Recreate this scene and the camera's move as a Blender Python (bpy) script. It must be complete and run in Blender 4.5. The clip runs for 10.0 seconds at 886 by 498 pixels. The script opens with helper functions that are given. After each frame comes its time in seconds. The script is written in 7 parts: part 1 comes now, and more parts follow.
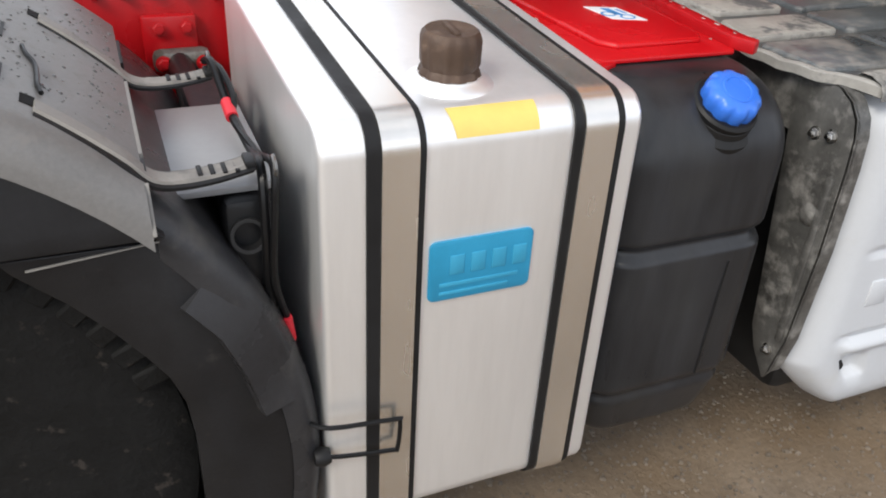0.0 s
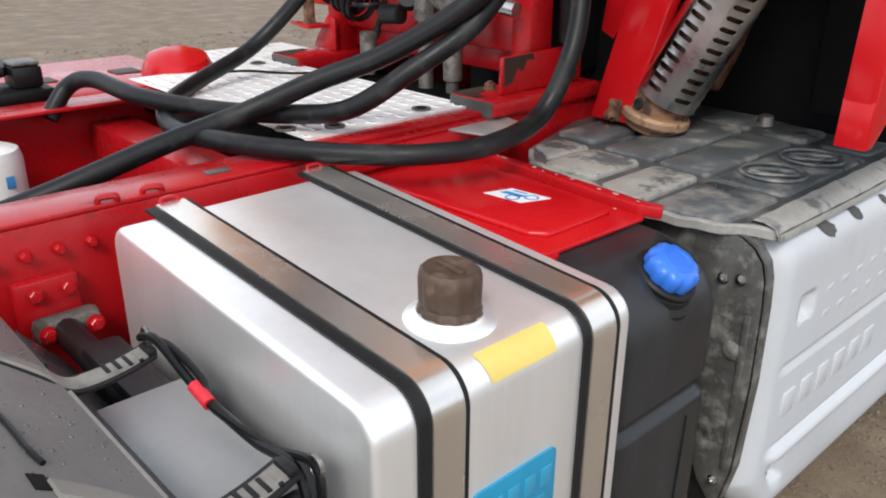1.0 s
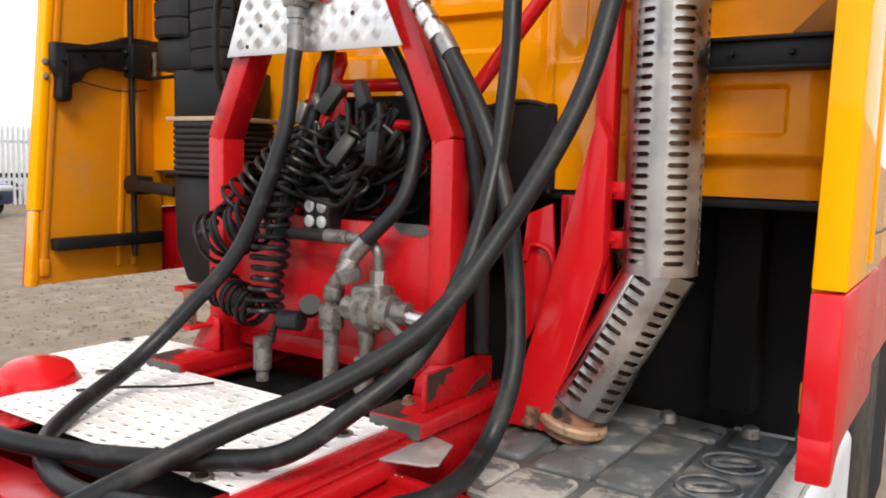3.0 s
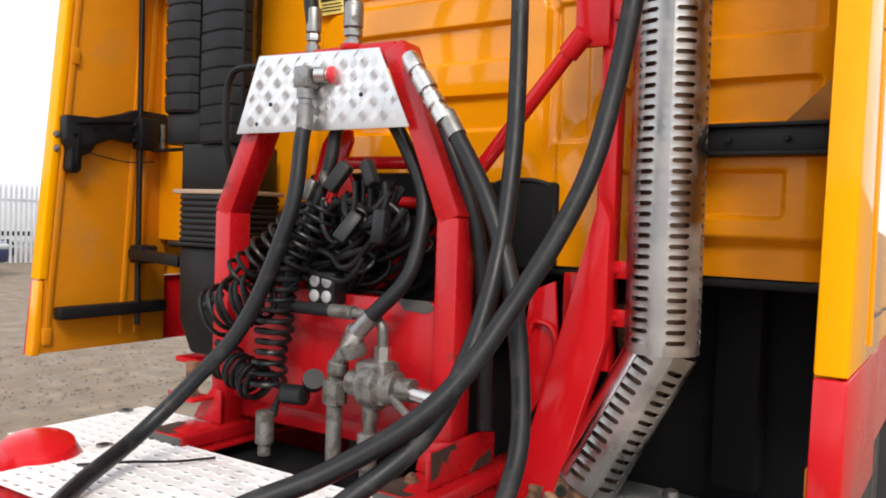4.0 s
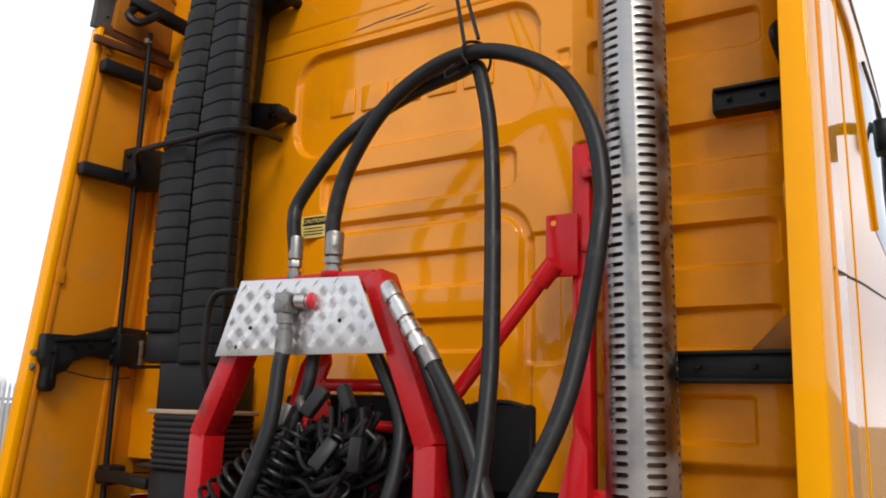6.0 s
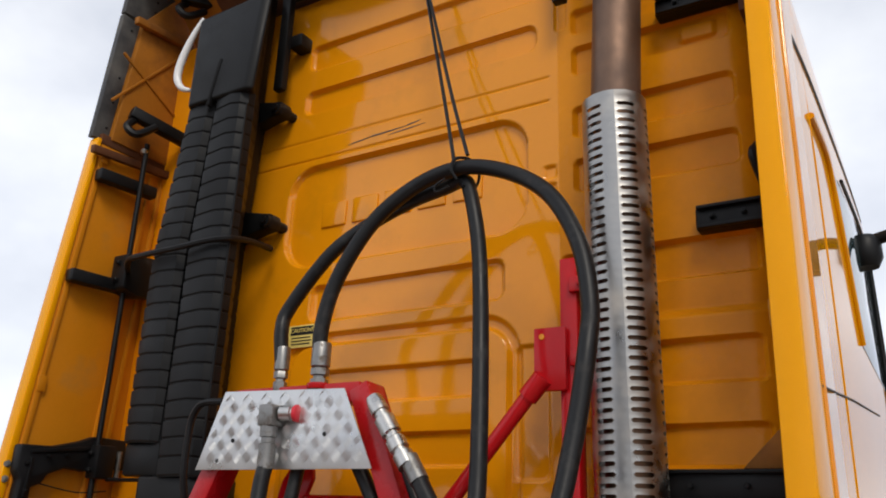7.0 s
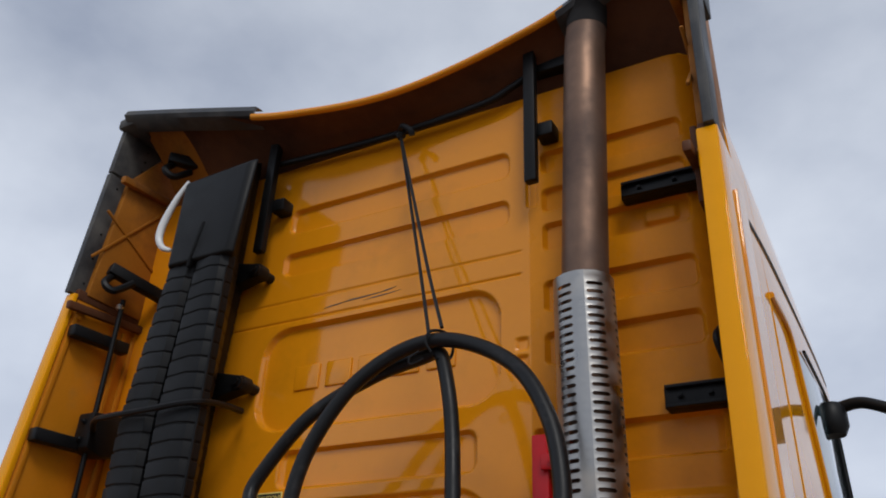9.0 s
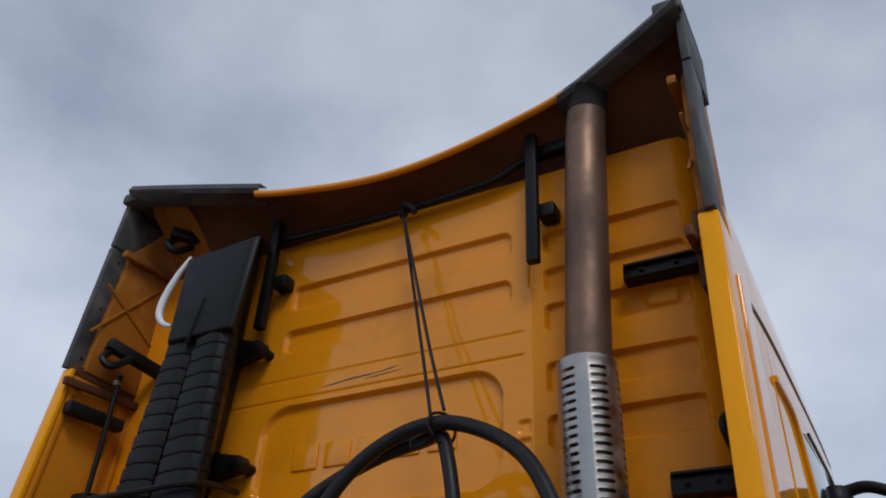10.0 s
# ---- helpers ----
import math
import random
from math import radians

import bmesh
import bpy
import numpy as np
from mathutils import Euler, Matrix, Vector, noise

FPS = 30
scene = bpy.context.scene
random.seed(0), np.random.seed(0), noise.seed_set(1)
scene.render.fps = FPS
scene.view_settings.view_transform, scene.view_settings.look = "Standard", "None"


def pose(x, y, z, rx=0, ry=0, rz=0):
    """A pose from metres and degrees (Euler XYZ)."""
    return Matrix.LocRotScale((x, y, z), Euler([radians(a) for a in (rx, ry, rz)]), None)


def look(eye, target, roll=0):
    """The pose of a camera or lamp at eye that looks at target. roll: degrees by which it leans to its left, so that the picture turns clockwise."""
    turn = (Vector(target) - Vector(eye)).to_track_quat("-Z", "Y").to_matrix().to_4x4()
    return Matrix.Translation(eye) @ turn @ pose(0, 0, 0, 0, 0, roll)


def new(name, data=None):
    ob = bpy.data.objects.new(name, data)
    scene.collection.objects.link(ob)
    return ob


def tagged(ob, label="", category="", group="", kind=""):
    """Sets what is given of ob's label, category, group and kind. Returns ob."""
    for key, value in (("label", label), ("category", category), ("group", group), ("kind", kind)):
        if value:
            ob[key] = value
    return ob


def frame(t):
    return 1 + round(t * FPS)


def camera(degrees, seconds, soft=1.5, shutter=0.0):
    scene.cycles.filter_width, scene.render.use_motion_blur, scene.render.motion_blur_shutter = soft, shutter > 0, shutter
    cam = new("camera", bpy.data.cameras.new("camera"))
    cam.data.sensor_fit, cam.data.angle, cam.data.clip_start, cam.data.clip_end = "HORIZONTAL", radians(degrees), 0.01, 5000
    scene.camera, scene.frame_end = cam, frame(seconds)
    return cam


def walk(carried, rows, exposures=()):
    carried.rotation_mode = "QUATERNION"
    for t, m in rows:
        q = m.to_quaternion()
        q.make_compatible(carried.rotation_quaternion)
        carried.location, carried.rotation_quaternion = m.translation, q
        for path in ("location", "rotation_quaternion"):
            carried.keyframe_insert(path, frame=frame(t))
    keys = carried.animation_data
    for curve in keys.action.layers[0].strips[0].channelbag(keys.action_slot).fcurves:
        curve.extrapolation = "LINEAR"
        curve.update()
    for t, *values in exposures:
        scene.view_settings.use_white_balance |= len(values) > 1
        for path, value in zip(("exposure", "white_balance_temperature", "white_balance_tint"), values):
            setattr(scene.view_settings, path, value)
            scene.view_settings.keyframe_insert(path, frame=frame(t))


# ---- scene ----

cam = camera(57.3, 10.0, soft=1.9)
PATH = [
    (0, (2.104, -1.747, 1.395), (0.538, -1.057, 0.361), 3.2),
    (0.2, (2.022, -1.789, 1.398), (0.477, -1.031, 0.379), 2.8),
    (0.5, (1.942, -1.876, 1.42), (0.456, -0.956, 0.447), 2.1),
    (0.7, (1.883, -1.944, 1.448), (0.455, -0.874, 0.543), 2.2),
    (1, (1.799, -1.97, 1.507), (0.445, -0.715, 0.74), 0.3),
    (1.5, (1.637, -1.932, 1.593), (0.416, -0.43, 1.09), -0.1),
    (1.7, (1.598, -1.923, 1.622), (0.404, -0.371, 1.216), 0.3),
    (2, (1.562, -1.942, 1.64), (0.403, -0.349, 1.298), 0.8),
    (2.5, (1.509, -1.996, 1.66), (0.396, -0.358, 1.379), 1.4),
    (4, (1.483, -2.071, 1.726), (0.38, -0.404, 1.657), 2.0),
    (4.5, (1.49, -2.082, 1.746), (0.401, -0.404, 1.777), 1.9),
    (5, (1.498, -2.09, 1.78), (0.428, -0.406, 1.915), 1.5),
    (5.5, (1.504, -2.101, 1.803), (0.442, -0.427, 2.068), 1.5),
    (7, (1.513, -2.113, 1.825), (0.516, -0.507, 2.478), 2.1),
    (7.5, (1.528, -2.128, 1.847), (0.568, -0.546, 2.606), 2.4),
    (8, (1.53, -2.151, 1.865), (0.606, -0.584, 2.698), 2.4),
    (8.5, (1.534, -2.17, 1.874), (0.64, -0.629, 2.784), 2.4),
    (9, (1.544, -2.192, 1.895), (0.667, -0.676, 2.862), 2.6),
    (9.5, (1.539, -2.218, 1.904), (0.692, -0.735, 2.944), 2.7),
    (10, (1.535, -2.22, 1.922), (0.703, -0.781, 3.035), 3.1),
]
EXPOSURE = [(0, 0.34, 6750, 9), (1, 0.26, 6600, 8), (1.25, 0.16, 6800, 9), (1.5, 0.22, 7100, 10), (2, 0.62, 7100, 10), (2.5, 0.66, 7100, 10), (4.5, 0.45, 6900, 10), (5.5, 0.17, 6900, 10), (7, -0.36, 6800, 10), (8, -0.70, 6600, 10), (9, -0.88, 6300, 10), (10, -1.02, 6100, 10)]
walk(cam, [(t, look(eye, target, roll)) for t, eye, target, roll in PATH], EXPOSURE)

# ---- sky and sun ----
SUN_UP, SUN_TURN = 43.0, 144.0  # degrees above the horizon, clockwise from +y
world = bpy.data.worlds.new("overcast_sky")
scene.world = world
world.use_nodes = True
wn, wl = world.node_tree.nodes, world.node_tree.links
wn.clear()
w_out, w_bg = wn.new("ShaderNodeOutputWorld"), wn.new("ShaderNodeBackground")
w_sky, w_co, w_map = wn.new("ShaderNodeTexSky"), wn.new("ShaderNodeTexCoord"), wn.new("ShaderNodeMapping")
w_noise, w_ramp, w_mix = wn.new("ShaderNodeTexNoise"), wn.new("ShaderNodeValToRGB"), wn.new("ShaderNodeMix")
w_sky.sky_type, w_sky.sun_disc = "NISHITA", False
w_sky.sun_elevation, w_sky.sun_rotation = radians(SUN_UP), radians(SUN_TURN)
w_map.inputs["Scale"].default_value = (1.0, 1.0, 1.5)
w_noise.inputs["Scale"].default_value, w_noise.inputs["Detail"].default_value = 2.0, 7
w_noise.inputs["Roughness"].default_value, w_noise.inputs["Distortion"].default_value = 0.5, 0.0
w_ramp.color_ramp.elements[0].position, w_ramp.color_ramp.elements[0].color = 0.36, (6.6, 7.4, 9.2, 1)
w_ramp.color_ramp.elements[1].position, w_ramp.color_ramp.elements[1].color = 0.68, (13.4, 14.1, 15.4, 1)
w_mix.data_type = "RGBA"
w_mix.inputs[0].default_value = 0.9
wl.new(w_co.outputs["Generated"], w_map.inputs["Vector"])
wl.new(w_map.outputs["Vector"], w_noise.inputs["Vector"])
wl.new(w_noise.outputs["Fac"], w_ramp.inputs["Fac"])
wl.new(w_sky.outputs["Color"], w_mix.inputs[6])
w_sep, w_low, w_dim = wn.new("ShaderNodeSeparateXYZ"), wn.new("ShaderNodeMapRange"), wn.new("ShaderNodeVectorMath")
w_dim.operation = "SCALE"
w_low.inputs["From Min"].default_value, w_low.inputs["From Max"].default_value = 0.35, 0.82
w_low.inputs["To Min"].default_value, w_low.inputs["To Max"].default_value = 1.10, 0.84
wl.new(w_co.outputs["Generated"], w_sep.inputs[0])
wl.new(w_sep.outputs["Z"], w_low.inputs["Value"])
wl.new(w_ramp.outputs["Color"], w_dim.inputs[0])
wl.new(w_low.outputs["Result"], w_dim.inputs["Scale"])
wl.new(w_dim.outputs["Vector"], w_mix.inputs[7])
wl.new(w_mix.outputs[2], w_bg.inputs["Color"])
w_bg.inputs["Strength"].default_value = 0.105
wl.new(w_bg.outputs["Background"], w_out.inputs["Surface"])
sun = new("sun", bpy.data.lights.new("sun", "SUN"))
sun.data.energy, sun.data.angle, sun.data.color = 2.0, radians(20), (1.0, 0.95, 0.88)
_az, _el = radians(SUN_TURN), radians(SUN_UP)
sun.matrix_world = look((math.sin(_az) * math.cos(_el) * 30, math.cos(_az) * math.cos(_el) * 30, math.sin(_el) * 30), (0, 0, 0))


# ---- materials ----
def mat(name, col, rough=0.5, metal=0.0, var=0.12, scale=5.0, fine=70.0, bump=0.08, stain=None, amount=0.0, stain_scale=3.0,
        coat=0.0, stretch=(1, 1, 1), rough_var=0.1, edge=0.06, spec=0.5):
    """A surface with coarse and fine variation, fine relief and optional stains."""
    m = bpy.data.materials.new(name)
    m.use_nodes = True
    n, l = m.node_tree.nodes, m.node_tree.links
    b = n["Principled BSDF"]
    geo = n.new("ShaderNodeNewGeometry")
    mp = n.new("ShaderNodeMapping")
    mp.inputs["Scale"].default_value = stretch
    l.new(geo.outputs["Position"], mp.inputs["Vector"])

    def tex(s, detail, rgh=0.55, vec=None):
        t = n.new("ShaderNodeTexNoise")
        t.inputs["Scale"].default_value, t.inputs["Detail"].default_value, t.inputs["Roughness"].default_value = s, detail, rgh
        l.new((vec or mp).outputs[0], t.inputs["Vector"])
        return t

    coarse, grain = tex(scale, 4), tex(fine, 5, 0.65)
    both = n.new("ShaderNodeMath")
    both.operation = "MULTIPLY_ADD"
    l.new(grain.outputs["Fac"], both.inputs[0])
    both.inputs[1].default_value = 0.5
    l.new(coarse.outputs["Fac"], both.inputs[2])
    rng = n.new("ShaderNodeMapRange")
    rng.inputs["From Min"].default_value, rng.inputs["From Max"].default_value = 0.45, 1.05
    rng.inputs["To Min"].default_value, rng.inputs["To Max"].default_value = 1 - var, 1 + var
    l.new(both.outputs[0], rng.inputs["Value"])
    mul = n.new("ShaderNodeVectorMath")
    mul.operation = "SCALE"
    mul.inputs[0].default_value = col
    l.new(rng.outputs["Result"], mul.inputs["Scale"])
    out = mul.outputs["Vector"]
    rr = n.new("ShaderNodeMapRange")
    rr.inputs["From Min"].default_value, rr.inputs["From Max"].default_value = 0.3, 0.7
    rr.inputs["To Min"].default_value, rr.inputs["To Max"].default_value = max(0.02, rough - rough_var), min(1, rough + rough_var)
    l.new(coarse.outputs["Fac"], rr.inputs["Value"])
    rough_out = rr.outputs["Result"]
    if stain:
        st = tex(stain_scale, 7, 0.62, geo_map(n, l, geo))
        sr = n.new("ShaderNodeMapRange")
        mid = 0.72 - 0.42 * amount
        sr.inputs["From Min"].default_value, sr.inputs["From Max"].default_value = mid - edge, mid + edge
        l.new(st.outputs["Fac"], sr.inputs["Value"])
        mx = n.new("ShaderNodeMix")
        mx.data_type = "RGBA"
        l.new(sr.outputs["Result"], mx.inputs[0])
        l.new(out, mx.inputs[6])
        mx.inputs[7].default_value = (*stain, 1)
        out = mx.outputs[2]
        ad = n.new("ShaderNodeMath")
        ad.operation = "MULTIPLY_ADD"
        l.new(sr.outputs["Result"], ad.inputs[0])
        ad.inputs[1].default_value = 0.25
        l.new(rough_out, ad.inputs[2])
        rough_out = ad.outputs[0]
        if metal > 0:
            mm = n.new("ShaderNodeMapRange")
            mm.inputs["To Min"].default_value, mm.inputs["To Max"].default_value = metal, metal * 0.25
            l.new(sr.outputs["Result"], mm.inputs["Value"])
            l.new(mm.outputs["Result"], b.inputs["Metallic"])
    l.new(out, b.inputs["Base Color"])
    l.new(rough_out, b.inputs["Roughness"])
    if not (stain and metal > 0):
        b.inputs["Metallic"].default_value = metal
    b.inputs["Coat Weight"].default_value = coat
    b.inputs["Specular IOR Level"].default_value = spec
    b.inputs["Coat Roughness"].default_value = 0.06
    bp = n.new("ShaderNodeBump")
    bp.inputs["Strength"].default_value, bp.inputs["Distance"].default_value = bump, 0.01
    l.new(both.outputs[0], bp.inputs["Height"])
    l.new(bp.outputs["Normal"], b.inputs["Normal"])
    return m


def geo_map(n, l, geo):
    mp = n.new("ShaderNodeMapping")
    l.new(geo.outputs["Position"], mp.inputs["Vector"])
    return mp


YELLOW = mat("yellow_paint", (0.80, 0.287, 0.005), 0.09, var=0.05, scale=1.5, fine=25, bump=0.004, stain=(0.55, 0.21, 0.006), amount=0.10, stain_scale=2.5, edge=0.14, spec=0.5, rough_var=0.03)
YELLOW_S = mat("glossy_yellow_side", (0.86, 0.355, 0.004), 0.06, var=0.04, scale=1.5, fine=25, bump=0.0, spec=0.15, rough_var=0.02)
# Darker, duller yellow: the shade right of the exhaust is put into the colour.
YELLOW_DIM = mat("shaded_dull_yellow", (0.74, 0.260, 0.004), 0.27, var=0.07, scale=2.5, fine=30, bump=0.01, stain=(0.50, 0.17, 0.006), amount=0.20, stain_scale=3, edge=0.18, spec=0.22)
# Inner skins take a darker yellow: dusty, with their shade put into the colour.
YELLOW_IN = mat("shaded_yellow_inside", (0.56, 0.196, 0.007), 0.42, spec=0.25, var=0.08, scale=3, bump=0.04, stain=(0.40, 0.19, 0.04), amount=0.18, stain_scale=4, edge=0.12)
RED = mat("red_paint", (0.50, 0.007, 0.011), 0.2, var=0.08, scale=4, fine=40, bump=0.03, spec=0.34)
RED_OLD = mat("weathered_red_paint", (0.42, 0.007, 0.011), 0.28, var=0.15, scale=6, fine=60, bump=0.06, stain=(0.16, 0.02, 0.016), amount=0.12, stain_scale=14, edge=0.06, spec=0.4)
ALU = mat("brushed_aluminium", (0.90, 0.90, 0.895), 0.36, 0.68, var=0.06, scale=9, fine=70, bump=0.015, stretch=(1, 1, 0.12), rough_var=0.03)
STEEL = mat("polished_steel_band", (0.80, 0.765, 0.71), 0.25, 0.88, var=0.06, scale=9, fine=60, bump=0.012, stretch=(1, 1, 0.15), rough_var=0.05)
SHIELD = mat("stainless_shield", (0.37, 0.36, 0.345), 0.33, 1.0, var=0.08, scale=8, fine=60, bump=0.03, stain=(0.50, 0.46, 0.41), amount=0.12, stain_scale=6, edge=0.2)
SHINY = mat("bright_stainless", (0.78, 0.77, 0.75), 0.16, 1.0, var=0.05, scale=8, fine=60, bump=0.02)
PIPE = mat("heat_tinted_pipe", (0.22, 0.135, 0.092), 0.42, 0.85, var=0.3, scale=4, fine=30, bump=0.04, stretch=(1, 1, 0.25), stain=(0.08, 0.05, 0.04), amount=0.35, stain_scale=4, edge=0.18)
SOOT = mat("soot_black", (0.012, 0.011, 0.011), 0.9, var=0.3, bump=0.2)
RUST = mat("rusty_steel", (0.23, 0.12, 0.07), 0.75, 0.3, var=0.35, scale=14, bump=0.3, stain=(0.06, 0.03, 0.02), amount=0.4, stain_scale=20)
RUST_L = mat("light_rusty_band", (0.36, 0.23, 0.14), 0.6, 0.35, var=0.3, scale=18, bump=0.2, stain=(0.14, 0.07, 0.04), amount=0.3, stain_scale=24)
GREASY = mat("greasy_steel", (0.20, 0.19, 0.175), 0.5, 0.8, var=0.3, scale=18, bump=0.2, stain=(0.06, 0.05, 0.04), amount=0.4, stain_scale=25)
ZINC = mat("zinc_plated", (0.55, 0.54, 0.52), 0.32, 1.0, var=0.12, scale=20, bump=0.05)
HOSE = mat("black_rubber_hose", (0.009, 0.0095, 0.0105), 0.42, var=0.3, scale=9, fine=90, bump=0.12, stain=(0.035, 0.034, 0.033), amount=0.2, stain_scale=13, edge=0.08, spec=0.28)
RUBBER = mat("black_rubber", (0.011, 0.011, 0.0115), 0.55, var=0.25, scale=10, bump=0.1, spec=0.28)
CABLE = mat("black_cable", (0.0065, 0.0065, 0.007), 0.38, var=0.25, scale=15, bump=0.05, spec=0.26)
PLASTIC = mat("black_plastic", (0.009, 0.0095, 0.0105), 0.42, spec=0.3, var=0.2, scale=6, fine=160, bump=0.1, stain=(0.024, 0.023, 0.022), amount=0.2, stain_scale=6, edge=0.15)
UREA_B = mat("moulded_black_tank", (0.021, 0.022, 0.0245), 0.33, var=0.55, scale=8, fine=60, bump=0.05, stretch=(1.0, 1.0, 0.14), stain=(0.03, 0.03, 0.03), amount=0.15, stain_scale=6, edge=0.15, spec=0.35)
GUARD_F = mat("wet_black_guard_front", (0.030, 0.030, 0.032), 0.32, var=0.3, scale=8, fine=120, bump=0.12, stain=(0.075, 0.07, 0.065), amount=0.24, stain_scale=11, edge=0.1, spec=0.35)
CHIP_P = mat("pale_bare_chip", (0.42, 0.38, 0.36), 0.6, var=0.3, scale=40, bump=0.1)
PALE_GAP = mat("pale_worn_plastic", (0.21, 0.20, 0.185), 0.6, var=0.2, scale=20, bump=0.05)
INTAKE_B = mat("black_ribbed_plastic", (0.0056, 0.0058, 0.0062), 0.45, var=0.2, scale=6, fine=120, bump=0.06, stain=(0.012, 0.0118, 0.0115), amount=0.15, stain_scale=7, edge=0.15, spec=0.22)
PLASTIC_G = mat("dusty_black_plastic", (0.038, 0.039, 0.042), 0.5, var=0.2, scale=6, fine=140, bump=0.14, stain=(0.115, 0.11, 0.10), amount=0.34, stain_scale=6, edge=0.14, spec=0.4)
CHEEK = mat("black_mudguard_cheek", (0.014, 0.014, 0.015), 0.38, var=0.3, scale=9, fine=120, bump=0.12, stain=(0.035, 0.032, 0.029), amount=0.12, stain_scale=17, edge=0.06, spec=0.28)
DUSTY = mat("dust_grey_mudguard_top", (0.168, 0.163, 0.157), 0.42, var=0.25, scale=5, fine=140, bump=0.14, stain=(0.19, 0.18, 0.17), amount=0.2, stain_scale=42, edge=0.08, spec=0.4)
DUSTY_L = mat("dust_grey_strap", (0.23, 0.214, 0.193), 0.55, var=0.15, scale=8, fine=140, bump=0.1, stain=(0.13, 0.125, 0.12), amount=0.25, stain_scale=14, edge=0.1, spec=0.4)
DROP = mat("rain_water_on_plastic", (0.10, 0.10, 0.098), 0.04, var=0.1, scale=20, bump=0.0, spec=0.5, rough_var=0.0)
STEEL_D = mat("dull_grey_fitting", (0.25, 0.245, 0.235), 0.38, 0.9, var=0.2, scale=25, bump=0.08, stain=(0.12, 0.10, 0.08), amount=0.3, stain_scale=30)
# Brown carries the shade under the deflector and along its ledges.
BROWN_IN = mat("shaded_brown_lining", (0.12, 0.04, 0.012), 0.6, var=0.2, scale=3, bump=0.06, stain=(0.05, 0.02, 0.01), amount=0.35, stain_scale=3, edge=0.15, spec=0.3)
# Darker yellow of the deflector's inside: dirt, with its shade put into the colour.
YELLOW_D = mat("shaded_dirty_yellow", (0.36, 0.130, 0.012), 0.5, spec=0.25, var=0.15, scale=4, bump=0.05, stain=(0.13, 0.05, 0.014), amount=0.32, stain_scale=5, edge=0.16)
BARE = mat("bare_brown_steel", (0.05, 0.032, 0.024), 0.6, 0.2, var=0.3, scale=20, bump=0.15)
GREYPL = mat("dark_grey_sheet", (0.25, 0.25, 0.255), 0.4, var=0.1, scale=5, bump=0.05)
MATBLK = mat("matt_black_steel", (0.006, 0.006, 0.0065), 0.48, var=0.3, scale=12, bump=0.1, spec=0.24)
WHITE = mat("white_painted_plastic", (0.53, 0.55, 0.575), 0.4, var=0.05, scale=3, bump=0.04, stain=(0.50, 0.50, 0.49), amount=0.16, stain_scale=5, edge=0.12)
WHITE_P = mat("white_enamel", (0.78, 0.78, 0.77), 0.3, var=0.04, bump=0.02)
CHIP = mat("bare_dark_patch", (0.07, 0.07, 0.065), 0.7, var=0.4, scale=20, bump=0.2)
MATTE = mat("weathered_grey_mat", (0.065, 0.07, 0.073), 0.4, var=0.3, scale=7, fine=60, bump=0.12, stain=(0.16, 0.155, 0.14), amount=0.30, stain_scale=9, edge=0.1)
PAD_WET = mat("wet_grey_pad", (0.095, 0.105, 0.11), 0.34, var=0.45, scale=6, fine=90, bump=0.14, stain=(0.26, 0.25, 0.23), amount=0.34, stain_scale=11, edge=0.07)
PAD_DRY = mat("dusty_pale_pad", (0.34, 0.33, 0.30), 0.5, var=0.35, scale=8, fine=90, bump=0.18, stain=(0.10, 0.105, 0.105), amount=0.40, stain_scale=12, edge=0.05)
MATRIM = mat("worn_mat_edge", (0.32, 0.31, 0.285), 0.55, var=0.25, scale=14, bump=0.2, stain=(0.13, 0.13, 0.125), amount=0.26, stain_scale=14, edge=0.06)
GALV = mat("dirty_galvanised_steel", (0.105, 0.103, 0.097), 0.42, 0.3, var=0.5, scale=14, bump=0.25, stain=(0.30, 0.29, 0.27), amount=0.28, stain_scale=24, edge=0.12)
SHEET_G = mat("bright_grey_sheet", (0.50, 0.50, 0.49), 0.42, 0.7, var=0.12, scale=9, bump=0.06, stain=(0.3, 0.29, 0.27), amount=0.2, stain_scale=12, edge=0.1)
BLUE = mat("blue_plastic", (0.035, 0.17, 0.68), 0.38, var=0.06, bump=0.04)
LOGO = mat("blue_badge", (0.018, 0.25, 0.43), 0.4, var=0.08, scale=20, bump=0.05)
LOGO_D = mat("blue_badge_relief", (0.035, 0.30, 0.48), 0.4, var=0.08, bump=0.05)
TAPE = mat("yellow_tape", (0.72, 0.55, 0.15), 0.5, var=0.08, scale=15, bump=0.1)
CAPBR = mat("dull_brown_cap", (0.075, 0.045, 0.030), 0.55, 0.2, var=0.3, scale=15, bump=0.25, stain=(0.13, 0.085, 0.06), amount=0.3, stain_scale=25)
CHECKER = mat("checker_plate", (0.64, 0.64, 0.635), 0.34, 0.9, var=0.06, scale=10, bump=0.05)
DECK = mat("perforated_aluminium", (0.92, 0.92, 0.91), 0.42, 0.25, var=0.10, scale=8, bump=0.06, stain=(0.5, 0.49, 0.47), amount=0.15, stain_scale=9, edge=0.1)
# Near-black for black parts and for hollows whose shade is put into the colour.
DARK = mat("black_parts_and_shade", (0.006, 0.006, 0.0065), 0.8, var=0.3, scale=8, bump=0.2, spec=0.2)
TYRE = mat("tyre_rubber", (0.007, 0.007, 0.0068), 0.75, var=0.4, scale=12, bump=0.5, stain=(0.035, 0.030, 0.026), amount=0.2, stain_scale=26, edge=0.03, spec=0.22)
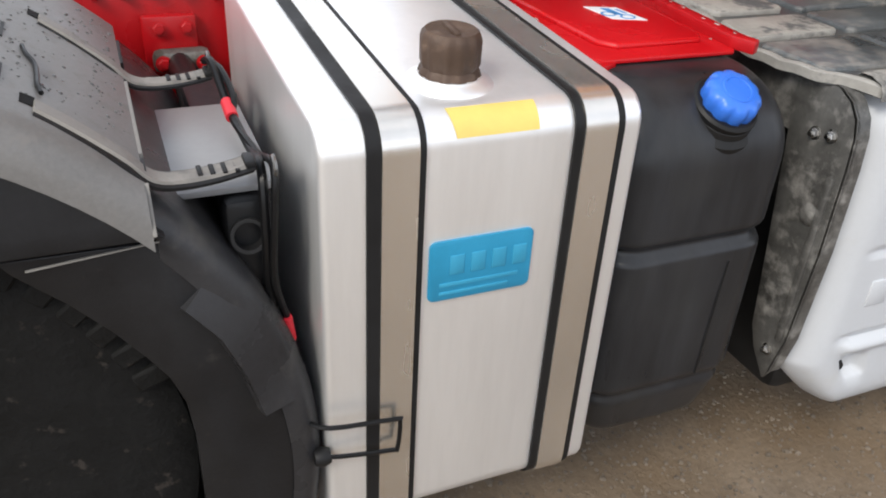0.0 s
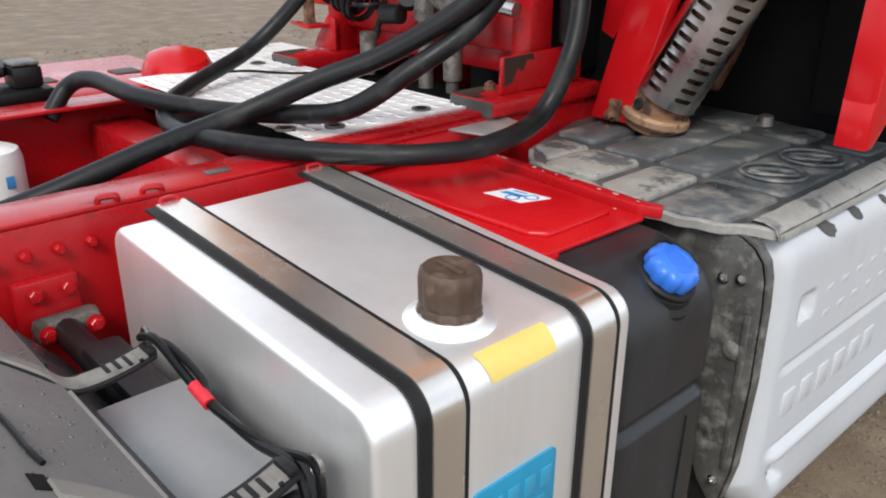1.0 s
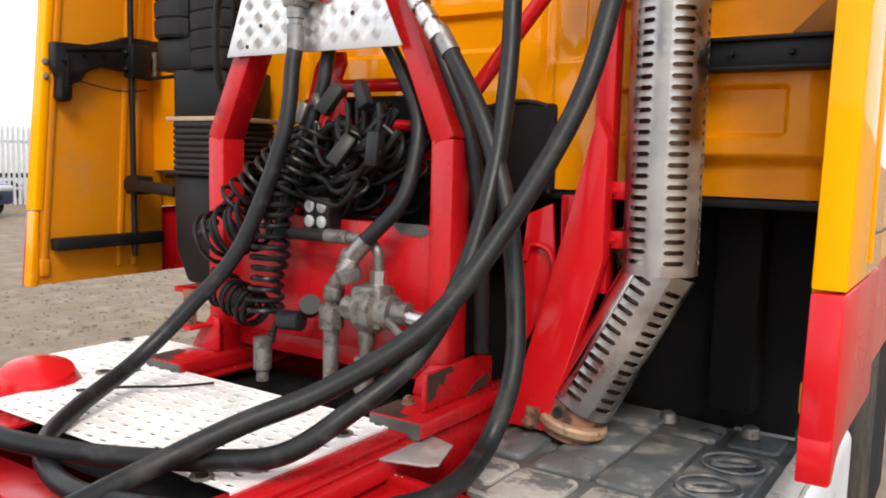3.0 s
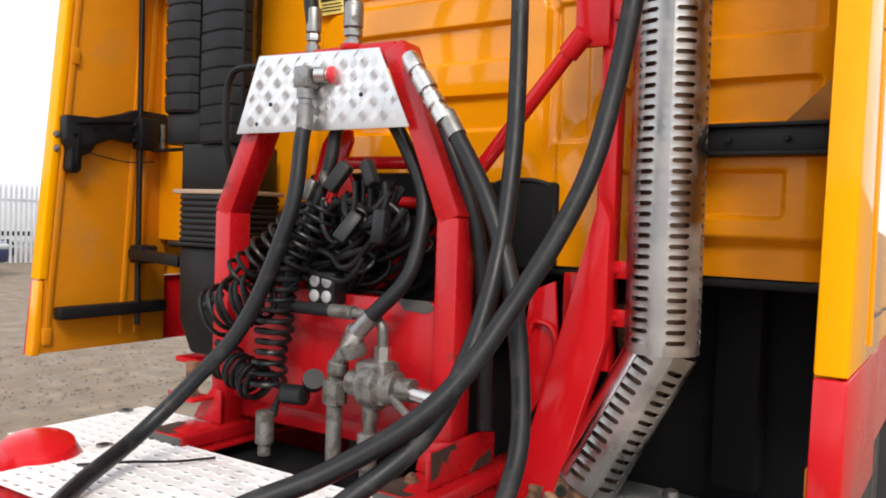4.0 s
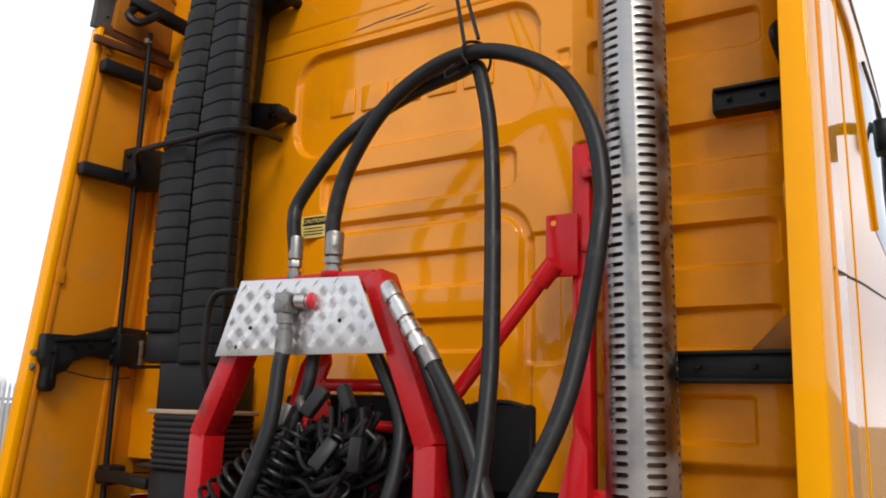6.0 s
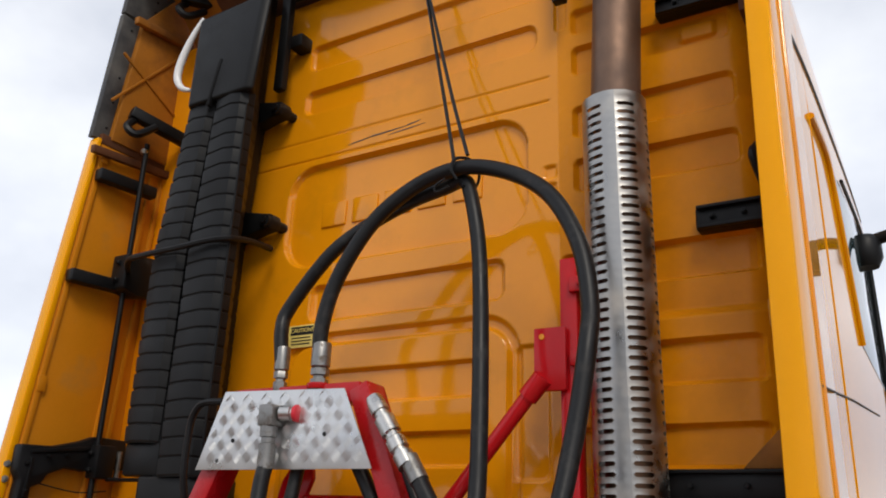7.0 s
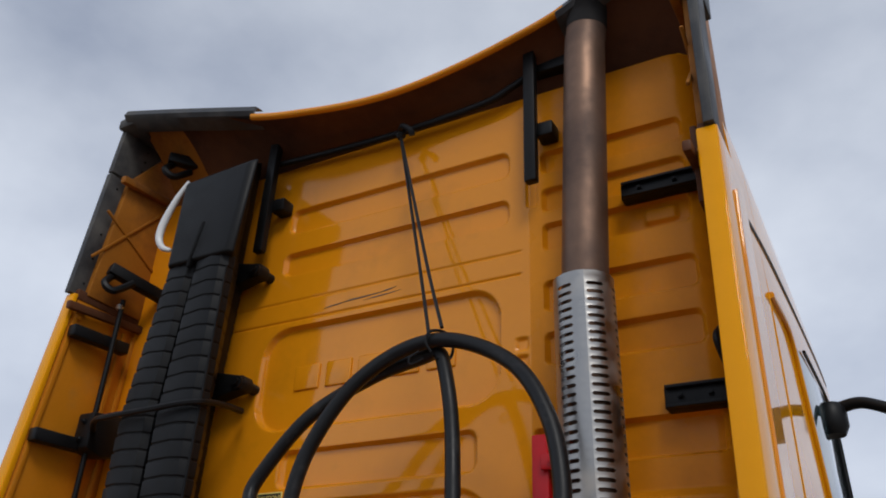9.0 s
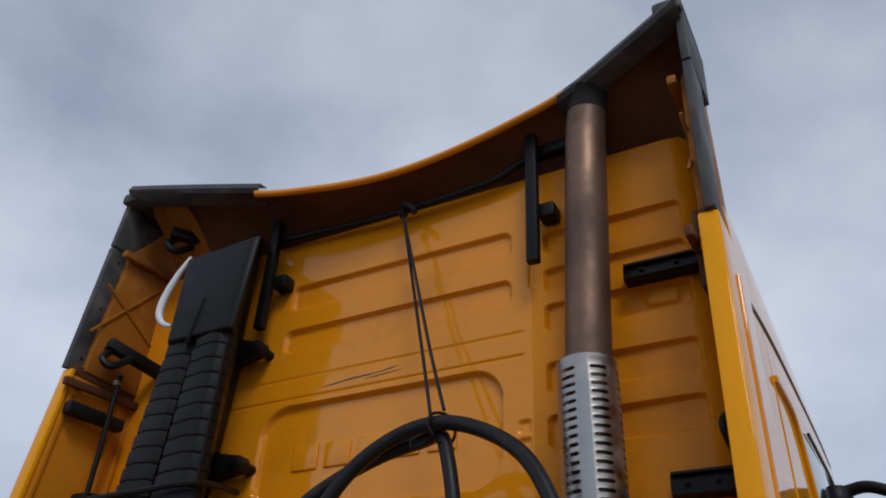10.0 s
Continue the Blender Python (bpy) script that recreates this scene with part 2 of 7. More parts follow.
MUDDY = mat("wet_mud_and_gravel", (0.20, 0.155, 0.112), 0.62, var=0.6, scale=3.5, fine=75, bump=1.0, stain=(0.165, 0.115, 0.070), amount=0.42, stain_scale=2.6, edge=0.20, spec=0.3)
STONE = mat("loose_stone", (0.15, 0.12, 0.09), 0.6, var=0.7, scale=30, bump=0.3)
LABEL_W = mat("white_label", (0.80, 0.82, 0.84), 0.45, var=0.03, bump=0.01)
LABEL_B = mat("label_blue_print", (0.05, 0.25, 0.55), 0.5, var=0.05, bump=0.01)
LABEL_Y = mat("pale_yellow_label", (0.78, 0.60, 0.16), 0.45, var=0.04, bump=0.01)
INK = mat("black_print", (0.012, 0.012, 0.012), 0.5, var=0.1, bump=0.01)
REDTAG = mat("red_tape", (0.62, 0.02, 0.035), 0.45, var=0.08, bump=0.08)
BEIGE = mat("beige_band", (0.35, 0.25, 0.17), 0.5, var=0.2, bump=0.1)
LENS = mat("clear_lens", (0.45, 0.46, 0.46), 0.2, 0.3, var=0.1, bump=0.05)
AMBER = mat("amber_lens", (0.85, 0.30, 0.02), 0.25, var=0.08, bump=0.03)
GLASS = mat("tinted_window", (0.05, 0.09, 0.10), 0.05, 0.0, var=0.05, bump=0.0, coat=1.0, rough_var=0.02)
CARBLUE = mat("dark_blue_car_paint", (0.012, 0.022, 0.075), 0.2, var=0.05, bump=0.01, coat=0.6)
CARWHITE = mat("white_car_paint", (0.78, 0.78, 0.78), 0.2, var=0.03, bump=0.01, coat=0.5)
FENCE = mat("galvanised_fence", (0.52, 0.54, 0.56), 0.5, 0.4, var=0.15, scale=3, bump=0.05)
LEAF = mat("dull_green_foliage", (0.10, 0.105, 0.065), 0.7, var=0.4, scale=2, bump=0.2)
BARK = mat("bark", (0.09, 0.07, 0.05), 0.8, var=0.3, bump=0.3)


# ---- building helpers ----
ORIGIN = {}


def thing(name, label, category, base=(0, 0, 0), group="", kind=""):
    ob = new(name)
    ob.empty_display_size = 0.05
    ob.location = base
    ORIGIN[ob] = Vector(base)
    return tagged(ob, label, category, group, kind)


def part(name, bm, material, parent=None, label="", smooth=True, base=None, angle=40):
    """One mesh object from a bmesh in world places; under a parent, or free with its own base."""
    at = ORIGIN[parent] if parent else Vector(base or (0, 0, 0))
    me = bpy.data.meshes.new(name)
    bmesh.ops.translate(bm, verts=bm.verts, vec=-at)
    bmesh.ops.recalc_face_normals(bm, faces=bm.faces)
    if smooth:
        lim = radians(angle)
        for f in bm.faces:
            f.smooth = True
        for e in bm.edges:
            if len(e.link_faces) != 2 or e.calc_face_angle(0) > lim:
                e.smooth = False
    bm.to_mesh(me)
    bm.free()
    for one in material if isinstance(material, (list, tuple)) else [material]:
        me.materials.append(one)
    ob = new(name, me)
    if parent:
        ob.parent = parent
    else:
        ob.location = at
    ORIGIN[ob] = at
    return tagged(ob, label) if label else ob


def box(x0, x1, y0, y1, z0, z1, bevel=0.0, seg=2, bm=None, m=None):
    bm = bm or bmesh.new()
    one = bmesh.new()
    bmesh.ops.create_cube(one, size=1.0)
    for v in one.verts:
        v.co = Vector(((x0 + x1) / 2 + v.co.x * (x1 - x0), (y0 + y1) / 2 + v.co.y * (y1 - y0), (z0 + z1) / 2 + v.co.z * (z1 - z0)))
    if bevel:
        bmesh.ops.bevel(one, geom=one.edges[:], offset=bevel, segments=seg, profile=0.5, affect="EDGES", clamp_overlap=True)
    if m is not None:
        bmesh.ops.transform(one, matrix=m, verts=one.verts)
    return join(bm, one)


def join(bm, one):
    me = bpy.data.meshes.new("scratch")
    one.to_mesh(me)
    one.free()
    bm.from_mesh(me)
    bpy.data.meshes.remove(me)
    return bm


def beam(a, b, w, d, bevel=0.004, up=(0, 0, 1), bm=None, ext=0.0):
    """A square bar from a to b, w wide across and d along the up side."""
    a, b = Vector(a), Vector(b)
    z = (b - a).normalized()
    x = Vector(up).cross(z)
    x = x.normalized() if x.length > 1e-4 else Vector((1, 0, 0))
    y = z.cross(x)
    m = Matrix.Translation((a + b) / 2) @ Matrix((x, y, z)).transposed().to_4x4()
    h = (b - a).length / 2 + ext
    return box(-w / 2, w / 2, -d / 2, d / 2, -h, h, bevel, 2, bm, m)


def prism(pts, axis, a, b, bevel=0.0, seg=2, bm=None):
    """A polygon pushed along an axis from a to b. pts are the two other coordinates, in the order x, y, z."""
    one = bmesh.new()

    def put(p, c):
        q = list(p)
        q.insert("xyz".index(axis), c)
        return one.verts.new(q)

    f = one.faces.new([put(p, a) for p in pts])
    r = bmesh.ops.extrude_face_region(one, geom=[f])
    d = [0, 0, 0]
    d["xyz".index(axis)] = b - a
    bmesh.ops.translate(one, verts=[v for v in r["geom"] if isinstance(v, bmesh.types.BMVert)], vec=d)
    if bevel:
        bmesh.ops.bevel(one, geom=one.edges[:], offset=bevel, segments=seg, profile=0.5, affect="EDGES", clamp_overlap=True)
    return join(bm or bmesh.new(), one)


def smooth_path(pts, per=8):
    pts = [Vector(p) for p in pts]
    out = []
    for i in range(len(pts) - 1):
        p0, p1, p2, p3 = pts[max(i - 1, 0)], pts[i], pts[i + 1], pts[min(i + 2, len(pts) - 1)]
        for k in range(per):
            t = k / per
            out.append(0.5 * ((2 * p1) + (p2 - p0) * t + (2 * p0 - 5 * p1 + 4 * p2 - p3) * t * t + (3 * p1 - p0 - 3 * p2 + p3) * t ** 3))
    out.append(pts[-1])
    return out


def sweep(path, r, seg=14, bm=None, cap=True):
    """A round tube along a path; r is a number or one number a point."""
    bm = bm or bmesh.new()
    path = [Vector(p) for p in path]
    rs = r if isinstance(r, (list, tuple)) else [r] * len(path)
    rings, side = [], None
    for i, p in enumerate(path):
        t = (path[min(i + 1, len(path) - 1)] - path[max(i - 1, 0)]).normalized()
        if side is None:
            side = t.orthogonal().normalized()
        else:
            side = (side - t * side.dot(t))
            side = side.normalized() if side.length > 1e-6 else t.orthogonal().normalized()
        up = t.cross(side)
        rings.append([bm.verts.new(p + (side * math.cos(a) + up * math.sin(a)) * rs[i]) for a in (2 * math.pi * k / seg for k in range(seg))])
    for a, b in zip(rings, rings[1:]):
        for k in range(seg):
            bm.faces.new((a[k], a[(k + 1) % seg], b[(k + 1) % seg], b[k]))
    if cap:
        bm.faces.new(rings[0][::-1])
        bm.faces.new(rings[-1])
    return bm


def tube(pts, r, seg=14, per=8, bm=None):
    return sweep(smooth_path(pts, per), r, seg, bm)


def rod(a, b, r, seg=14, bm=None):
    return sweep([a, b], r, seg, bm)


def lathe(profile, base, axis=(0, 0, 1), seg=28, bm=None, lobes=0, depth=0.0):
    """A turned body: profile rows of radius and height, round an axis from base. lobes press grips into the widest rows."""
    bm = bm or bmesh.new()
    ax = Vector(axis).normalized()
    u = ax.orthogonal().normalized()
    v = ax.cross(u)
    base = Vector(base)
    big = max(p[0] for p in profile)
    rings = []
    for r, h in profile:
        ring = []
        for k in range(seg):
            a = 2 * math.pi * k / seg
            q = r - (depth * (0.5 + 0.5 * math.cos(a * lobes)) ** 2 if lobes and r > 0.8 * big else 0)
            ring.append(bm.verts.new(base + ax * h + (u * math.cos(a) + v * math.sin(a)) * q))
        rings.append(ring)
    for a, b in zip(rings, rings[1:]):
        for k in range(seg):
            bm.faces.new((a[k], a[(k + 1) % seg], b[(k + 1) % seg], b[k]))
    bm.faces.new(rings[0][::-1])
    bm.faces.new(rings[-1])
    return bm


def bolt(place, axis, r=0.011, h=0.010, bm=None):
    """A hexagon head on a washer with a stub of thread."""
    bm = lathe([(r * 1.35, 0), (r * 1.35, 0.002)], place, axis, 14, bm)
    bm = lathe([(r, 0.002), (r, h), (r * 0.85, h + 0.0015)], place, axis, 6, bm)
    return lathe([(r * 0.5, h), (r * 0.5, h + 0.006)], place, axis, 8, bm)


def ridge(d, w):
    """1 well inside (d < 0), 0 outside, with a soft step of width w."""
    t = np.clip(0.5 - d / w, 0, 1)
    return t * t * (3 - 2 * t)


def rrect(X, Z, x0, x1, z0, z1, r):
    qx, qz = np.abs(X - (x0 + x1) / 2) - (x1 - x0) / 2 + r, np.abs(Z - (z0 + z1) / 2) - (z1 - z0) / 2 + r
    return np.minimum(np.maximum(qx, qz), 0) + np.hypot(np.maximum(qx, 0), np.maximum(qz, 0)) - r


def sheet(P, thick_dir=None, bm=None):
    """A grid of places (rows, columns, 3) as a surface, with a back side shifted by thick_dir."""
    bm = bm or bmesh.new()
    h, w, _ = P.shape
    front = [[bm.verts.new(P[i, j]) for j in range(w)] for i in range(h)]
    layers = [front]
    for i in range(h - 1):
        for j in range(w - 1):
            bm.faces.new((front[i][j], front[i][j + 1], front[i + 1][j + 1], front[i + 1][j]))
    if thick_dir is not None:
        d = Vector(thick_dir)
        edge = [(i, 0) for i in range(h)] + [(h - 1, j) for j in range(1, w)] + [(i, w - 1) for i in range(h - 2, -1, -1)] + [(0, j) for j in range(w - 2, 0, -1)]
        back = [bm.verts.new(Vector(P[i, j]) + d) for i, j in edge]
        for k in range(len(edge)):
            a, b = edge[k], edge[(k + 1) % len(edge)]
            bm.faces.new((front[a[0]][a[1]], front[b[0]][b[1]], back[(k + 1) % len(edge)], back[k]))
    return bm


def perforated(cells, place, hole, depth):
    """Cells (u0, u1, v0, v1, holed) mapped by place(u, v, d); each holed cell has a slot of half sizes hole = (a, b)."""
    bm = bmesh.new()
    seen = {}

    def vert(u, v, d):
        key = (round(u, 5), round(v, 5), d)
        if key not in seen:
            seen[key] = bm.verts.new(place(u, v, d))
        return seen[key]

    for u0, u1, v0, v1, holed in cells:
        um, vm = (u0 + u1) / 2, (v0 + v1) / 2
        rim = [(u0, v0), (um, v0), (u1, v0), (u1, vm), (u1, v1), (um, v1), (u0, v1), (u0, vm)]
        if not holed:
            bm.faces.new([vert(*p, 0) for p in rim])
            continue
        a, b = hole
        inn = [(um - 0.78 * a, vm - b), (um, vm - b), (um + 0.78 * a, vm - b), (um + a, vm), (um + 0.78 * a, vm + b), (um, vm + b), (um - 0.78 * a, vm + b), (um - a, vm)]
        for k in range(8):
            j = (k + 1) % 8
            bm.faces.new((vert(*rim[k], 0), vert(*rim[j], 0), vert(*inn[j], 0), vert(*inn[k], 0)))
            bm.faces.new((vert(*inn[k], 0), vert(*inn[j], 0), vert(*inn[j], depth), vert(*inn[k], depth)))
    return bm


def words(name, text, size, m, material, parent, depth=0.0006):
    cu = bpy.data.curves.new(name, "FONT")
    cu.body, cu.size, cu.extrude, cu.align_x, cu.align_y = text, size, depth, "CENTER", "CENTER"
    ob = new(name, cu)
    cu.materials.append(material)
    ob.parent = parent
    ob.matrix_basis = Matrix.Translation(-ORIGIN[parent]) @ m
    return ob


# ---- ground ----
def ground_height(x, y):
    near = math.exp(-(x * x + y * y) / 60.0)
    return near * (0.018 * noise.noise(Vector((x * 0.9, y * 0.9, 0))) + 0.010 * noise.noise(Vector((x * 3.1, y * 3.1, 4)))) - 0.02


def build_ground():
    line = sorted(set([round(-9 + 0.15 * k, 3) for k in range(121)] + [-1500, -500, -200, -90, -45, -25, -14, 14, 25, 45, 90, 200, 500, 1500]))
    P = np.array([[(x, y, ground_height(x, y)) for x in line] for y in line])
    return tagged(part("ground", sheet(P), MUDDY), "wet brown mud and gravel yard with puddle-coloured patches", "ground", kind="structure")


build_ground()


def build_stones():
    rnd, verts, faces = random.Random(5), [], []
    for k in range(12000):
        far = k >= 9000
        x, y = (rnd.uniform(-8.5, -1.6), rnd.uniform(-1.0, 5.5)) if far else (rnd.uniform(0.8, 2.4), rnd.uniform(-1.3, 1.2))
        r = rnd.choice([0.0025, 0.003, 0.003, 0.004, 0.004, 0.005, 0.006, 0.008]) * (3.2 if far else 1.0)
        z, turn, n = ground_height(x, y) + r * 0.15, rnd.uniform(0, 6.28), 5
        ring = [(math.cos(turn + 2 * math.pi * k / n) * r * rnd.uniform(0.7, 1.3), math.sin(turn + 2 * math.pi * k / n) * r * rnd.uniform(0.6, 1.2)) for k in range(n)]
        at = len(verts)
        verts += [(x + a, y + b, z - r * 0.3) for a, b in ring] + [(x + 0.8 * a, y + 0.8 * b, z + r * rnd.uniform(0.2, 0.5)) for a, b in ring] + [(x, y, z + r * rnd.uniform(0.5, 0.75))]
        for k in range(n):
            j = (k + 1) % n
            faces += [(at + k, at + j, at + n + j, at + n + k), (at + n + k, at + n + j, at + 2 * n)]
    me = bpy.data.meshes.new("gravel")
    me.from_pydata(verts, [], faces)
    me.materials.append(STONE)
    return tagged(new("gravel", me), "scattered small brown and grey stones on the mud", "gravel", kind="stuff")


build_stones()


# ---- cab: rear panel, sides, roof deflector, side fairings ----
cab = thing("truck_cab", "yellow and red lorry cab with ribbed rear panel, seen from behind", "truck cab", (0, 0.6, 1.0))


def rear_relief(X, Z):
    h = np.zeros_like(X)
    for x0, x1, z0, z1, r, d in (
        (-0.45, 0.53, 3.53, 3.635, 0.03, 0.02), (-0.455, 0.53, 3.335, 3.43, 0.03, 0.02),
        (-0.49, 0.50, 2.705, 3.098, 0.11, 0.024), (-0.34, 0.42, 2.495, 2.62, 0.03, 0.02),
        (-0.30, 0.36, 2.205, 2.312, 0.03, 0.02), (-0.30, 0.36, 2.0, 2.10, 0.03, 0.02),
        (0.60, 0.64, 3.38, 3.62, 0.01, 0.008), (0.56, 0.60, 2.86, 2.90, 0.008, 0.01), (0.56, 0.60, 2.80, 2.84, 0.008, 0.01),
        (0.66, 1.14, 3.505, 3.59, 0.02, 0.02), (0.66, 1.14, 3.35, 3.435, 0.02, 0.02), (0.66, 1.14, 3.20, 3.295, 0.02, 0.02),
        (1.0, 1.10, 3.22, 3.27, 0.01, -0.014), (0.66, 1.14, 2.98, 3.08, 0.02, 0.02), (0.66, 1.14, 2.80, 2.90, 0.02, 0.02),
        (0.62, 1.16, 2.49, 2.597, 0.012, 0.021), (0.62, 1.16, 2.20, 2.31, 0.012, 0.021), (0.62, 1.16, 1.99, 2.092, 0.012, 0.021),
        (0.62, 1.09, 1.76, 1.873, 0.012, 0.02), (0.46, 0.57, 1.96, 2.34, 0.02, 0.010),
    ):
        h -= d * ridge(rrect(X, Z, x0, x1, z0, z1, r), 0.013)
    arch = np.abs(rrect(X, Z, -0.43, 0.46, 1.60, 2.425, 0.11)) - 0.018
    h -= 0.017 * ridge(arch, 0.014)
    for z in (3.215, 3.13):
        h -= 0.005 * ridge(np.abs(Z - z) - 0.003, 0.008) * (X < 0.58)
    h += 0.035 * ridge(np.abs(X - 0.95) - 0.25, 0.03) * ridge(np.maximum(Z - 2.385, 1.70 - Z), 0.035)
    corner = np.clip((X - 1.12) / 0.1, 0, 1)
    return h - 0.06 * corner ** 2


xs, zs = np.linspace(-0.72, 1.22, 300), np.linspace(1.612, 3.86, 620)
XX, ZZ = np.meshgrid(xs, zs)
BACK = np.stack([XX, -rear_relief(XX, ZZ), ZZ], -1)
# Panel is split so its shaded right part takes the darker yellow.
SPLIT = int(np.argmax(xs > 0.61))
part("rear_panel", sheet(BACK[:, :SPLIT + 1], (0, 0.03, 0)), YELLOW, cab, "yellow pressed steel rear panel with recessed ribs")
part("exhaust_side_panel", sheet(BACK[:, SPLIT:], (0, 0.03, 0)), YELLOW_DIM, cab, "right part of the yellow ribbed panel, shade put into its duller yellow")
part("rear_panel_edge", box(-1.262, -0.722, 0.0, 0.03, 1.612, 3.86, 0.008), YELLOW, cab)
# raised plain shapes in the recess, where the maker's mark is
for cx in (-0.285, -0.145, -0.005, 0.135, 0.275):
    part("embossed_mark", prism([(cx - 0.055, 2.85), (cx + 0.055, 2.85), (cx + 0.055, 2.945), (cx - 0.055, 2.945)], "y", 0.0165, 0.03, 0.005, 3), YELLOW, cab)
# scrape marks across the seam
for x0, x1, z, h in ((-0.17, 0.05, 3.166, 0.0045), (-0.05, 0.11, 3.158, 0.003), (-0.23, -0.12, 3.158, 0.003), (0.02, 0.09, 3.175, 0.0035)):
    part("scrape", prism([(x0, z - 0.004), (x0 + 0.3 * (x1 - x0), z - 0.001 + h), (x1, z + 0.008), (x0 + 0.6 * (x1 - x0), z + 0.001)], "y", -0.0015, 0.004), CHIP, cab)

# body behind the rear panel
part("body_shell", box(-1.215, 1.215, 0.07, 2.75, 1.62, 3.84, 0.02), YELLOW, cab)
# Black block added under the cab to give the shade there.
part("underbody", box(-1.18, 1.19, 0.32, 2.1, 0.25, 1.60, 0.02), DARK, cab, "block under the cab, black for the shade there")
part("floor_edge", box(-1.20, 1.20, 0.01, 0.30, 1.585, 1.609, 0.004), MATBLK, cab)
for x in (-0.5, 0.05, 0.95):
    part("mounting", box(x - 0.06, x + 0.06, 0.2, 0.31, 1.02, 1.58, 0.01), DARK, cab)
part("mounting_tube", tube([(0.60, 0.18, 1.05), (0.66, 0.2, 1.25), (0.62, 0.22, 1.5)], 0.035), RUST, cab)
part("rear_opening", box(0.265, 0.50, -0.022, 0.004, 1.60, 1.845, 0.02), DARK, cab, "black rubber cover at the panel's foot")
part("rear_opening_rim", tube([(0.285, -0.014, 1.60), (0.285, -0.014, 1.80), (0.32, -0.014, 1.845), (0.44, -0.014, 1.845), (0.485, -0.014, 1.80), (0.485, -0.014, 1.60)], 0.008, 8), RUBBER, cab)


def side_profile():
    """Rear view outline of the right side: straight, then drawn in towards the roof."""
    return [(1.290, 1.47), (1.294, 2.2), (1.292, 2.9), (1.282, 3.35), (1.255, 3.68), (1.19, 3.86), (1.05, 3.93)]


def side_wall(sign, y0, y1, prof):
    P = np.array([[(sign * x, y, z) for y in np.linspace(y0, y1, 12)] for x, z in smooth_rows(prof)])
    return sheet(P, (-sign * 0.02, 0, 0))


def smooth_rows(prof):
    return [(p.x, p.z) for p in smooth_path([(x, 0, z) for x, z in prof], 6)]


for sign in (1, -1):
    part("side_panel", side_wall(sign, 0.034, 0.34, side_profile()), YELLOW_S, cab, "glossy yellow side panel")
    part("side_panel", side_wall(sign, 0.348, 2.75, side_profile()), YELLOW_S, cab, "glossy yellow side panel")
    part("lower_side_panel", side_wall(sign, 0.034, 1.9, [(1.284, 1.21), (1.288, 1.34), (1.290, 1.468)]), RED, cab, "red lower side panel")
    part("roof_seam", tube([(sign * 1.284, 0.04, 3.205), (sign * 1.280, 0.72, 3.335), (sign * 1.270, 2.1, 3.50), (sign * 1.266, 2.7, 3.53)], 0.009, 8), BARE, cab)
    part("door_seam", tube([(sign * 1.291, 0.345, 1.49), (sign * 1.295, 0.345, 2.2), (sign * 1.293, 0.345, 2.9), (sign * 1.284, 0.36, 3.2)], 0.0022, 6), YELLOW_S, cab)
    part("side_window", prism([(0.93, 3.10), (2.05, 3.24), (2.48, 3.16), (2.60, 2.52), (1.20, 2.52)], "x", *sorted((sign * 1.284, sign * 1.2965)), 0.003), GLASS, cab, "tinted side window")
    part("window_trim", tube([(sign * 1.297, 1.22, 3.19), (sign * 1.296, 2.04, 3.265), (sign * 1.296, 2.38, 3.22), (sign * 1.297, 2.52, 3.14), (sign * 1.299, 2.64, 2.54)], 0.008, 6, 4), MATBLK, cab)
    part("window_pillar", tube([(sign * 1.294, 0.36, 3.07), (sign * 1.294, 0.70, 3.10), (sign * 1.294, 0.83, 3.03), (sign * 1.296, 0.93, 2.88), (sign * 1.297, 1.19, 2.52)], 0.011, 8, 5), YELLOW_S, cab)
part("roof_panel", box(-1.0, 1.0, 0.3, 2.0, 3.845, 3.885, 0.015), YELLOW, cab)


# roof deflector: its rear edge overhangs the panel and rises to the corners
BRIM = smooth_path([(-1.235, -0.335, 4.185), (-0.90, -0.31, 4.10), (-0.53, -0.25, 3.985), (-0.25, -0.215, 3.942), (-0.03, -0.19, 3.926), (0.16, -0.17, 3.935), (0.363, -0.16, 3.962), (0.597, -0.165, 4.0), (0.834, -0.19, 4.04), (1.072, -0.26, 4.099), (1.285, -0.345, 4.135)], 8)


def deflector():
    rows = []
    for f in np.linspace(0, 1, 9):
        rows.append([(p.x * (1 - 0.03 * f), p.y + (0.06 - p.y) * f, p.z - 0.012 + (3.865 - p.z) * (f ** 1.35) + 0.05 * math.sin(math.pi * f) * (p.z - 3.85) * 2) for p in BRIM])
    return np.array(rows)


inside = deflector()
turn_in = int(np.argmax(inside[0, :, 0] > -1.0))
part("roof_deflector_inside", sheet(inside[:, turn_in:]), BROWN_IN, cab, "underside of the roof deflector, shade put into its brown")
part("deflector_corner", sheet(inside[:, :turn_in + 1]), YELLOW_D, cab, "inside corner of the roof deflector, dirt and shade in its yellow")
top = []
for f in np.linspace(0, 1, 8):
    top.append([(p.x * (1 - 0.25 * f), p.y * (1 - f) + 1.5 * f, p.z + 0.012 + 0.12 * math.sin(math.pi * f * 0.8) - 0.2 * f * f) for p in BRIM])
part("roof_deflector", sheet(np.array(top)), YELLOW, cab)
part("deflector_edge", sweep([p for p in BRIM if -0.56 < p.x < 0.86], 0.015, 10), YELLOW, cab)


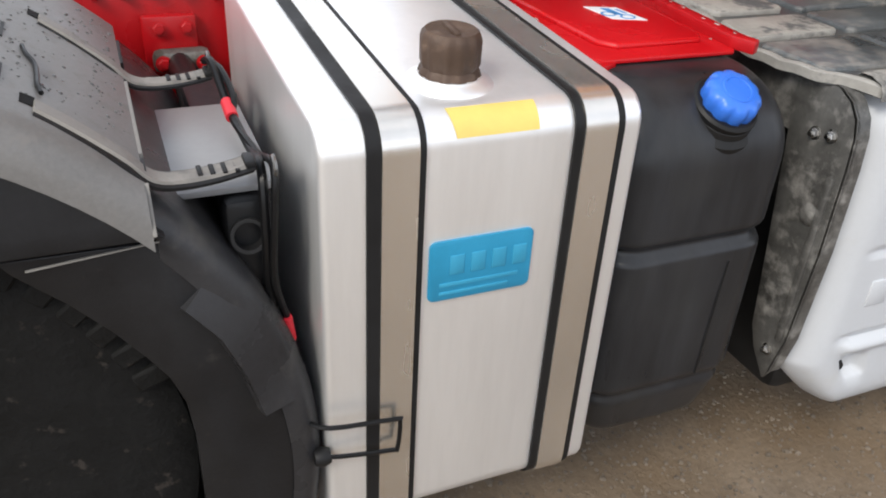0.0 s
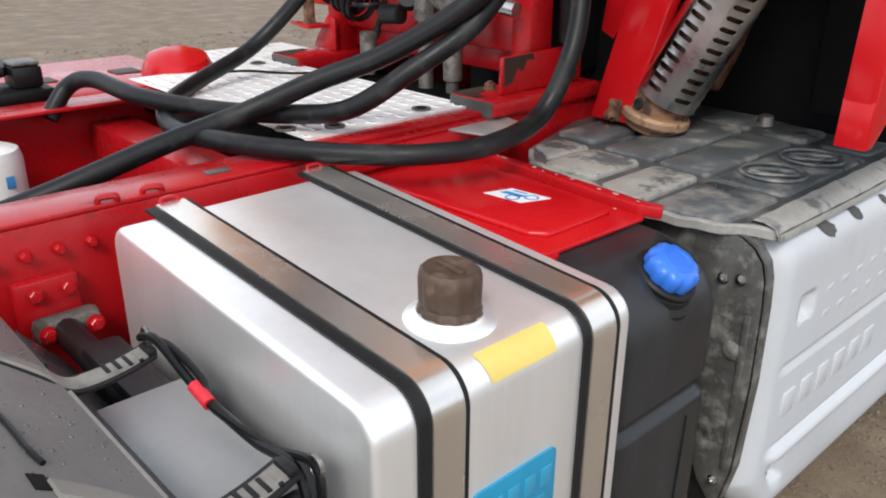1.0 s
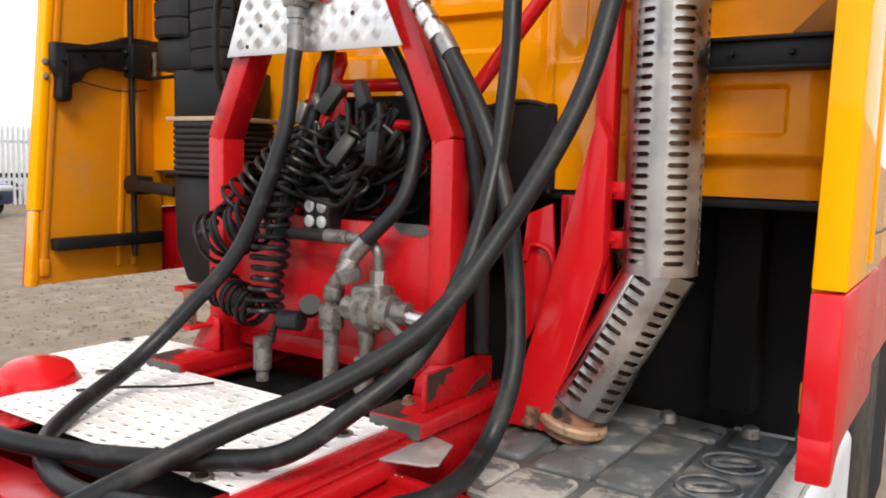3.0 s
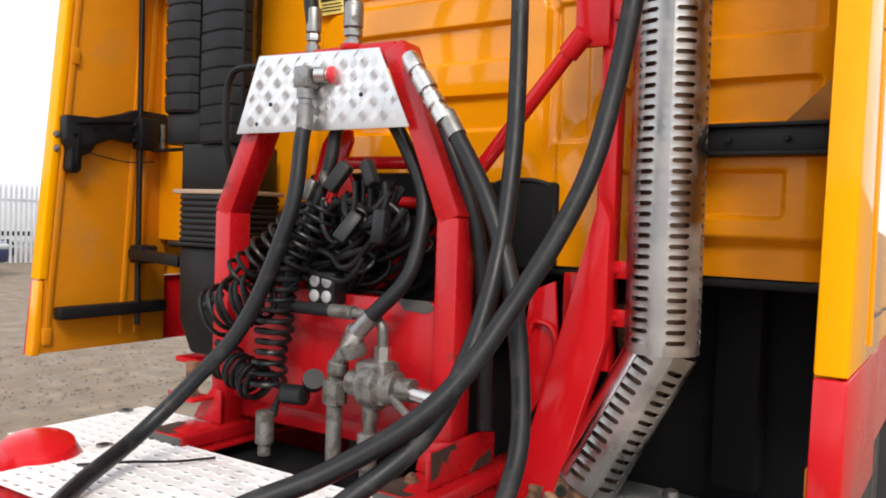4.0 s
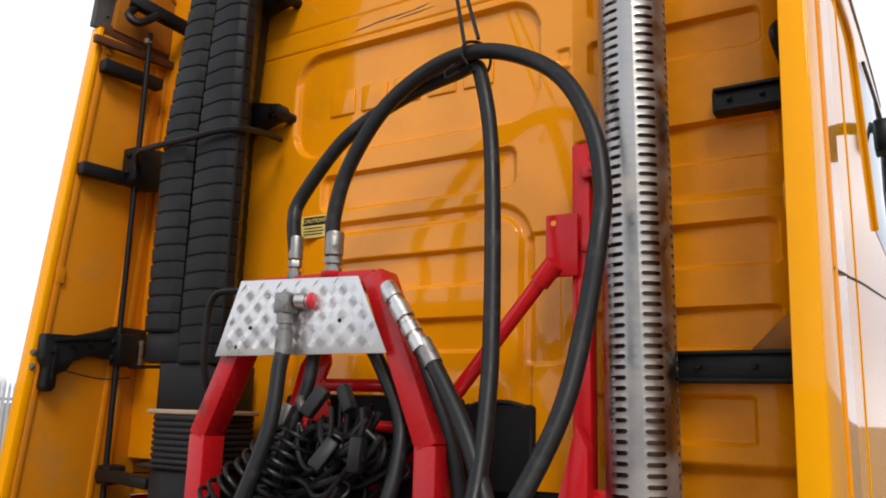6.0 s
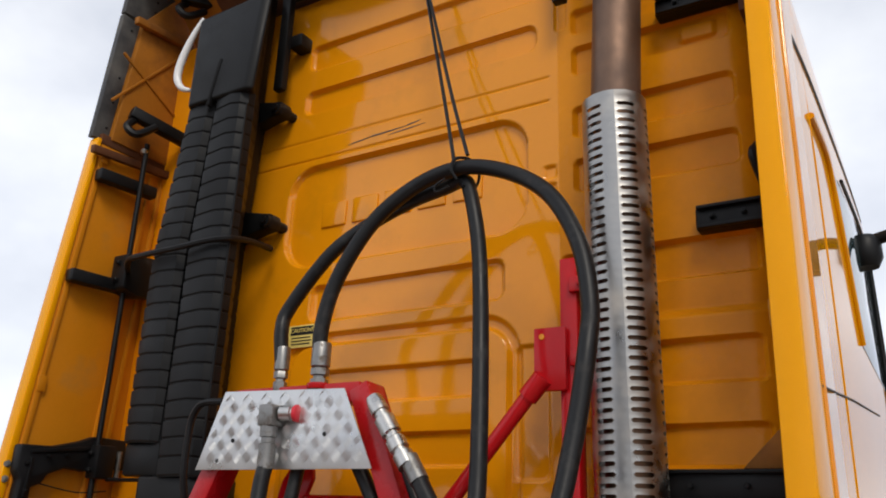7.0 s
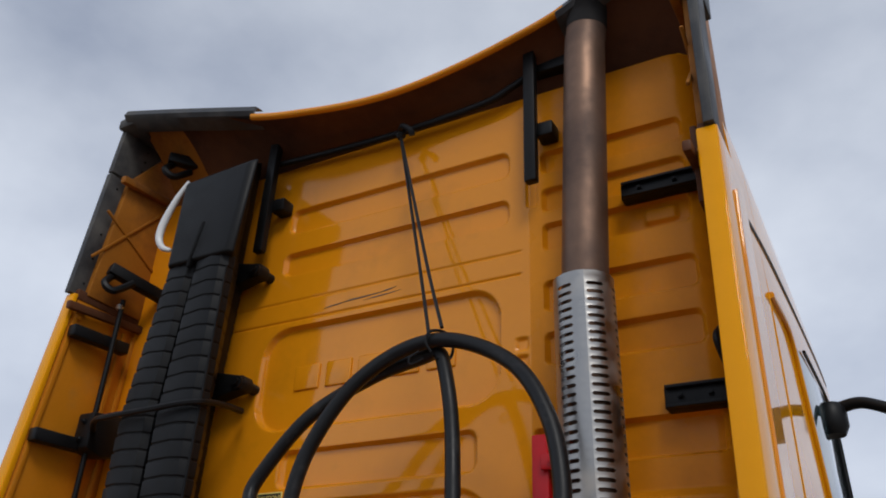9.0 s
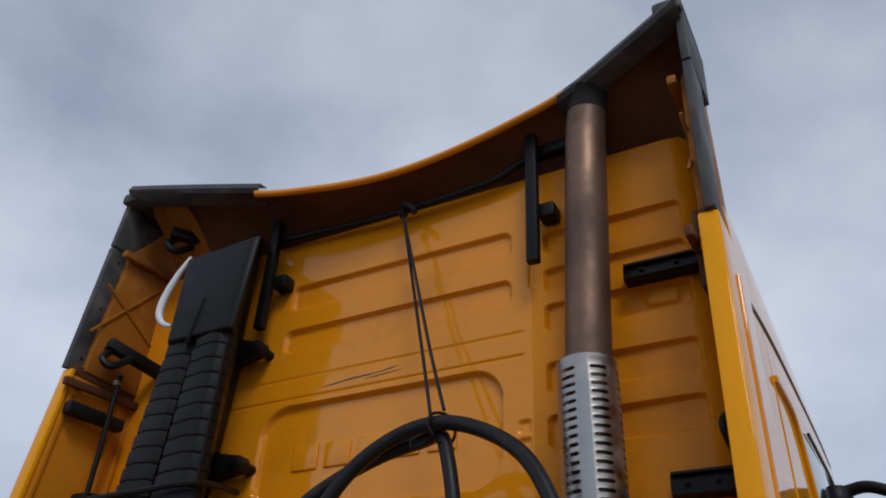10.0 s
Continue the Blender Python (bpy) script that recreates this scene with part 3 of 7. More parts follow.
def corner_cap(lo, hi):
    """Black rubber corner piece over the end of the deflector's edge."""
    line = BRIM if lo > 0 else smooth_path([(-1.235, -0.335, 4.178), (-0.90, -0.31, 4.093), (-0.49, -0.245, 4.008)], 10)
    up = np.array([p for p in line if lo <= p.x <= hi])
    lift = np.array([[0, 0, 0.02]])
    P = np.stack([up + [0, 0.03, 0.006] + lift, up + [0, -0.004, 0.0] + lift, up + [0, -0.018, -0.012], up + [0, -0.006, -0.030], up + [0, 0.06, -0.05]], 0)
    return sheet(P, (0, 0.012, 0))


part("corner_trim", corner_cap(-2, -0.5), PLASTIC_G, cab, "black rubber edge trim")
part("corner_trim", corner_cap(0.80, 2), PLASTIC_G, cab, "black rubber edge trim")
part("soot_patch", prism([(-0.10, 3.93), (0.05, 3.92), (0.07, 4.02), (-0.04, 4.06), (-0.13, 4.03)], "x", 1.2375, 1.2395), SOOT, cab, "black patch inside the wing")


def LEAN_Y(z):
    """Rear edge of the side fairings; the flaps above them stand a little further out."""
    return -0.515 + 0.088 * (z - 1.2) if z < 3.277 else -0.487 + 0.0655 * (z - 1.2)



for sign in (1, -1):
    xo = 1.302
    # upper black flaps in two lengths with a gap between
    for z0, z1, w in ((3.278, 3.885, 0.095), (3.893, 4.175, 0.26)):
        pts = [(LEAN_Y(z0) - 0.0, z0), (LEAN_Y(z1), z1), (LEAN_Y(z1) + w + 0.03, z1 - 0.015), (LEAN_Y(z0) + w, z0 + 0.012)]
        part("edge_flap", prism(pts, "x", *sorted((sign * (xo - 0.004), sign * (xo - 0.034))), 0.004), PLASTIC_G, cab, "black rubber flap on the fairing's edge")
        for k in range(5):
            z = z0 + (z1 - z0) * (k + 0.5) / 5
            y = LEAN_Y(z) + w * 0.55
            part("flap_rivet", lathe([(0.006, 0), (0.004, 0.004)], (sign * (xo - 0.034), y, z), (-sign, 0, 0), 8), MATBLK, cab)
    # deflector's side wing, with a cross brace pressed in
    wing = prism([(LEAN_Y(3.285) + 0.07, 3.285), (LEAN_Y(3.88) + 0.085, 3.88), (LEAN_Y(4.15) + 0.25, 4.14), (0.10, 4.12), (0.12, 3.285)], "x", *sorted((sign * 1.240, sign * 1.27)), 0.004)
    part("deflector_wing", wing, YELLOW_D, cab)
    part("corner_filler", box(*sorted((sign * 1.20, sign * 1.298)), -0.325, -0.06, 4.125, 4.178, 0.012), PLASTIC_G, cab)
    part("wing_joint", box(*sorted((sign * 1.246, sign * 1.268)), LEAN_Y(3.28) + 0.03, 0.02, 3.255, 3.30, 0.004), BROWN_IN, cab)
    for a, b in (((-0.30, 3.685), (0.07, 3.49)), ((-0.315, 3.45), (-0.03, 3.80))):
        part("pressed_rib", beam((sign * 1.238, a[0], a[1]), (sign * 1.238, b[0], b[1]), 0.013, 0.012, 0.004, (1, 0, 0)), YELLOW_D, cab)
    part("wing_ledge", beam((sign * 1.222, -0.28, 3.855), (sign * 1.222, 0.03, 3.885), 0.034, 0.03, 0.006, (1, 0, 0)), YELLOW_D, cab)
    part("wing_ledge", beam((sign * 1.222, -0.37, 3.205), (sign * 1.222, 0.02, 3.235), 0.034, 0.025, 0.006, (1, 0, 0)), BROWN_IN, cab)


def fairing(sign, z0, z1, name, material, tongue, rim=None):
    """Side fairing: outer sheet with a folded rear flange that leans forward as it rises."""
    ob = None
    y_front = 0.022
    pts = [(LEAN_Y(z0), z0), (LEAN_Y(z1), z1), (y_front, z1), (y_front, z0)]
    if tongue:
        pts = pts[:-1] + [(y_front, z0 - 0.03), (-0.36, z0 - 0.025), (-0.42, z0 - 0.030), (-0.455, z0 - 0.042), (-0.478, z0 - 0.062), (LEAN_Y(z0 - tongue) + 0.024, z0 - tongue), (LEAN_Y(z0 - tongue), z0 - tongue)]
    ob = part(name, prism(pts, "x", *sorted((sign * 1.284, sign * 1.302)), 0.004), YELLOW_S if material is YELLOW else material, cab)
    lo = z0 - tongue
    fl = prism([(LEAN_Y(z0) - 0.004, z0), (LEAN_Y(z1) - 0.004, z1), (LEAN_Y(z1) + 0.016, z1), (LEAN_Y(z0) + 0.03, z0)], "x", *sorted((sign * 1.244, sign * (1.288 if rim else 1.300))), 0.006)
    part("rear_flange", fl, YELLOW_S if material is YELLOW else rim or material, ob)
    if tongue:
        part("flange_tongue", prism([(LEAN_Y(lo) - 0.002, lo), (LEAN_Y(z0) - 0.003, z0 + 0.01), (LEAN_Y(z0) + 0.016, z0 + 0.01), (LEAN_Y(lo) + 0.016, lo)], "x", *sorted((sign * 1.245, sign * 1.2995)), 0.003), material, ob)
    return ob


for sign in (1, -1):
    up = fairing(sign, 1.472, 3.275, "side_fairing", YELLOW, 0.0)
    part("fairing_bead", tube([(sign * 1.3025, -0.20, 1.50), (sign * 1.3025, -0.21, 2.2), (sign * 1.3025, -0.20, 2.9), (sign * 1.3025, -0.18, 3.15)], 0.006, 8), YELLOW, up)
    part("fairing_seam", tube([(sign * 1.3022, -0.22, 2.142), (sign * 1.3022, -0.08, 2.155), (sign * 1.3022, 0.018, 2.165)], 0.0028, 6), BARE, up)
    part("fairing_seam", tube([(sign * 1.3022, -0.19, 1.556), (sign * 1.3022, 0.018, 1.552)], 0.003, 6), BARE, up)
    part("side_seam", tube([(sign * 1.2945, 0.04, 2.17), (sign * 1.2945, 0.5, 2.218), (sign * 1.2945, 1.0, 2.262), (sign * 1.2945, 1.6, 2.315)], 0.0035, 6), BARE, cab)
    part("side_seam", tube([(sign * 1.2915, 0.04, 1.552), (sign * 1.2915, 0.8, 1.53), (sign * 1.2915, 1.9, 1.53)], 0.0035, 6), BARE, cab)
    low = fairing(sign, 1.205, 1.468, "side_fairing_lower", RED, 0.075 if sign > 0 else 0.0, None if sign > 0 else YELLOW)
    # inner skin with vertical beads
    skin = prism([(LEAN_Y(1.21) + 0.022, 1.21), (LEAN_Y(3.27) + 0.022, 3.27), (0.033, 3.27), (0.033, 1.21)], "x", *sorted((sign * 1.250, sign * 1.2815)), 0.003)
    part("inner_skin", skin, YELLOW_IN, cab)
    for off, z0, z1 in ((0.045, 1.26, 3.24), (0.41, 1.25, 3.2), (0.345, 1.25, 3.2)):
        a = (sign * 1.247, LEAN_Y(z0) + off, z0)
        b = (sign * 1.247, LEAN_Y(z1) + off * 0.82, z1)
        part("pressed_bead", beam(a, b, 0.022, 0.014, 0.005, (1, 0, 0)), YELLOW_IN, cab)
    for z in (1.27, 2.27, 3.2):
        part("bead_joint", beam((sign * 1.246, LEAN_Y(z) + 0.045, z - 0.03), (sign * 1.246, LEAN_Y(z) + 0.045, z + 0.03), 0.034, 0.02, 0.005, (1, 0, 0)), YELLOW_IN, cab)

# left fairing's black stays
L = -1.225
part("stay_rod", rod((-1.19, -0.135, 1.29), (-1.17, -0.16, 3.30), 0.011, 10), MATBLK, cab, "black vertical stay rod")
for z, y0, y1, w in ((1.352, -0.445, -0.01, 0.045), (2.68, -0.37, -0.06, 0.05), (3.108, -0.33, -0.07, 0.05)):
    part("stay_bracket", beam((L + 0.01, y0, z), (L + 0.03, y1, z + 0.005), 0.05, w, 0.008, (0, 0, 1)), MATBLK, cab, "black steel bracket")
part("stay_bracket", beam((-1.2, -0.15, 1.562), (-0.86, -0.19, 1.55), 0.05, 0.04, 0.008), MATBLK, cab, "black steel bracket")
latch = part("fairing_latch", prism([(-0.436, 2.052), (-0.31, 2.056), (-0.20, 2.085), (-0.15, 2.106), (-0.014, 2.104), (0.0, 1.995), (-0.10, 1.992), (-0.165, 1.978), (-0.25, 1.985), (-0.315, 1.960), (-0.338, 1.925), (-0.372, 1.912), (-0.372, 1.862), (-0.388, 1.850), (-0.412, 1.850), (-0.424, 1.864), (-0.418, 1.935), (-0.436, 1.965)], "x", -1.236, -1.19, 0.008), MATBLK, cab, "black latch plate on the fairing")
part("latch_rib", beam((-1.188, -0.40, 2.03), (-1.188, -0.17, 2.06), 0.014, 0.010, 0.003, (1, 0, 0)), MATBLK, latch)
part("latch_rib", beam((-1.188, -0.39, 2.01), (-1.188, -0.395, 1.88), 0.014, 0.010, 0.003, (1, 0, 0)), MATBLK, latch)
block = part("rod_clamp", box(-1.205, -1.145, -0.165, -0.085, 1.955, 2.075, 0.008), MATBLK, cab, "black clamp block on the stay rod")
for z in (1.985, 2.045):
    part("clamp_bolt", bolt((-1.175, -0.166, z), (0, -1, 0), 0.010, 0.012), MATBLK, block)
part("clamp_screw", rod((-1.175, -0.05, 1.965), (-1.175, -0.05, 2.06), 0.010, 10), GREASY, block)
for y, z in ((-0.33, 2.02), (-0.26, 2.03), (-0.405, 1.99), (-0.397, 1.90)):
    part("latch_bolt", bolt((-1.19, y, z), (1, 0, 0), 0.007), MATBLK, latch)
part("stay_arm", rod((-1.16, -0.10, 1.955), (-0.70, -0.22, 1.945), 0.007, 10), MATBLK, cab)
mount = part("stay_mount", prism([(-0.195, 2.805), (-0.06, 2.82), (-0.03, 2.79), (-0.03, 2.665), (-0.12, 2.645), (-0.195, 2.665)], "x", -1.215, -1.125, 0.010), MATBLK, cab, "black mounting block on the stay rod")
for z in (2.70, 2.77):
    part("mount_bolt", bolt((-1.17, -0.196, z), (0, -1, 0), 0.010, 0.010), MATBLK, mount)
part("lock_mount", box(-1.20, -1.13, -0.17, -0.09, 1.525, 1.595, 0.010), MATBLK, cab)
for y, z in ((-0.43, 1.985), (-0.43, 1.935)):
    part("hinge_stud", lathe([(0.011, 0), (0.013, 0.006), (0.009, 0.014)], (-1.246, y - 0.005, z), (0.4, -1, 0), 10), GREASY, cab)
part("release_wire", tube([(-1.2, -0.36, 1.93), (-1.19, -0.2, 1.905), (-1.18, -0.08, 1.915)], 0.0025, 6), CABLE, cab)
# brackets high inside the wing
for a, b in (((-1.10, -0.165, 4.005), (-1.0, -0.01, 4.015)), ((-1.19, -0.25, 3.415), (-1.10, 0.03, 3.355))):
    arm = part("wing_bracket", beam(a, b, 0.05, 0.05, 0.008), MATBLK, cab, "black steel bracket")
    a = Vector(a)
    part("bracket_loop", tube([a + Vector(q) for q in ((0.0, 0.03, -0.02), (0.02, -0.02, -0.08), (0.05, 0.01, -0.11), (0.07, 0.08, -0.05))], 0.016, 8), MATBLK, arm)
part("ball_stud", lathe([(0.014, 0), (0.018, 0.01), (0.014, 0.02)], (-1.175, -0.165, 3.255), (0, 0, 1), 12), ZINC, cab)

# right side black brackets between rear panel and fairing
for x0, x1, z0, z1, y in ((0.90, 1.19, 1.905, 1.982, -0.075), (1.02, 1.20, 2.60, 2.665, -0.045), (0.945, 1.19, 3.29, 3.345, -0.05)):
    b = part("fairing_bracket", box(x0, x1, y, y + 0.05, z0, z1, 0.006), MATBLK, cab, "black steel bracket behind the fairing")
    part("bracket_lip", box(x0 + 0.006, x1, y - 0.016, y, z1 - 0.01, z1, 0.003), MATBLK, b)
    part("bracket_lip", box(x0 + 0.006, x1, y - 0.016, y, z0, z0 + 0.01, 0.003), MATBLK, b)
    for f in (0.25, 0.7):
        part("bracket_bolt", bolt((x0 + f * (x1 - x0), y, (z0 + z1) / 2), (0, -1, 0), 0.008), MATBLK, b)
part("fairing_clip", tube([(1.215, -0.11, 2.66), (1.20, -0.16, 2.73), (1.205, -0.13, 2.77), (1.23, -0.1, 2.80)], 0.012, 8), MATBLK, cab)
# The gusset's shade is put into its darker yellow.
part("fairing_gusset", prism([(1.09, 1.985), (1.19, 2.085), (1.19, 1.985)], "y", -0.05, -0.03, 0.003), YELLOW_D, cab)
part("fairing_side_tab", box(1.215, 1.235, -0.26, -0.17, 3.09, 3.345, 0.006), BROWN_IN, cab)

# rail and brackets under the deflector
part("deflector_rail", tube([(-0.56, -0.03, 3.885), (-0.52, -0.05, 3.865), (-0.2, -0.05, 3.845), (0.1, -0.05, 3.835), (0.45, -0.05, 3.85), (0.56, -0.05, 3.885), (0.62, -0.04, 3.92)], 0.014, 10), MATBLK, cab, "black steel rail below the deflector")
for x in (-0.525, 0.655):
    s = part("deflector_strut", box(x - 0.022, x + 0.022, -0.10, -0.065, 3.42, 4.06, 0.006), MATBLK, cab, "black vertical deflector strut")
    part("strut_foot", box(x + 0.01, x + 0.075, -0.07, 0.0, 3.615, 3.675, 0.01), MATBLK, s)
    part("strut_plate", box(x - 0.01, x + 0.17, -0.05, 0.06, 3.92, 4.02, 0.012), MATBLK, s)

# caution label on the rear panel
lab = part("caution_label", box(-0.47, -0.31, -0.003, 0.004, 2.405, 2.485, 0.001), LABEL_Y, cab, "pale yellow caution label with black header")
part("label_header", box(-0.415, -0.315, -0.0045, -0.002, 2.45, 2.48, 0.0), INK, lab)
part("label_triangle", prism([(-0.463, 2.425), (-0.425, 2.425), (-0.444, 2.47)], "y", -0.0045, -0.002), INK, lab)
for k in range(3):
    part("print_bar", box(-0.41, -0.325 + 0.006 * (k % 2), -0.0045, -0.002, 2.438 - 0.011 * k, 2.442 - 0.011 * k), INK, lab)
words("header_word", "CAUTION!", 0.021, Matrix.Translation((-0.365, -0.0052, 2.465)) @ Euler((radians(90), 0, 0)).to_matrix().to_4x4(), LABEL_Y, lab)

# mirror arm and step at the cab's side
mir = part("mirror_arm", tube([(1.27, 1.86, 3.12), (1.36, 1.86, 3.14), (1.46, 1.84, 3.145), (1.60, 1.82, 3.08)], 0.028, 10), MATBLK, cab, "black mirror arm")
part("mirror_mount", lathe([(0.05, -0.09), (0.07, -0.05), (0.07, 0.03), (0.05, 0.06)], (1.315, 1.86, 3.10), (0, 0, 1), 16), MATBLK, mir)
part("mirror_stay", rod((1.30, 2.3, 3.15), (1.30, 2.45, 2.2), 0.007, 8), MATBLK, mir)
part("cab_step", box(0.95, 1.21, 0.62, 1.3, 0.35, 1.14, 0.03), PLASTIC, cab, "black plastic entry step housing")

# ---- air intake stack behind the cab ----
intake = thing("air_intake_stack", "black ribbed plastic air intake stack mounted behind the cab", "air intake", (-0.62, -0.17, 1.3))
XL, YB, YF = -0.895, -0.305, -0.04


def lean(bm):
    """The stack narrows from its outer side towards the head."""
    for v in bm.verts:
        v.co.x += 0.15 * max(0.0, v.co.z - 2.75) * max(0.0, (-0.485 - v.co.x) / 0.41)
    return bm


def rib_column(base, z0, z1, pitch, swell, round_=False):
    """A column of stacked ribs on an outline: flat bands parted by narrow grooves, or rounded bellows."""
    n = int(round((z1 - z0) / pitch))
    cx, cy = sum(p[0] for p in base) / len(base), sum(p[1] for p in base) / len(base)
    shape = ((0.0, 0.0), (0.2, 0.7), (0.5, 1.0), (0.8, 0.7)) if round_ else ((0.0, 0.0), (0.05, 0.1), (0.12, 0.72), (0.3, 0.85), (0.78, 1.0), (0.93, 0.95), (0.97, 0.15))
    rows = []
    for i in range(n):
        for f, kk in shape:
            ring = []
            for x, y in base:
                d = Vector((x - cx, y - cy)).normalized() * swell * kk
                ring.append((x + d.x, y + d.y, z0 + (i + f) * pitch + (0.0 if round_ else 0.004 * (1 - ((x - cx) / 0.09) ** 2))))
            rows.append(ring)
    rows.append([(x, y, z1 + 0.01) for x, y in base])
    bm = bmesh.new()
    V = [[bm.verts.new(p) for p in r] for r in rows]
    m = len(base)
    for p, q in zip(V, V[1:]):
        for j in range(m):
            bm.faces.new((p[j], p[(j + 1) % m], q[(j + 1) % m], q[j]))
    bm.faces.new(V[0][::-1])
    bm.faces.new(V[-1])
    return bm


XM = -0.706
left_col = [(XL + 0.005, YF), (XL - 0.004, -0.16), (XL + 0.002, -0.235), (XL + 0.03, -0.272), (XL + 0.08, -0.284), (XM - 0.03, -0.280), (XM - 0.008, -0.262), (XM - 0.006, YF)]
right_col = [(XM + 0.012, YF), (XM + 0.014, -0.262), (XM + 0.04, -0.284), (-0.57, -0.293), (-0.52, -0.286), (-0.492, -0.266), (-0.488, -0.240), (-0.540, -0.18), (-0.635, -0.10), (-0.66, YF)]
part("ribbed_duct", lean(rib_column(left_col, 2.06, 3.31, 0.0595, 0.0062)), INTAKE_B, intake, angle=24)
part("ribbed_duct", lean(rib_column(right_col, 1.95, 3.30, 0.0595, 0.0062)), INTAKE_B, intake, angle=24)
part("duct_ridge", lean(sweep([(-0.490, -0.272, 1.96 + 0.13 * k) for k in range(11)], 0.005, 8)), INTAKE_B, intake)
# Dark bar laid between the columns to darken the groove.
part("column_groove", lean(box(XM - 0.012, XM + 0.02, -0.262, -0.05, 1.95, 3.30, 0.004)), DARK, intake)
head = prism([(-0.79, -0.04), (-0.79, YB + 0.02), (-0.77, YB), (-0.475, YB), (-0.45, -0.285), (-0.62, -0.10), (-0.64, -0.04)], "z", 3.305, 3.70, 0.012, 3)
for v in head.verts:
    if v.co.z > 3.5:
        v.co.z += 0.22 * (v.co.y + 0.305) / 0.265 - 0.05 * max(0.0, (-0.70 - v.co.x) / 0.16) ** 1.5
        v.co.x += 0.04 * max(0.0, (v.co.x + 0.70) / 0.25)
hd = part("intake_head", head, INTAKE_B, intake, "smooth black intake head")
part("head_slot", beam((-0.662, YB + 0.006, 3.28), (-0.622, YB + 0.006, 3.47), 0.016, 0.02, 0.004, (0, 1, 0)), DARK, hd)
part("intake_collar", prism([(-0.79, YF), (-0.80, -0.25), (-0.77, -0.275), (-0.53, -0.275), (-0.505, -0.25), (-0.56, YF)], "z", 1.80, 1.955, 0.008), INTAKE_B, intake)
part("collar_step", box(-0.875, -0.70, -0.265, YF, 1.955, 2.065, 0.012), INTAKE_B, intake)
part("clamp_band", box(-0.805, -0.525, -0.285, YF, 1.788, 1.803, 0.004), BEIGE, intake, "beige clamp band")
part("bellows", rib_column([(-0.785, YF), (-0.795, -0.245), (-0.765, -0.275), (-0.57, -0.275), (-0.54, -0.245), (-0.56, YF)], 1.625, 1.785, 0.02, 0.009, True), RUBBER, intake)
part("lower_duct", prism([(-0.80, 1.612), (-0.54, 1.612), (-0.55, 1.33), (-0.62, 1.25), (-0.73, 1.25), (-0.79, 1.36)], "y", -0.262, YF + 0.05, 0.015), INTAKE_B, intake)
part("duct_ledge", box(-0.82, -0.52, -0.292, YF, 1.612, 1.626, 0.004), INTAKE_B, intake)
for bx, bz in ((-0.515, 3.335), (-0.508, 2.87)):
    lug = part("mounting_lug", prism([(-0.69, bz - 0.065), (-0.68, bz + 0.07), (bx - 0.02, bz + 0.034), (bx + 0.018, bz + 0.028), (bx + 0.028, bz), (bx + 0.018, bz - 0.028), (bx - 0.03, bz - 0.032)], "y", -0.095, -0.035, 0.008), INTAKE_B, intake, "black mounting lug")
    part("lug_bolt", lathe([(0.024, -0.004), (0.024, 0.008), (0.014, 0.010), (0.014, 0.018)], (bx, -0.095, bz), (0, -1, 0), 14), MATBLK, lug)
    part("lug_spacer", rod((bx, -0.04, bz), (bx, 0.004, bz), 0.020, 12), MATBLK, lug)
part("retaining_bar", tube([(-1.18, -0.14, 2.735), (-1.0, -0.28, 2.73), (-0.87, -0.32, 2.72), (-0.70, -0.325, 2.72), (-0.54, -0.322, 2.725), (-0.475, -0.285, 2.735), (-0.485, -0.17, 2.76), (-0.51, -0.05, 2.775)], 0.011, 8), MATBLK, intake, "black retaining bar")
strip = smooth_path([(-0.772, -0.292, 3.705), (-0.812, -0.297, 3.635), (-0.842, -0.300, 3.565), (-0.860, -0.302, 3.50), (-0.858, -0.302, 3.445), (-0.832, -0.297, 3.405), (-0.79, -0.290, 3.388)], 6)
part("edge_strip", sweep(strip, [0.006 + 0.010 * math.sin(math.pi * k / (len(strip) - 1)) ** 0.7 for k in range(len(strip))], 10), WHITE_P, intake, "white bent edge strip")
part("support_channel", box(-0.91, -0.84, -0.06, 0.02, 1.28, 1.60, 0.006), RED, intake, "red support post")
part("support_foot", box(-0.93, -0.55, -0.16, -0.02, 1.185, 1.205, 0.004), RED, intake)

# ---- exhaust stack ----
exhaust = thing("exhaust_stack", "heat-tinted exhaust stack in a slotted stainless shield", "exhaust", (0.66, -0.17, 1.0))
EX, EY = 0.848, -0.125
FACE0 = math.atan2(-0.948, 0.318)


def shield_section(a, b, r, rows, first=0.0):
    """A slotted round shield between the axis points a and b."""
    a, b = Vector(a), Vector(b)
    ax = (b - a).normalized()
    length = (b - a).length
    u = Vector((math.cos(FACE0), math.sin(FACE0), 0))
    u = (u - ax * u.dot(ax)).normalized()
    v = ax.cross(u)
    pitch = 2 * math.pi / 6

    def place(s, h, d):
        return a + ax * h + (u * math.cos(s) + v * math.sin(s)) * (r - d)

    step = (length - 0.05) / rows
    cells = []
    for k in range(6):
        mid = radians(21) + first + k * pitch
        s0, s1 = mid - 0.33 * pitch, mid + 0.33 * pitch
        e0, e1 = s1, mid + 0.67 * pitch
        for i in range(rows):
            h0 = 0.02 + i * step
            cells.append((s0, s1, h0, h0 + step, True))
            cells.append((e0, e1, h0, h0 + step, False))
        for h0, h1 in ((0.0, 0.02), (0.02 + rows * step, length)):
            cells.append((s0, s1, h0, h1, False))
            cells.append((e0, e1, h0, h1, False))
    return perforated(cells, place, (0.30, step * 0.225), 0.003)


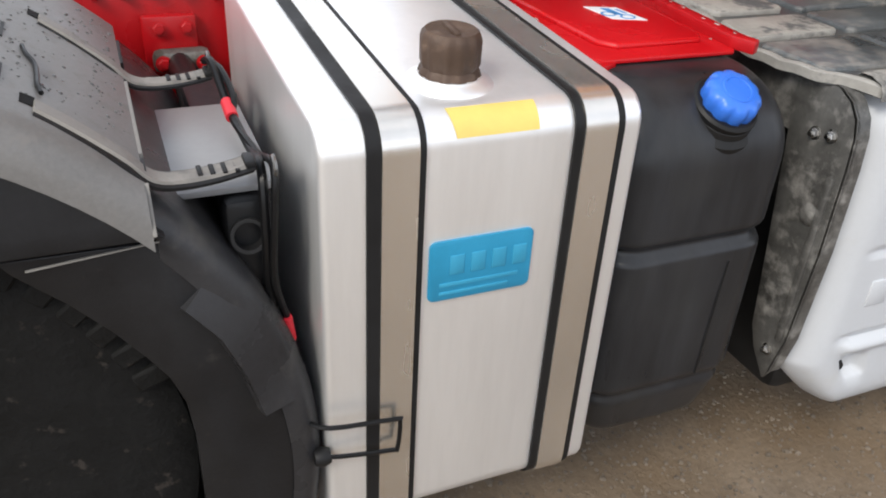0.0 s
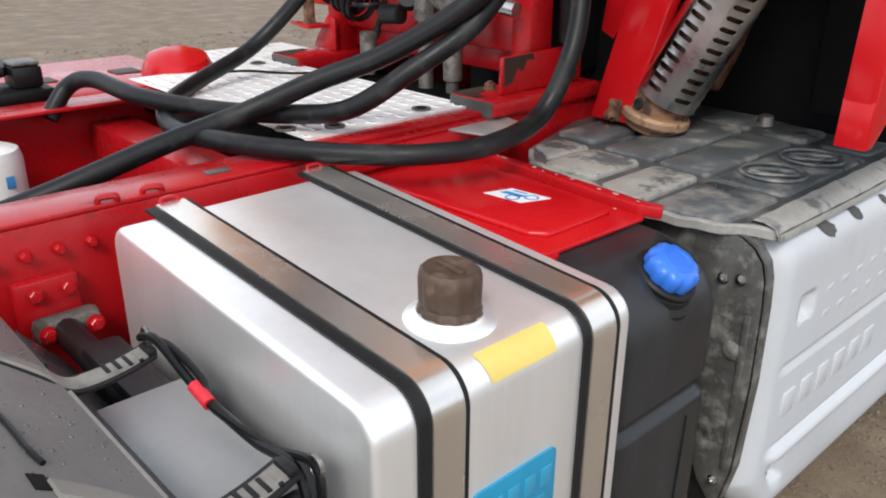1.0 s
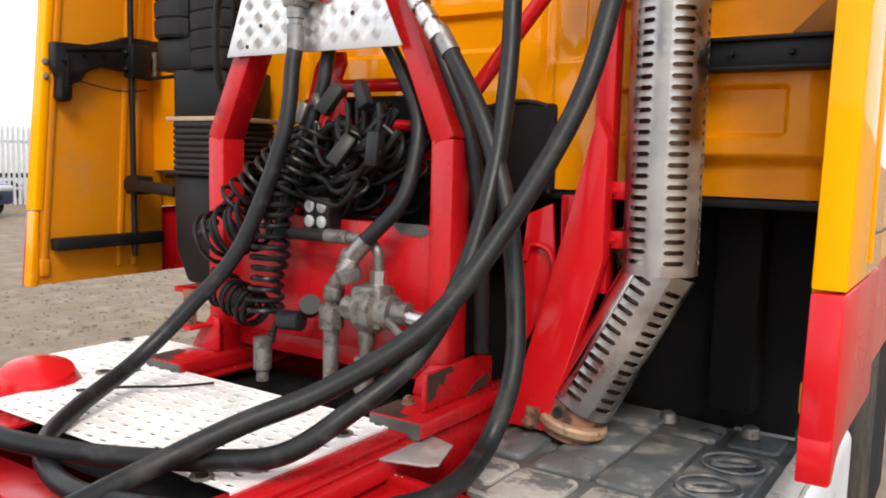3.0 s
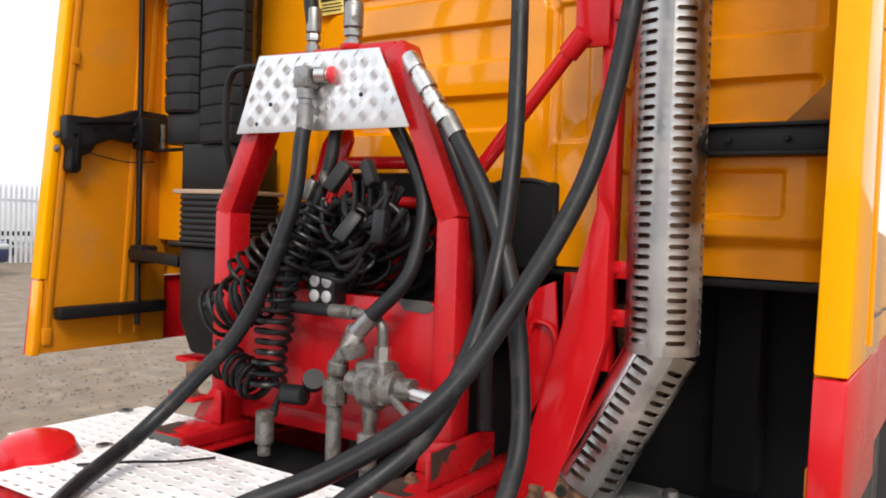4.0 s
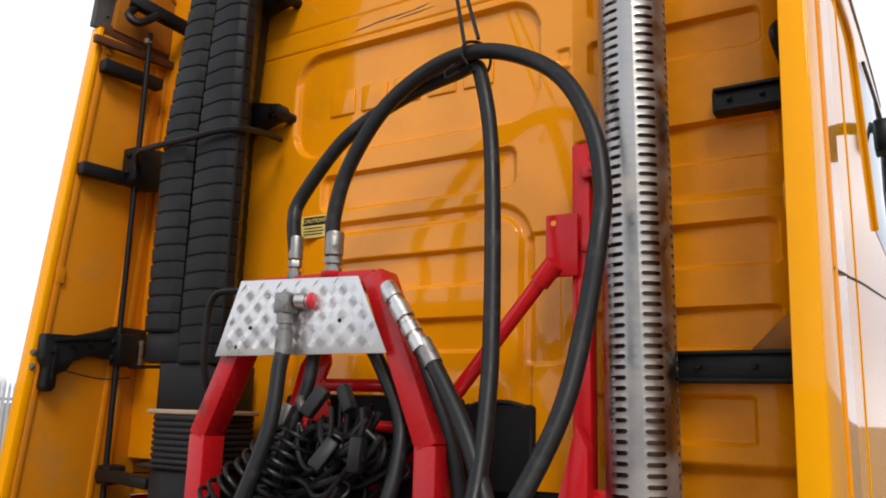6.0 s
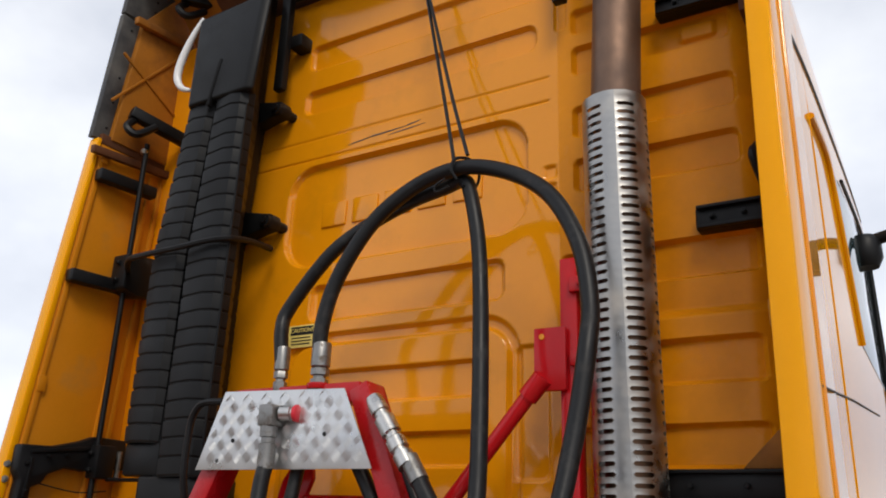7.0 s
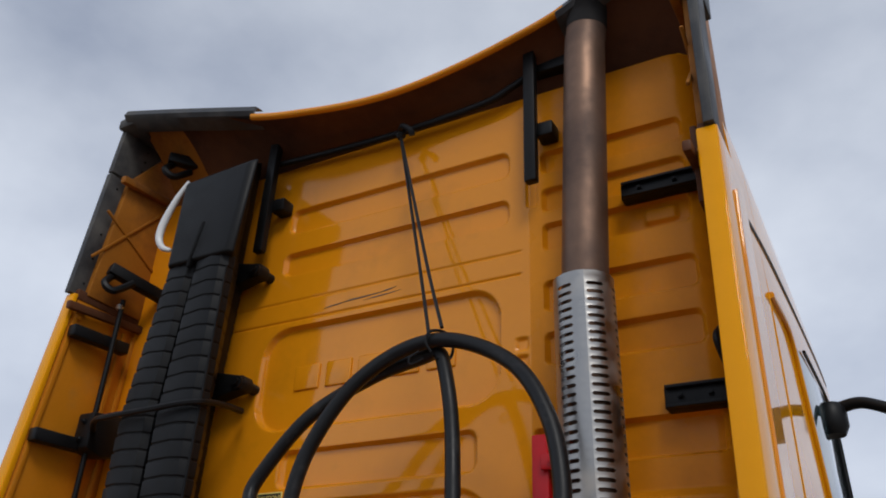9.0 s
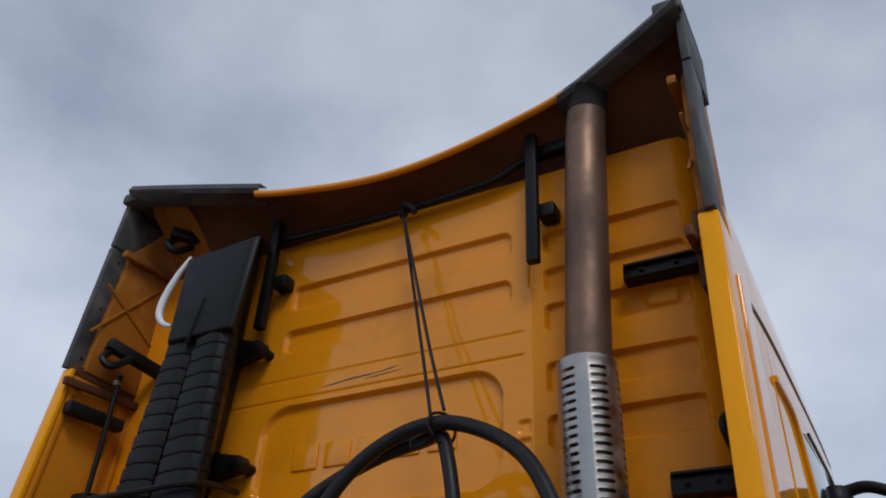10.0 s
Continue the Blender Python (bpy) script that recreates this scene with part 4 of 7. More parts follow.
TOP, ELBOW, FOOT = Vector((EX - 0.014, EY, 2.985)), Vector((EX - 0.002, EY, 1.425)), Vector((0.672, -0.150, 1.075))
part("heat_shield", shield_section(ELBOW, TOP, 0.090, 60), SHIELD, exhaust, "slotted stainless heat shield")
part("lower_shield", shield_section(FOOT, ELBOW + (ELBOW - FOOT).normalized() * 0.025, 0.082, 13, 0.30), SHIELD, exhaust, "slotted stainless heat shield, slanted")
ax = (ELBOW - FOOT).normalized()
su = Vector((math.cos(FACE0), math.sin(FACE0), 0))
su = (su - ax * su.dot(ax)).normalized()
sv = ax.cross(su)
flap = np.array([[FOOT + ax * hh + (su * math.cos(q) + sv * math.sin(q)) * 0.0845 for q in np.linspace(-2.2, -0.66, 12)] for hh in np.linspace(0.012, (ELBOW - FOOT).length - 0.005, 4)])
part("shield_flap", sheet(flap), SHINY, exhaust, "plain shiny overlap of the slanted shield")
part("inner_pipe", sweep(smooth_path([(0.645, -0.158, 1.03), FOOT, (0.80, -0.132, 1.34), ELBOW, (EX - 0.003, EY, 1.56), (EX - 0.013, EY, 2.95)], 6), 0.062, 18), PIPE, exhaust)
stack = smooth_path([(EX - 0.012, EY, 2.9), (EX + 0.010, EY, 3.4), (EX + 0.03, EY, 3.85), (EX + 0.040, EY, 3.95), (EX + 0.050, EY - 0.010, 4.02), (EX + 0.058, EY - 0.030, 4.065)], 6)
part("stack_pipe", sweep(stack, 0.0705, 24, None, False), PIPE, exhaust, "brown heat-tinted upper pipe")
mouth = stack[-1] - stack[-3]
part("sooty_mouth", lathe([(0.0708, -0.015), (0.0722, 0.004), (0.0665, 0.005), (0.064, -0.06)], stack[-1], mouth, 24), SOOT, exhaust, "soot-black pipe mouth")
part("soot_sleeve", sweep(stack[-12:], 0.0712, 24, None, False), SOOT, exhaust, "sooted top of the pipe")
part("foot_pipe", rod((0.640, -0.160, 0.99), (0.668, -0.152, 1.10), 0.070, 24), RUST, exhaust, "rusty foot of the pipe")
band = part("pipe_flange", lathe([(0.069, 0.0), (0.082, 0.001), (0.088, 0.008), (0.088, 0.022), (0.082, 0.029), (0.069, 0.030)], (0.650, -0.160, 1.008), (0.22, 0.03, 1), 28), RUST_L, exhaust, "rusty clamp band")
part("band_lug", box(0.548, 0.585, -0.20, -0.185, 1.005, 1.06, 0.004), RUST, band)
part("band_lug", box(0.548, 0.585, -0.225, -0.210, 1.005, 1.06, 0.004), RUST, band)
part("pipe_hole", lathe([(0.016, -0.004), (0.013, 0.003), (0.009, 0.003), (0.009, -0.002)], (0.640, -0.226, 1.062), (-0.1, -1, 0.1), 12), SOOT, exhaust)
part("foot_rod", rod((0.535, -0.20, 1.101), (0.60, -0.19, 1.09), 0.006, 8), ZINC, exhaust)
part("flange_clamp", rod((0.545, -0.185, 1.03), (0.60, -0.19, 1.02), 0.009, 8), ZINC, exhaust)
for y in (-0.22, -0.235):
    part("clamp_nut", bolt((0.56, y, 1.02 + (y + 0.22) * 3), (-0.3, -1, 0), 0.014, 0.016), RUST, exhaust)
for h in (1.45, 1.49, 1.53, 2.2, 2.9):
    part("shield_rivet", lathe([(0.005, 0), (0.003, 0.003)], (EX - 0.085, EY - 0.033, h), (-0.93, -0.36, 0), 8), ZINC, exhaust)
part("shield_seam", prism([(EX - 0.098, EY + 0.02), (EX - 0.080, EY + 0.02), (EX - 0.080, EY + 0.024), (EX - 0.098, EY + 0.024)], "z", 1.45, 2.96), SHIELD, exhaust)

# ---- red posts that carry the stack ----
post = thing("exhaust_support", "red painted steel post with brace carrying the exhaust", "support frame", (0.70, -0.12, 1.0))
part("upright", box(0.668, 0.718, -0.145, -0.095, 1.36, 2.54, 0.005), RED, post)
for z in (1.50, 1.62, 2.26, 2.46):
    part("tab", box(0.70, 0.775, -0.16, -0.148, z - 0.022, z + 0.022, 0.004), RED, post)
    part("tab_bolt", bolt((0.735, -0.16, z), (0, -1, 0), 0.010), RED, post)
part("bracket_plate", box(0.600, 0.692, -0.165, -0.150, 2.175, 2.345, 0.004), RED, post)
part("bracket_hole_plug", lathe([(0.008, 0), (0.008, 0.003)], (0.625, -0.165, 2.32), (0, -1, 0), 10), YELLOW, post)
part("brace_tube", rod((0.615, -0.17, 2.195), (0.15, -0.20, 1.63), 0.021, 12), RED, post)
part("brace_end", rod((0.63, -0.17, 2.21), (0.585, -0.17, 2.16), 0.028, 12), RED, post)
part("diagonal", prism([(0.705, 1.80), (0.735, 1.74), (0.735, 1.45), (0.60, 1.0), (0.485, 1.0), (0.63, 1.52)], "y", -0.215, -0.165, 0.006), RED, post, "broad red diagonal strut")
part("back_strut", box(0.555, 0.61, -0.08, -0.04, 1.05, 1.60, 0.006), RED, post)
part("side_plate", prism([(0.50, 1.55), (0.57, 1.58), (0.585, 1.42), (0.56, 1.30), (0.50, 1.20), (0.46, 1.22)], "y", -0.16, -0.15, 0.003), RED, post)
part("side_hoop", tube([(0.50, -0.165, 1.43), (0.52, -0.17, 1.47), (0.57, -0.17, 1.46), (0.585, -0.17, 1.40), (0.56, -0.17, 1.24)], 0.008, 8), RED, post)

# ---- headboard frame with hydraulic fittings ----
head_frame = thing("hydraulic_frame", "red welded arch frame carrying hydraulic and air couplings", "hydraulic frame", (-0.02, -0.35, 1.05))
W = 0.066
YA = -0.338


def leg(foot, knee, topp):
    bm = beam(foot, knee, W, 0.085, 0.006, (0, 1, 0))
    return beam(knee, topp, W, 0.085, 0.006, (0, 1, 0), bm, 0.012)


part("arch_leg", leg((0.374, YA, 1.06), (0.374, YA, 1.735), (0.165, YA + 0.03, 2.175)), RED_OLD, head_frame)
part("arch_leg", leg((-0.445, YA, 1.06), (-0.445, YA, 1.735), (-0.265, YA + 0.03, 2.175)), RED_OLD, head_frame)
part("arch_top", box(-0.285, 0.165, YA - 0.01, YA + 0.07, 2.145, 2.20, 0.006), RED_OLD, head_frame)
part("cross_panel", box(-0.412, 0.341, YA - 0.012, YA + 0.012, 1.165, 1.515, 0.004), RED_OLD, head_frame, "red cross panel with worn edge")
part("panel_wear", prism([(0.20, 1.517), (0.31, 1.517), (0.325, 1.497), (0.30, 1.485), (0.235, 1.488)], "y", YA - 0.0145, YA - 0.011), CHIP, head_frame)
part("cross_tube", box(-0.412, 0.341, YA + 0.02, YA + 0.08, 1.10, 1.165, 0.005), RED_OLD, head_frame)
for sx in (0.385, -0.455):
    bb = part("base_beam", box(sx - 0.07, sx + 0.085, -0.575, -0.16, 1.047, 1.088, 0.008), RED_OLD, head_frame, "red base beam with bare worn patches")
    part("bare_patch", prism([(sx - 0.065, -0.572), (sx + 0.02, -0.57), (sx + 0.035, -0.545), (sx - 0.005, -0.54), (sx - 0.02, -0.50), (sx - 0.04, -0.455), (sx - 0.068, -0.46)], "z", 1.0875, 1.089), BARE, bb)
    part("bare_patch", box(sx - 0.066, sx + 0.080, -0.5765, -0.574, 1.047, 1.084), CHIP, bb)
    if sx < 0:
        continue
    g = prism([(-0.51, 1.09), (-0.20, 1.09), (-0.20, 1.17), (-0.27, 1.185), (-0.505, 1.18)], "x", sx + 0.035, sx + 0.047, 0.003)
    gs = part("gusset", g, RED_OLD, head_frame)
    part("bare_patch", prism([(-0.503, 1.178), (-0.40, 1.182), (-0.39, 1.165), (-0.42, 1.168), (-0.435, 1.14), (-0.455, 1.15), (-0.47, 1.118), (-0.50, 1.11)], "x", sx + 0.0465, sx + 0.0485), BARE, gs)
    part("bare_patch", prism([(-0.33, 1.09), (-0.22, 1.095), (-0.22, 1.13), (-0.29, 1.115)], "x", sx + 0.0465, sx + 0.0485), BARE, gs)
    part("gusset", prism([(sx - 0.07, 1.09), (sx + 0.035, 1.09), (sx + 0.035, 1.18), (sx - 0.02, 1.17), (sx - 0.06, 1.13)], "y", -0.40, -0.392, 0.003), RED_OLD, head_frame)
    part("foot_bolt", bolt((sx - 0.03, -0.47, 1.089), (0, 0, 1), 0.014, 0.014), RUST, head_frame)


part("gusset", prism([(-0.525, 1.09), (-0.40, 1.09), (-0.40, 1.19), (-0.44, 1.20), (-0.50, 1.13)], "y", -0.41, -0.40, 0.003), RED_OLD, head_frame)
part("stub_ledge", prism([(-0.592, -0.452), (-0.47, -0.49), (-0.43, -0.49), (-0.43, -0.40), (-0.50, -0.41)], "z", 1.162, 1.172, 0.002), RED_OLD, head_frame)
part("rusty_stub", lathe([(0.021, 0), (0.021, 0.012), (0.0185, 0.016), (0.0185, 0.030), (0.020, 0.033), (0.0185, 0.036), (0.0185, 0.092), (0.020, 0.095), (0.020, 0.104), (0.013, 0.105)], (-0.482, -0.45, 1.170), (0, 0, 1), 16), RUST, head_frame, "rusty upright pipe stub")


# tread plate across the arch top, with raised lozenge bars
tread = part("tread_plate", prism([(-0.298, 2.188), (0.146, 2.175), (0.252, 1.964), (-0.386, 1.964)], "y", -0.3875, -0.3835, 0.001), CHECKER, head_frame, "bright aluminium tread plate")


def tread_bars():
    bm = bmesh.new()
    step, q2 = 0.0355, math.sqrt(0.5)
    for i in range(-1, 20):
        for j in range(-1, 8):
            flip = 1 if (i + j) % 2 else -1
            cx, cz = -0.40 + step * i, 1.962 + step * j
            along, across = Vector((q2, 0, q2 * flip)), Vector((q2, 0, -q2 * flip))
            for s in (-2, -1, 0, 1, 2):
                mid = Vector((cx, -0.3878, cz)) + across * (0.0057 * s)
                fz = (mid.z - 1.964) / 0.218
                lo, hi = -0.386 + 0.088 * fz + 0.014, 0.252 - 0.106 * fz - 0.014
                if not (lo < mid.x < hi and 1.974 < mid.z < 2.170):
                    continue
                half = along * (0.0185 - 0.0012 * abs(s))
                n = across * 0.0021
                q = [bm.verts.new(p) for p in (mid - half, mid + n, mid + half, mid - n)]
                t = bm.verts.new(mid + Vector((0, -0.0028, 0)))
                for k in range(4):
                    bm.faces.new((q[k], q[(k + 1) % 4], t))
    return bm


part("tread_pattern", tread_bars(), CHECKER, tread, smooth=False)
for x, z in ((-0.246, 2.045), (0.09, 2.055), (-0.30, 1.99)):
    part("plate_bolt", lathe([(0.007, 0), (0.006, 0.003)], (x, -0.387, z), (0, -1, 0), 8), MATBLK, tread)
# couplings on top and front of the plate
part("coupling_ring", lathe([(0.032, -0.004), (0.034, 0.0), (0.034, 0.012), (0.028, 0.014)], (0.012, -0.335, 2.19), (0, 0, 1), 18), RED, head_frame)
elb = part("elbow_coupling", box(-0.105, -0.052, -0.445, -0.395, 2.075, 2.135, 0.006), STEEL_D, head_frame, "grey steel elbow coupling")
part("elbow_collar", lathe([(0.022, 0), (0.022, 0.03), (0.017, 0.032), (0.017, 0.05)], (-0.050, -0.412, 2.112), (1, 0.35, 0), 14), ZINC, elb)
part("elbow_seal", lathe([(0.021, 0), (0.024, 0.004), (0.024, 0.012), (0.019, 0.015)], (-0.014, -0.398, 2.112), (1, 0.25, 0), 16), REDTAG, elb, "red seal ring")
part("elbow_nut", lathe([(0.024, 0), (0.024, -0.03), (0.019, -0.032), (0.019, -0.045), (0.023, -0.048), (0.023, -0.115)], (-0.080, -0.42, 2.078), (0, 0, 1), 14), STEEL_D, elb)
qc = part("quick_coupling", lathe([(0.020, -0.02), (0.024, 0.0), (0.024, 0.03), (0.019, 0.032), (0.019, 0.05), (0.026, 0.052), (0.026, 0.10), (0.020, 0.104), (0.020, 0.115), (0.025, 0.12), (0.025, 0.15), (0.019, 0.154), (0.019, 0.16), (0.026, 0.165), (0.026, 0.20)], (0.268, -0.405, 2.125), (0.60, -0.10, -0.78), 18), ZINC, head_frame, "polished quick-release coupling")
part("coupling_arm", rod((0.225, -0.36, 2.135), (0.275, -0.405, 2.12), 0.018, 12), RED, head_frame)

# pipework and valve in front of the cross panel
pw = part("pressure_pipe", sweep(smooth_path([(0.165, -0.47, 1.43), (0.128, -0.455, 1.39), (0.095, -0.45, 1.345), (0.085, -0.45, 1.29), (0.085, -0.45, 1.05)], 6), 0.021, 14), GREASY, head_frame, "greasy steel pipe")
part("pipe_union", lathe([(0.031, 0), (0.033, 0.004), (0.033, 0.06), (0.029, 0.064)], (0.085, -0.45, 1.235), (0, 0, 1), 8), GREASY, pw)
part("pipe_union", lathe([(0.026, 0), (0.028, 0.004), (0.028, 0.03), (0.024, 0.034)], (0.090, -0.45, 1.315), (0.15, 0, 1), 12), GREASY, pw)
part("pipe_sleeve", rod((0.17, -0.472, 1.44), (0.135, -0.457, 1.395), 0.027, 14), ZINC, pw)
valve = part("valve_block", lathe([(0.03, -0.07), (0.035, -0.06), (0.035, -0.03), (0.055, -0.02), (0.06, 0.0), (0.06, 0.03), (0.045, 0.04), (0.045, 0.075), (0.03, 0.08), (0.03, 0.12)], (0.205, -0.445, 1.30), (1, 0.1, 0), 16), GREASY, head_frame, "greasy cast valve block")
part("valve_body", box(0.165, 0.265, -0.475, -0.405, 1.255, 1.365, 0.014), GREASY, valve)
part("valve_cap", lathe([(0.028, 0), (0.033, 0.006), (0.033, 0.03), (0.02, 0.036)], (0.16, -0.46, 1.37), (-0.2, -0.3, 1), 12), GREASY, valve)
part("valve_outlet", lathe([(0.022, 0), (0.022, -0.05), (0.018, -0.055), (0.018, -0.10)], (0.205, -0.45, 1.26), (0, 0, 1), 12), GREASY, valve)
part("valve_lever", beam((0.29, -0.48, 1.29), (0.36, -0.50, 1.255), 0.012, 0.02, 0.004), GREASY, valve)
part("valve_side_pipe", rod((0.28, -0.44, 1.30), (0.40, -0.43, 1.285), 0.02, 12), ZINC, valve)
part("return_pipe", sweep(smooth_path([(0.223, -0.43, 1.34), (0.223, -0.43, 1.42), (0.215, -0.43, 1.455), (0.17, -0.425, 1.475), (0.05, -0.42, 1.475), (-0.13, -0.415, 1.472)], 6), 0.014, 12), GREASY, head_frame)
part("return_nut", lathe([(0.022, 0), (0.022, 0.035)], (0.223, -0.43, 1.365), (0, 0, 1), 6), ZINC, head_frame)
part("return_sleeve", rod((0.04, -0.42, 1.475), (0.12, -0.424, 1.476), 0.019, 14), GREASY, head_frame)
part("rubber_sleeve", rod((-0.14, -0.415, 1.472), (0.04, -0.42, 1.475), 0.017, 12), RUBBER, head_frame)
for x in (-0.16, 0.205):
    part("stub_pipe", lathe([(0.018, 0), (0.018, 0.03), (0.026, 0.034), (0.026, 0.12), (0.02, 0.125)], (x, -0.46, 1.055), (0, 0, 1), 14), GREASY, head_frame)
part("side_coupling", lathe([(0.022, 0), (0.028, 0.004), (0.028, 0.07), (0.022, 0.074)], (-0.10, -0.45, 1.235), (1, 0.1, 0.05), 14), PLASTIC, head_frame)
part("side_coupling", lathe([(0.024, 0), (0.030, 0.004), (0.030, 0.03)], (-0.02, -0.42, 1.27), (0.6, -0.6, 0.6), 14), PLASTIC, head_frame)
# bars behind the arch
part("rear_bar", rod((-0.10, -0.22, 1.888), (0.28, -0.22, 1.886), 0.019, 12), RED, head_frame)
part("rear_bar", rod((-0.30, -0.22, 1.45), (-0.08, -0.22, 1.90), 0.020, 12), RED, head_frame)
part("rear_bar", rod((0.0, -0.24, 1.78), (0.24, -0.24, 1.77), 0.016, 12), RED, head_frame)
part("rear_bar", rod((0.02, -0.25, 1.50), (0.20, -0.25, 1.66), 0.018, 12), RED, head_frame)
part("lifting_lug", prism([(-0.23, 1.78), (-0.215, 1.84), (-0.185, 1.945), (-0.155, 1.985), (-0.075, 1.985), (-0.07, 1.95), (-0.088, 1.91), (-0.092, 1.874), (-0.068, 1.84), (-0.05, 1.78)], "y", -0.232, -0.214, 0.004), RED, head_frame)
# Black box added behind the cables to stand for the darkness there.
part("junction_box", box(-0.28, 0.31, -0.19, -0.06, 1.44, 1.862, 0.02), DARK, head_frame, "black box added for the shade behind the cables")
part("inner_hoop", tube([(-0.455, -0.33, 1.82), (-0.462, -0.36, 1.95), (-0.463, -0.36, 2.09), (-0.445, -0.36, 2.145), (-0.41, -0.36, 2.165), (-0.33, -0.36, 2.165)], 0.011, 8), MATBLK, head_frame, "bent black steel handle")
lamp = thing("work_lamp", "small square black work lamp with four lenses", "work lamp", (-0.025, -0.386, 1.50))
part("lamp_body", box(-0.070, 0.028, -0.40, -0.33, 1.485, 1.575, 0.01), PLASTIC, lamp)
for dx in (-0.042, 0.002):
    for dz in (1.508, 1.549):
        part("lens", lathe([(0.017, 0), (0.017, 0.004), (0.012, 0.006)], (dx, -0.40, dz), (0, -1, 0), 12), LENS, lamp)


# ---- hydraulic hoses, each its own ----
def hose(name, label, pts, r, ends=()):
    ob = thing(name, label, "hydraulic hose", pts[0], "hydraulic hoses")
    part("hose", tube(pts, r, 16, 9), HOSE, ob)
    if "arch" in name or "hanging" in name:
        k = 0.024 if "arch" in name else 0.019
        prof = [(0.9, -0.025), (1.05, 0.0), (1.05, 0.015), (0.75, 0.018), (0.75, 0.024), (1.1, 0.027), (1.1, 0.045), (0.95, 0.048), (1.15, 0.052), (1.15, 0.115), (1.05, 0.12)]
        at = (pts[0][0], pts[0][1], 2.2)
        part("coupling_nut", lathe([(k * q, h) for q, h in prof[:8]], at, (0, 0, 1), 6), STEEL_D, ob, "grey steel coupling nut")
        part("crimp_sleeve", lathe([(k * q, h) for q, h in prof[7:]], at, (0, 0, 1), 18), STEEL_D, ob, "grey crimp sleeve")
    for i in ends:
        a, b = Vector(pts[i]), Vector(pts[i + (1 if i == 0 else -1)])
        d = (b - a).normalized()
        part("crimp_sleeve", rod(a, a + d * 0.07, r * 1.14, 16), STEEL_D, ob, "grey crimp sleeve")
    return ob


R = 0.0225
hose("arched_hose", "thick black rubber hose tied up in a high arch", [(0.012, -0.335, 2.27), (0.008, -0.34, 2.36), (0.044, -0.33, 2.51), (0.146, -0.31, 2.678), (0.279, -0.28, 2.785), (0.428, -0.27, 2.815), (0.581, -0.28, 2.764), (0.71, -0.30, 2.666), (0.80, -0.33, 2.511), (0.838, -0.36, 2.35), (0.844, -0.40, 2.225), (0.822, -0.44, 2.01), (0.79, -0.51, 1.80), (0.70, -0.62, 1.56), (0.607, -0.75, 1.365), (0.464, -0.88, 1.239), (0.345, -1.0, 1.172), (0.251, -1.13, 1.105), (0.215, -1.30, 1.06), (0.18, -1.5, 1.0), (0.10, -1.75, 0.92)], R)
hose("hanging_hose", "thick black rubber hose hanging from a cord down to the chassis", [(-0.135, -0.335, 2.27), (-0.15, -0.335, 2.37), (-0.14, -0.32, 2.445), (-0.023, -0.30, 2.597), (0.074, -0.27, 2.68), (0.215, -0.235, 2.755), (0.34, -0.225, 2.785), (0.41, -0.235, 2.79), (0.442, -0.25, 2.74), (0.483, -0.27, 2.577), (0.517, -0.31, 2.36), (0.553, -0.37, 2.057), (0.574, -0.42, 1.86), (0.59, -0.5, 1.64), (0.60, -0.62, 1.45), (0.581, -0.75, 1.30), (0.521, -0.88, 1.205), (0.43, -0.97, 1.125), (0.298, -1.03, 1.10), (0.10, -1.12, 1.09), (-0.10, -1.2, 1.10), (-0.30, -1.23, 1.115), (-0.37, -1.27, 1.09), (-0.36, -1.33, 1.02)], R * 0.96)
hose("looped_hose", "black rubber hose looped over the deck plate", [(-0.080, -0.42, 1.97), (-0.08, -0.43, 1.93), (-0.074, -0.47, 1.737), (-0.147, -0.55, 1.446), (-0.24, -0.65, 1.275), (-0.287, -0.78, 1.15), (-0.22, -0.98, 1.093), (-0.14, -1.10, 1.07), (-0.02, -1.175, 1.06), (0.14, -1.215, 1.062), (0.30, -1.205, 1.072), (0.43, -1.155, 1.073), (0.57, -1.06, 1.073), (0.668, -0.96, 1.075), (0.71, -0.83, 1.08), (0.69, -0.66, 1.109), (0.70, -0.58, 1.24), (0.675, -0.53, 1.39), (0.629, -0.5, 1.58), (0.54, -0.46, 1.767), (0.43, -0.43, 1.925), (0.385, -0.42, 1.985)], R * 0.95, (-1,))
hose("short_hose", "short black hose curving down to a steel pipe", [(0.10, -0.33, 2.06), (0.172, -0.31, 1.947), (0.262, -0.33, 1.80), (0.285, -0.37, 1.68), (0.275, -0.41, 1.575), (0.213, -0.455, 1.487), (0.16, -0.47, 1.425)], R * 0.92, (-1,))
hose("inner_hose", "black hose hanging behind the tread plate", [(-0.03, -0.32, 2.1), (-0.035, -0.34, 1.96), (-0.045, -0.36, 1.85), (-0.09, -0.39, 1.70), (-0.13, -0.40, 1.58), (-0.15, -0.41, 1.45)], R * 0.85)
hose("side_hose", "black hose dropping behind the arch frame", [(0.25, -0.30, 2.06), (0.31, -0.31, 1.95), (0.40, -0.31, 1.76), (0.44, -0.31, 1.60), (0.45, -0.30, 1.40), (0.45, -0.29, 1.2)], R * 0.9)

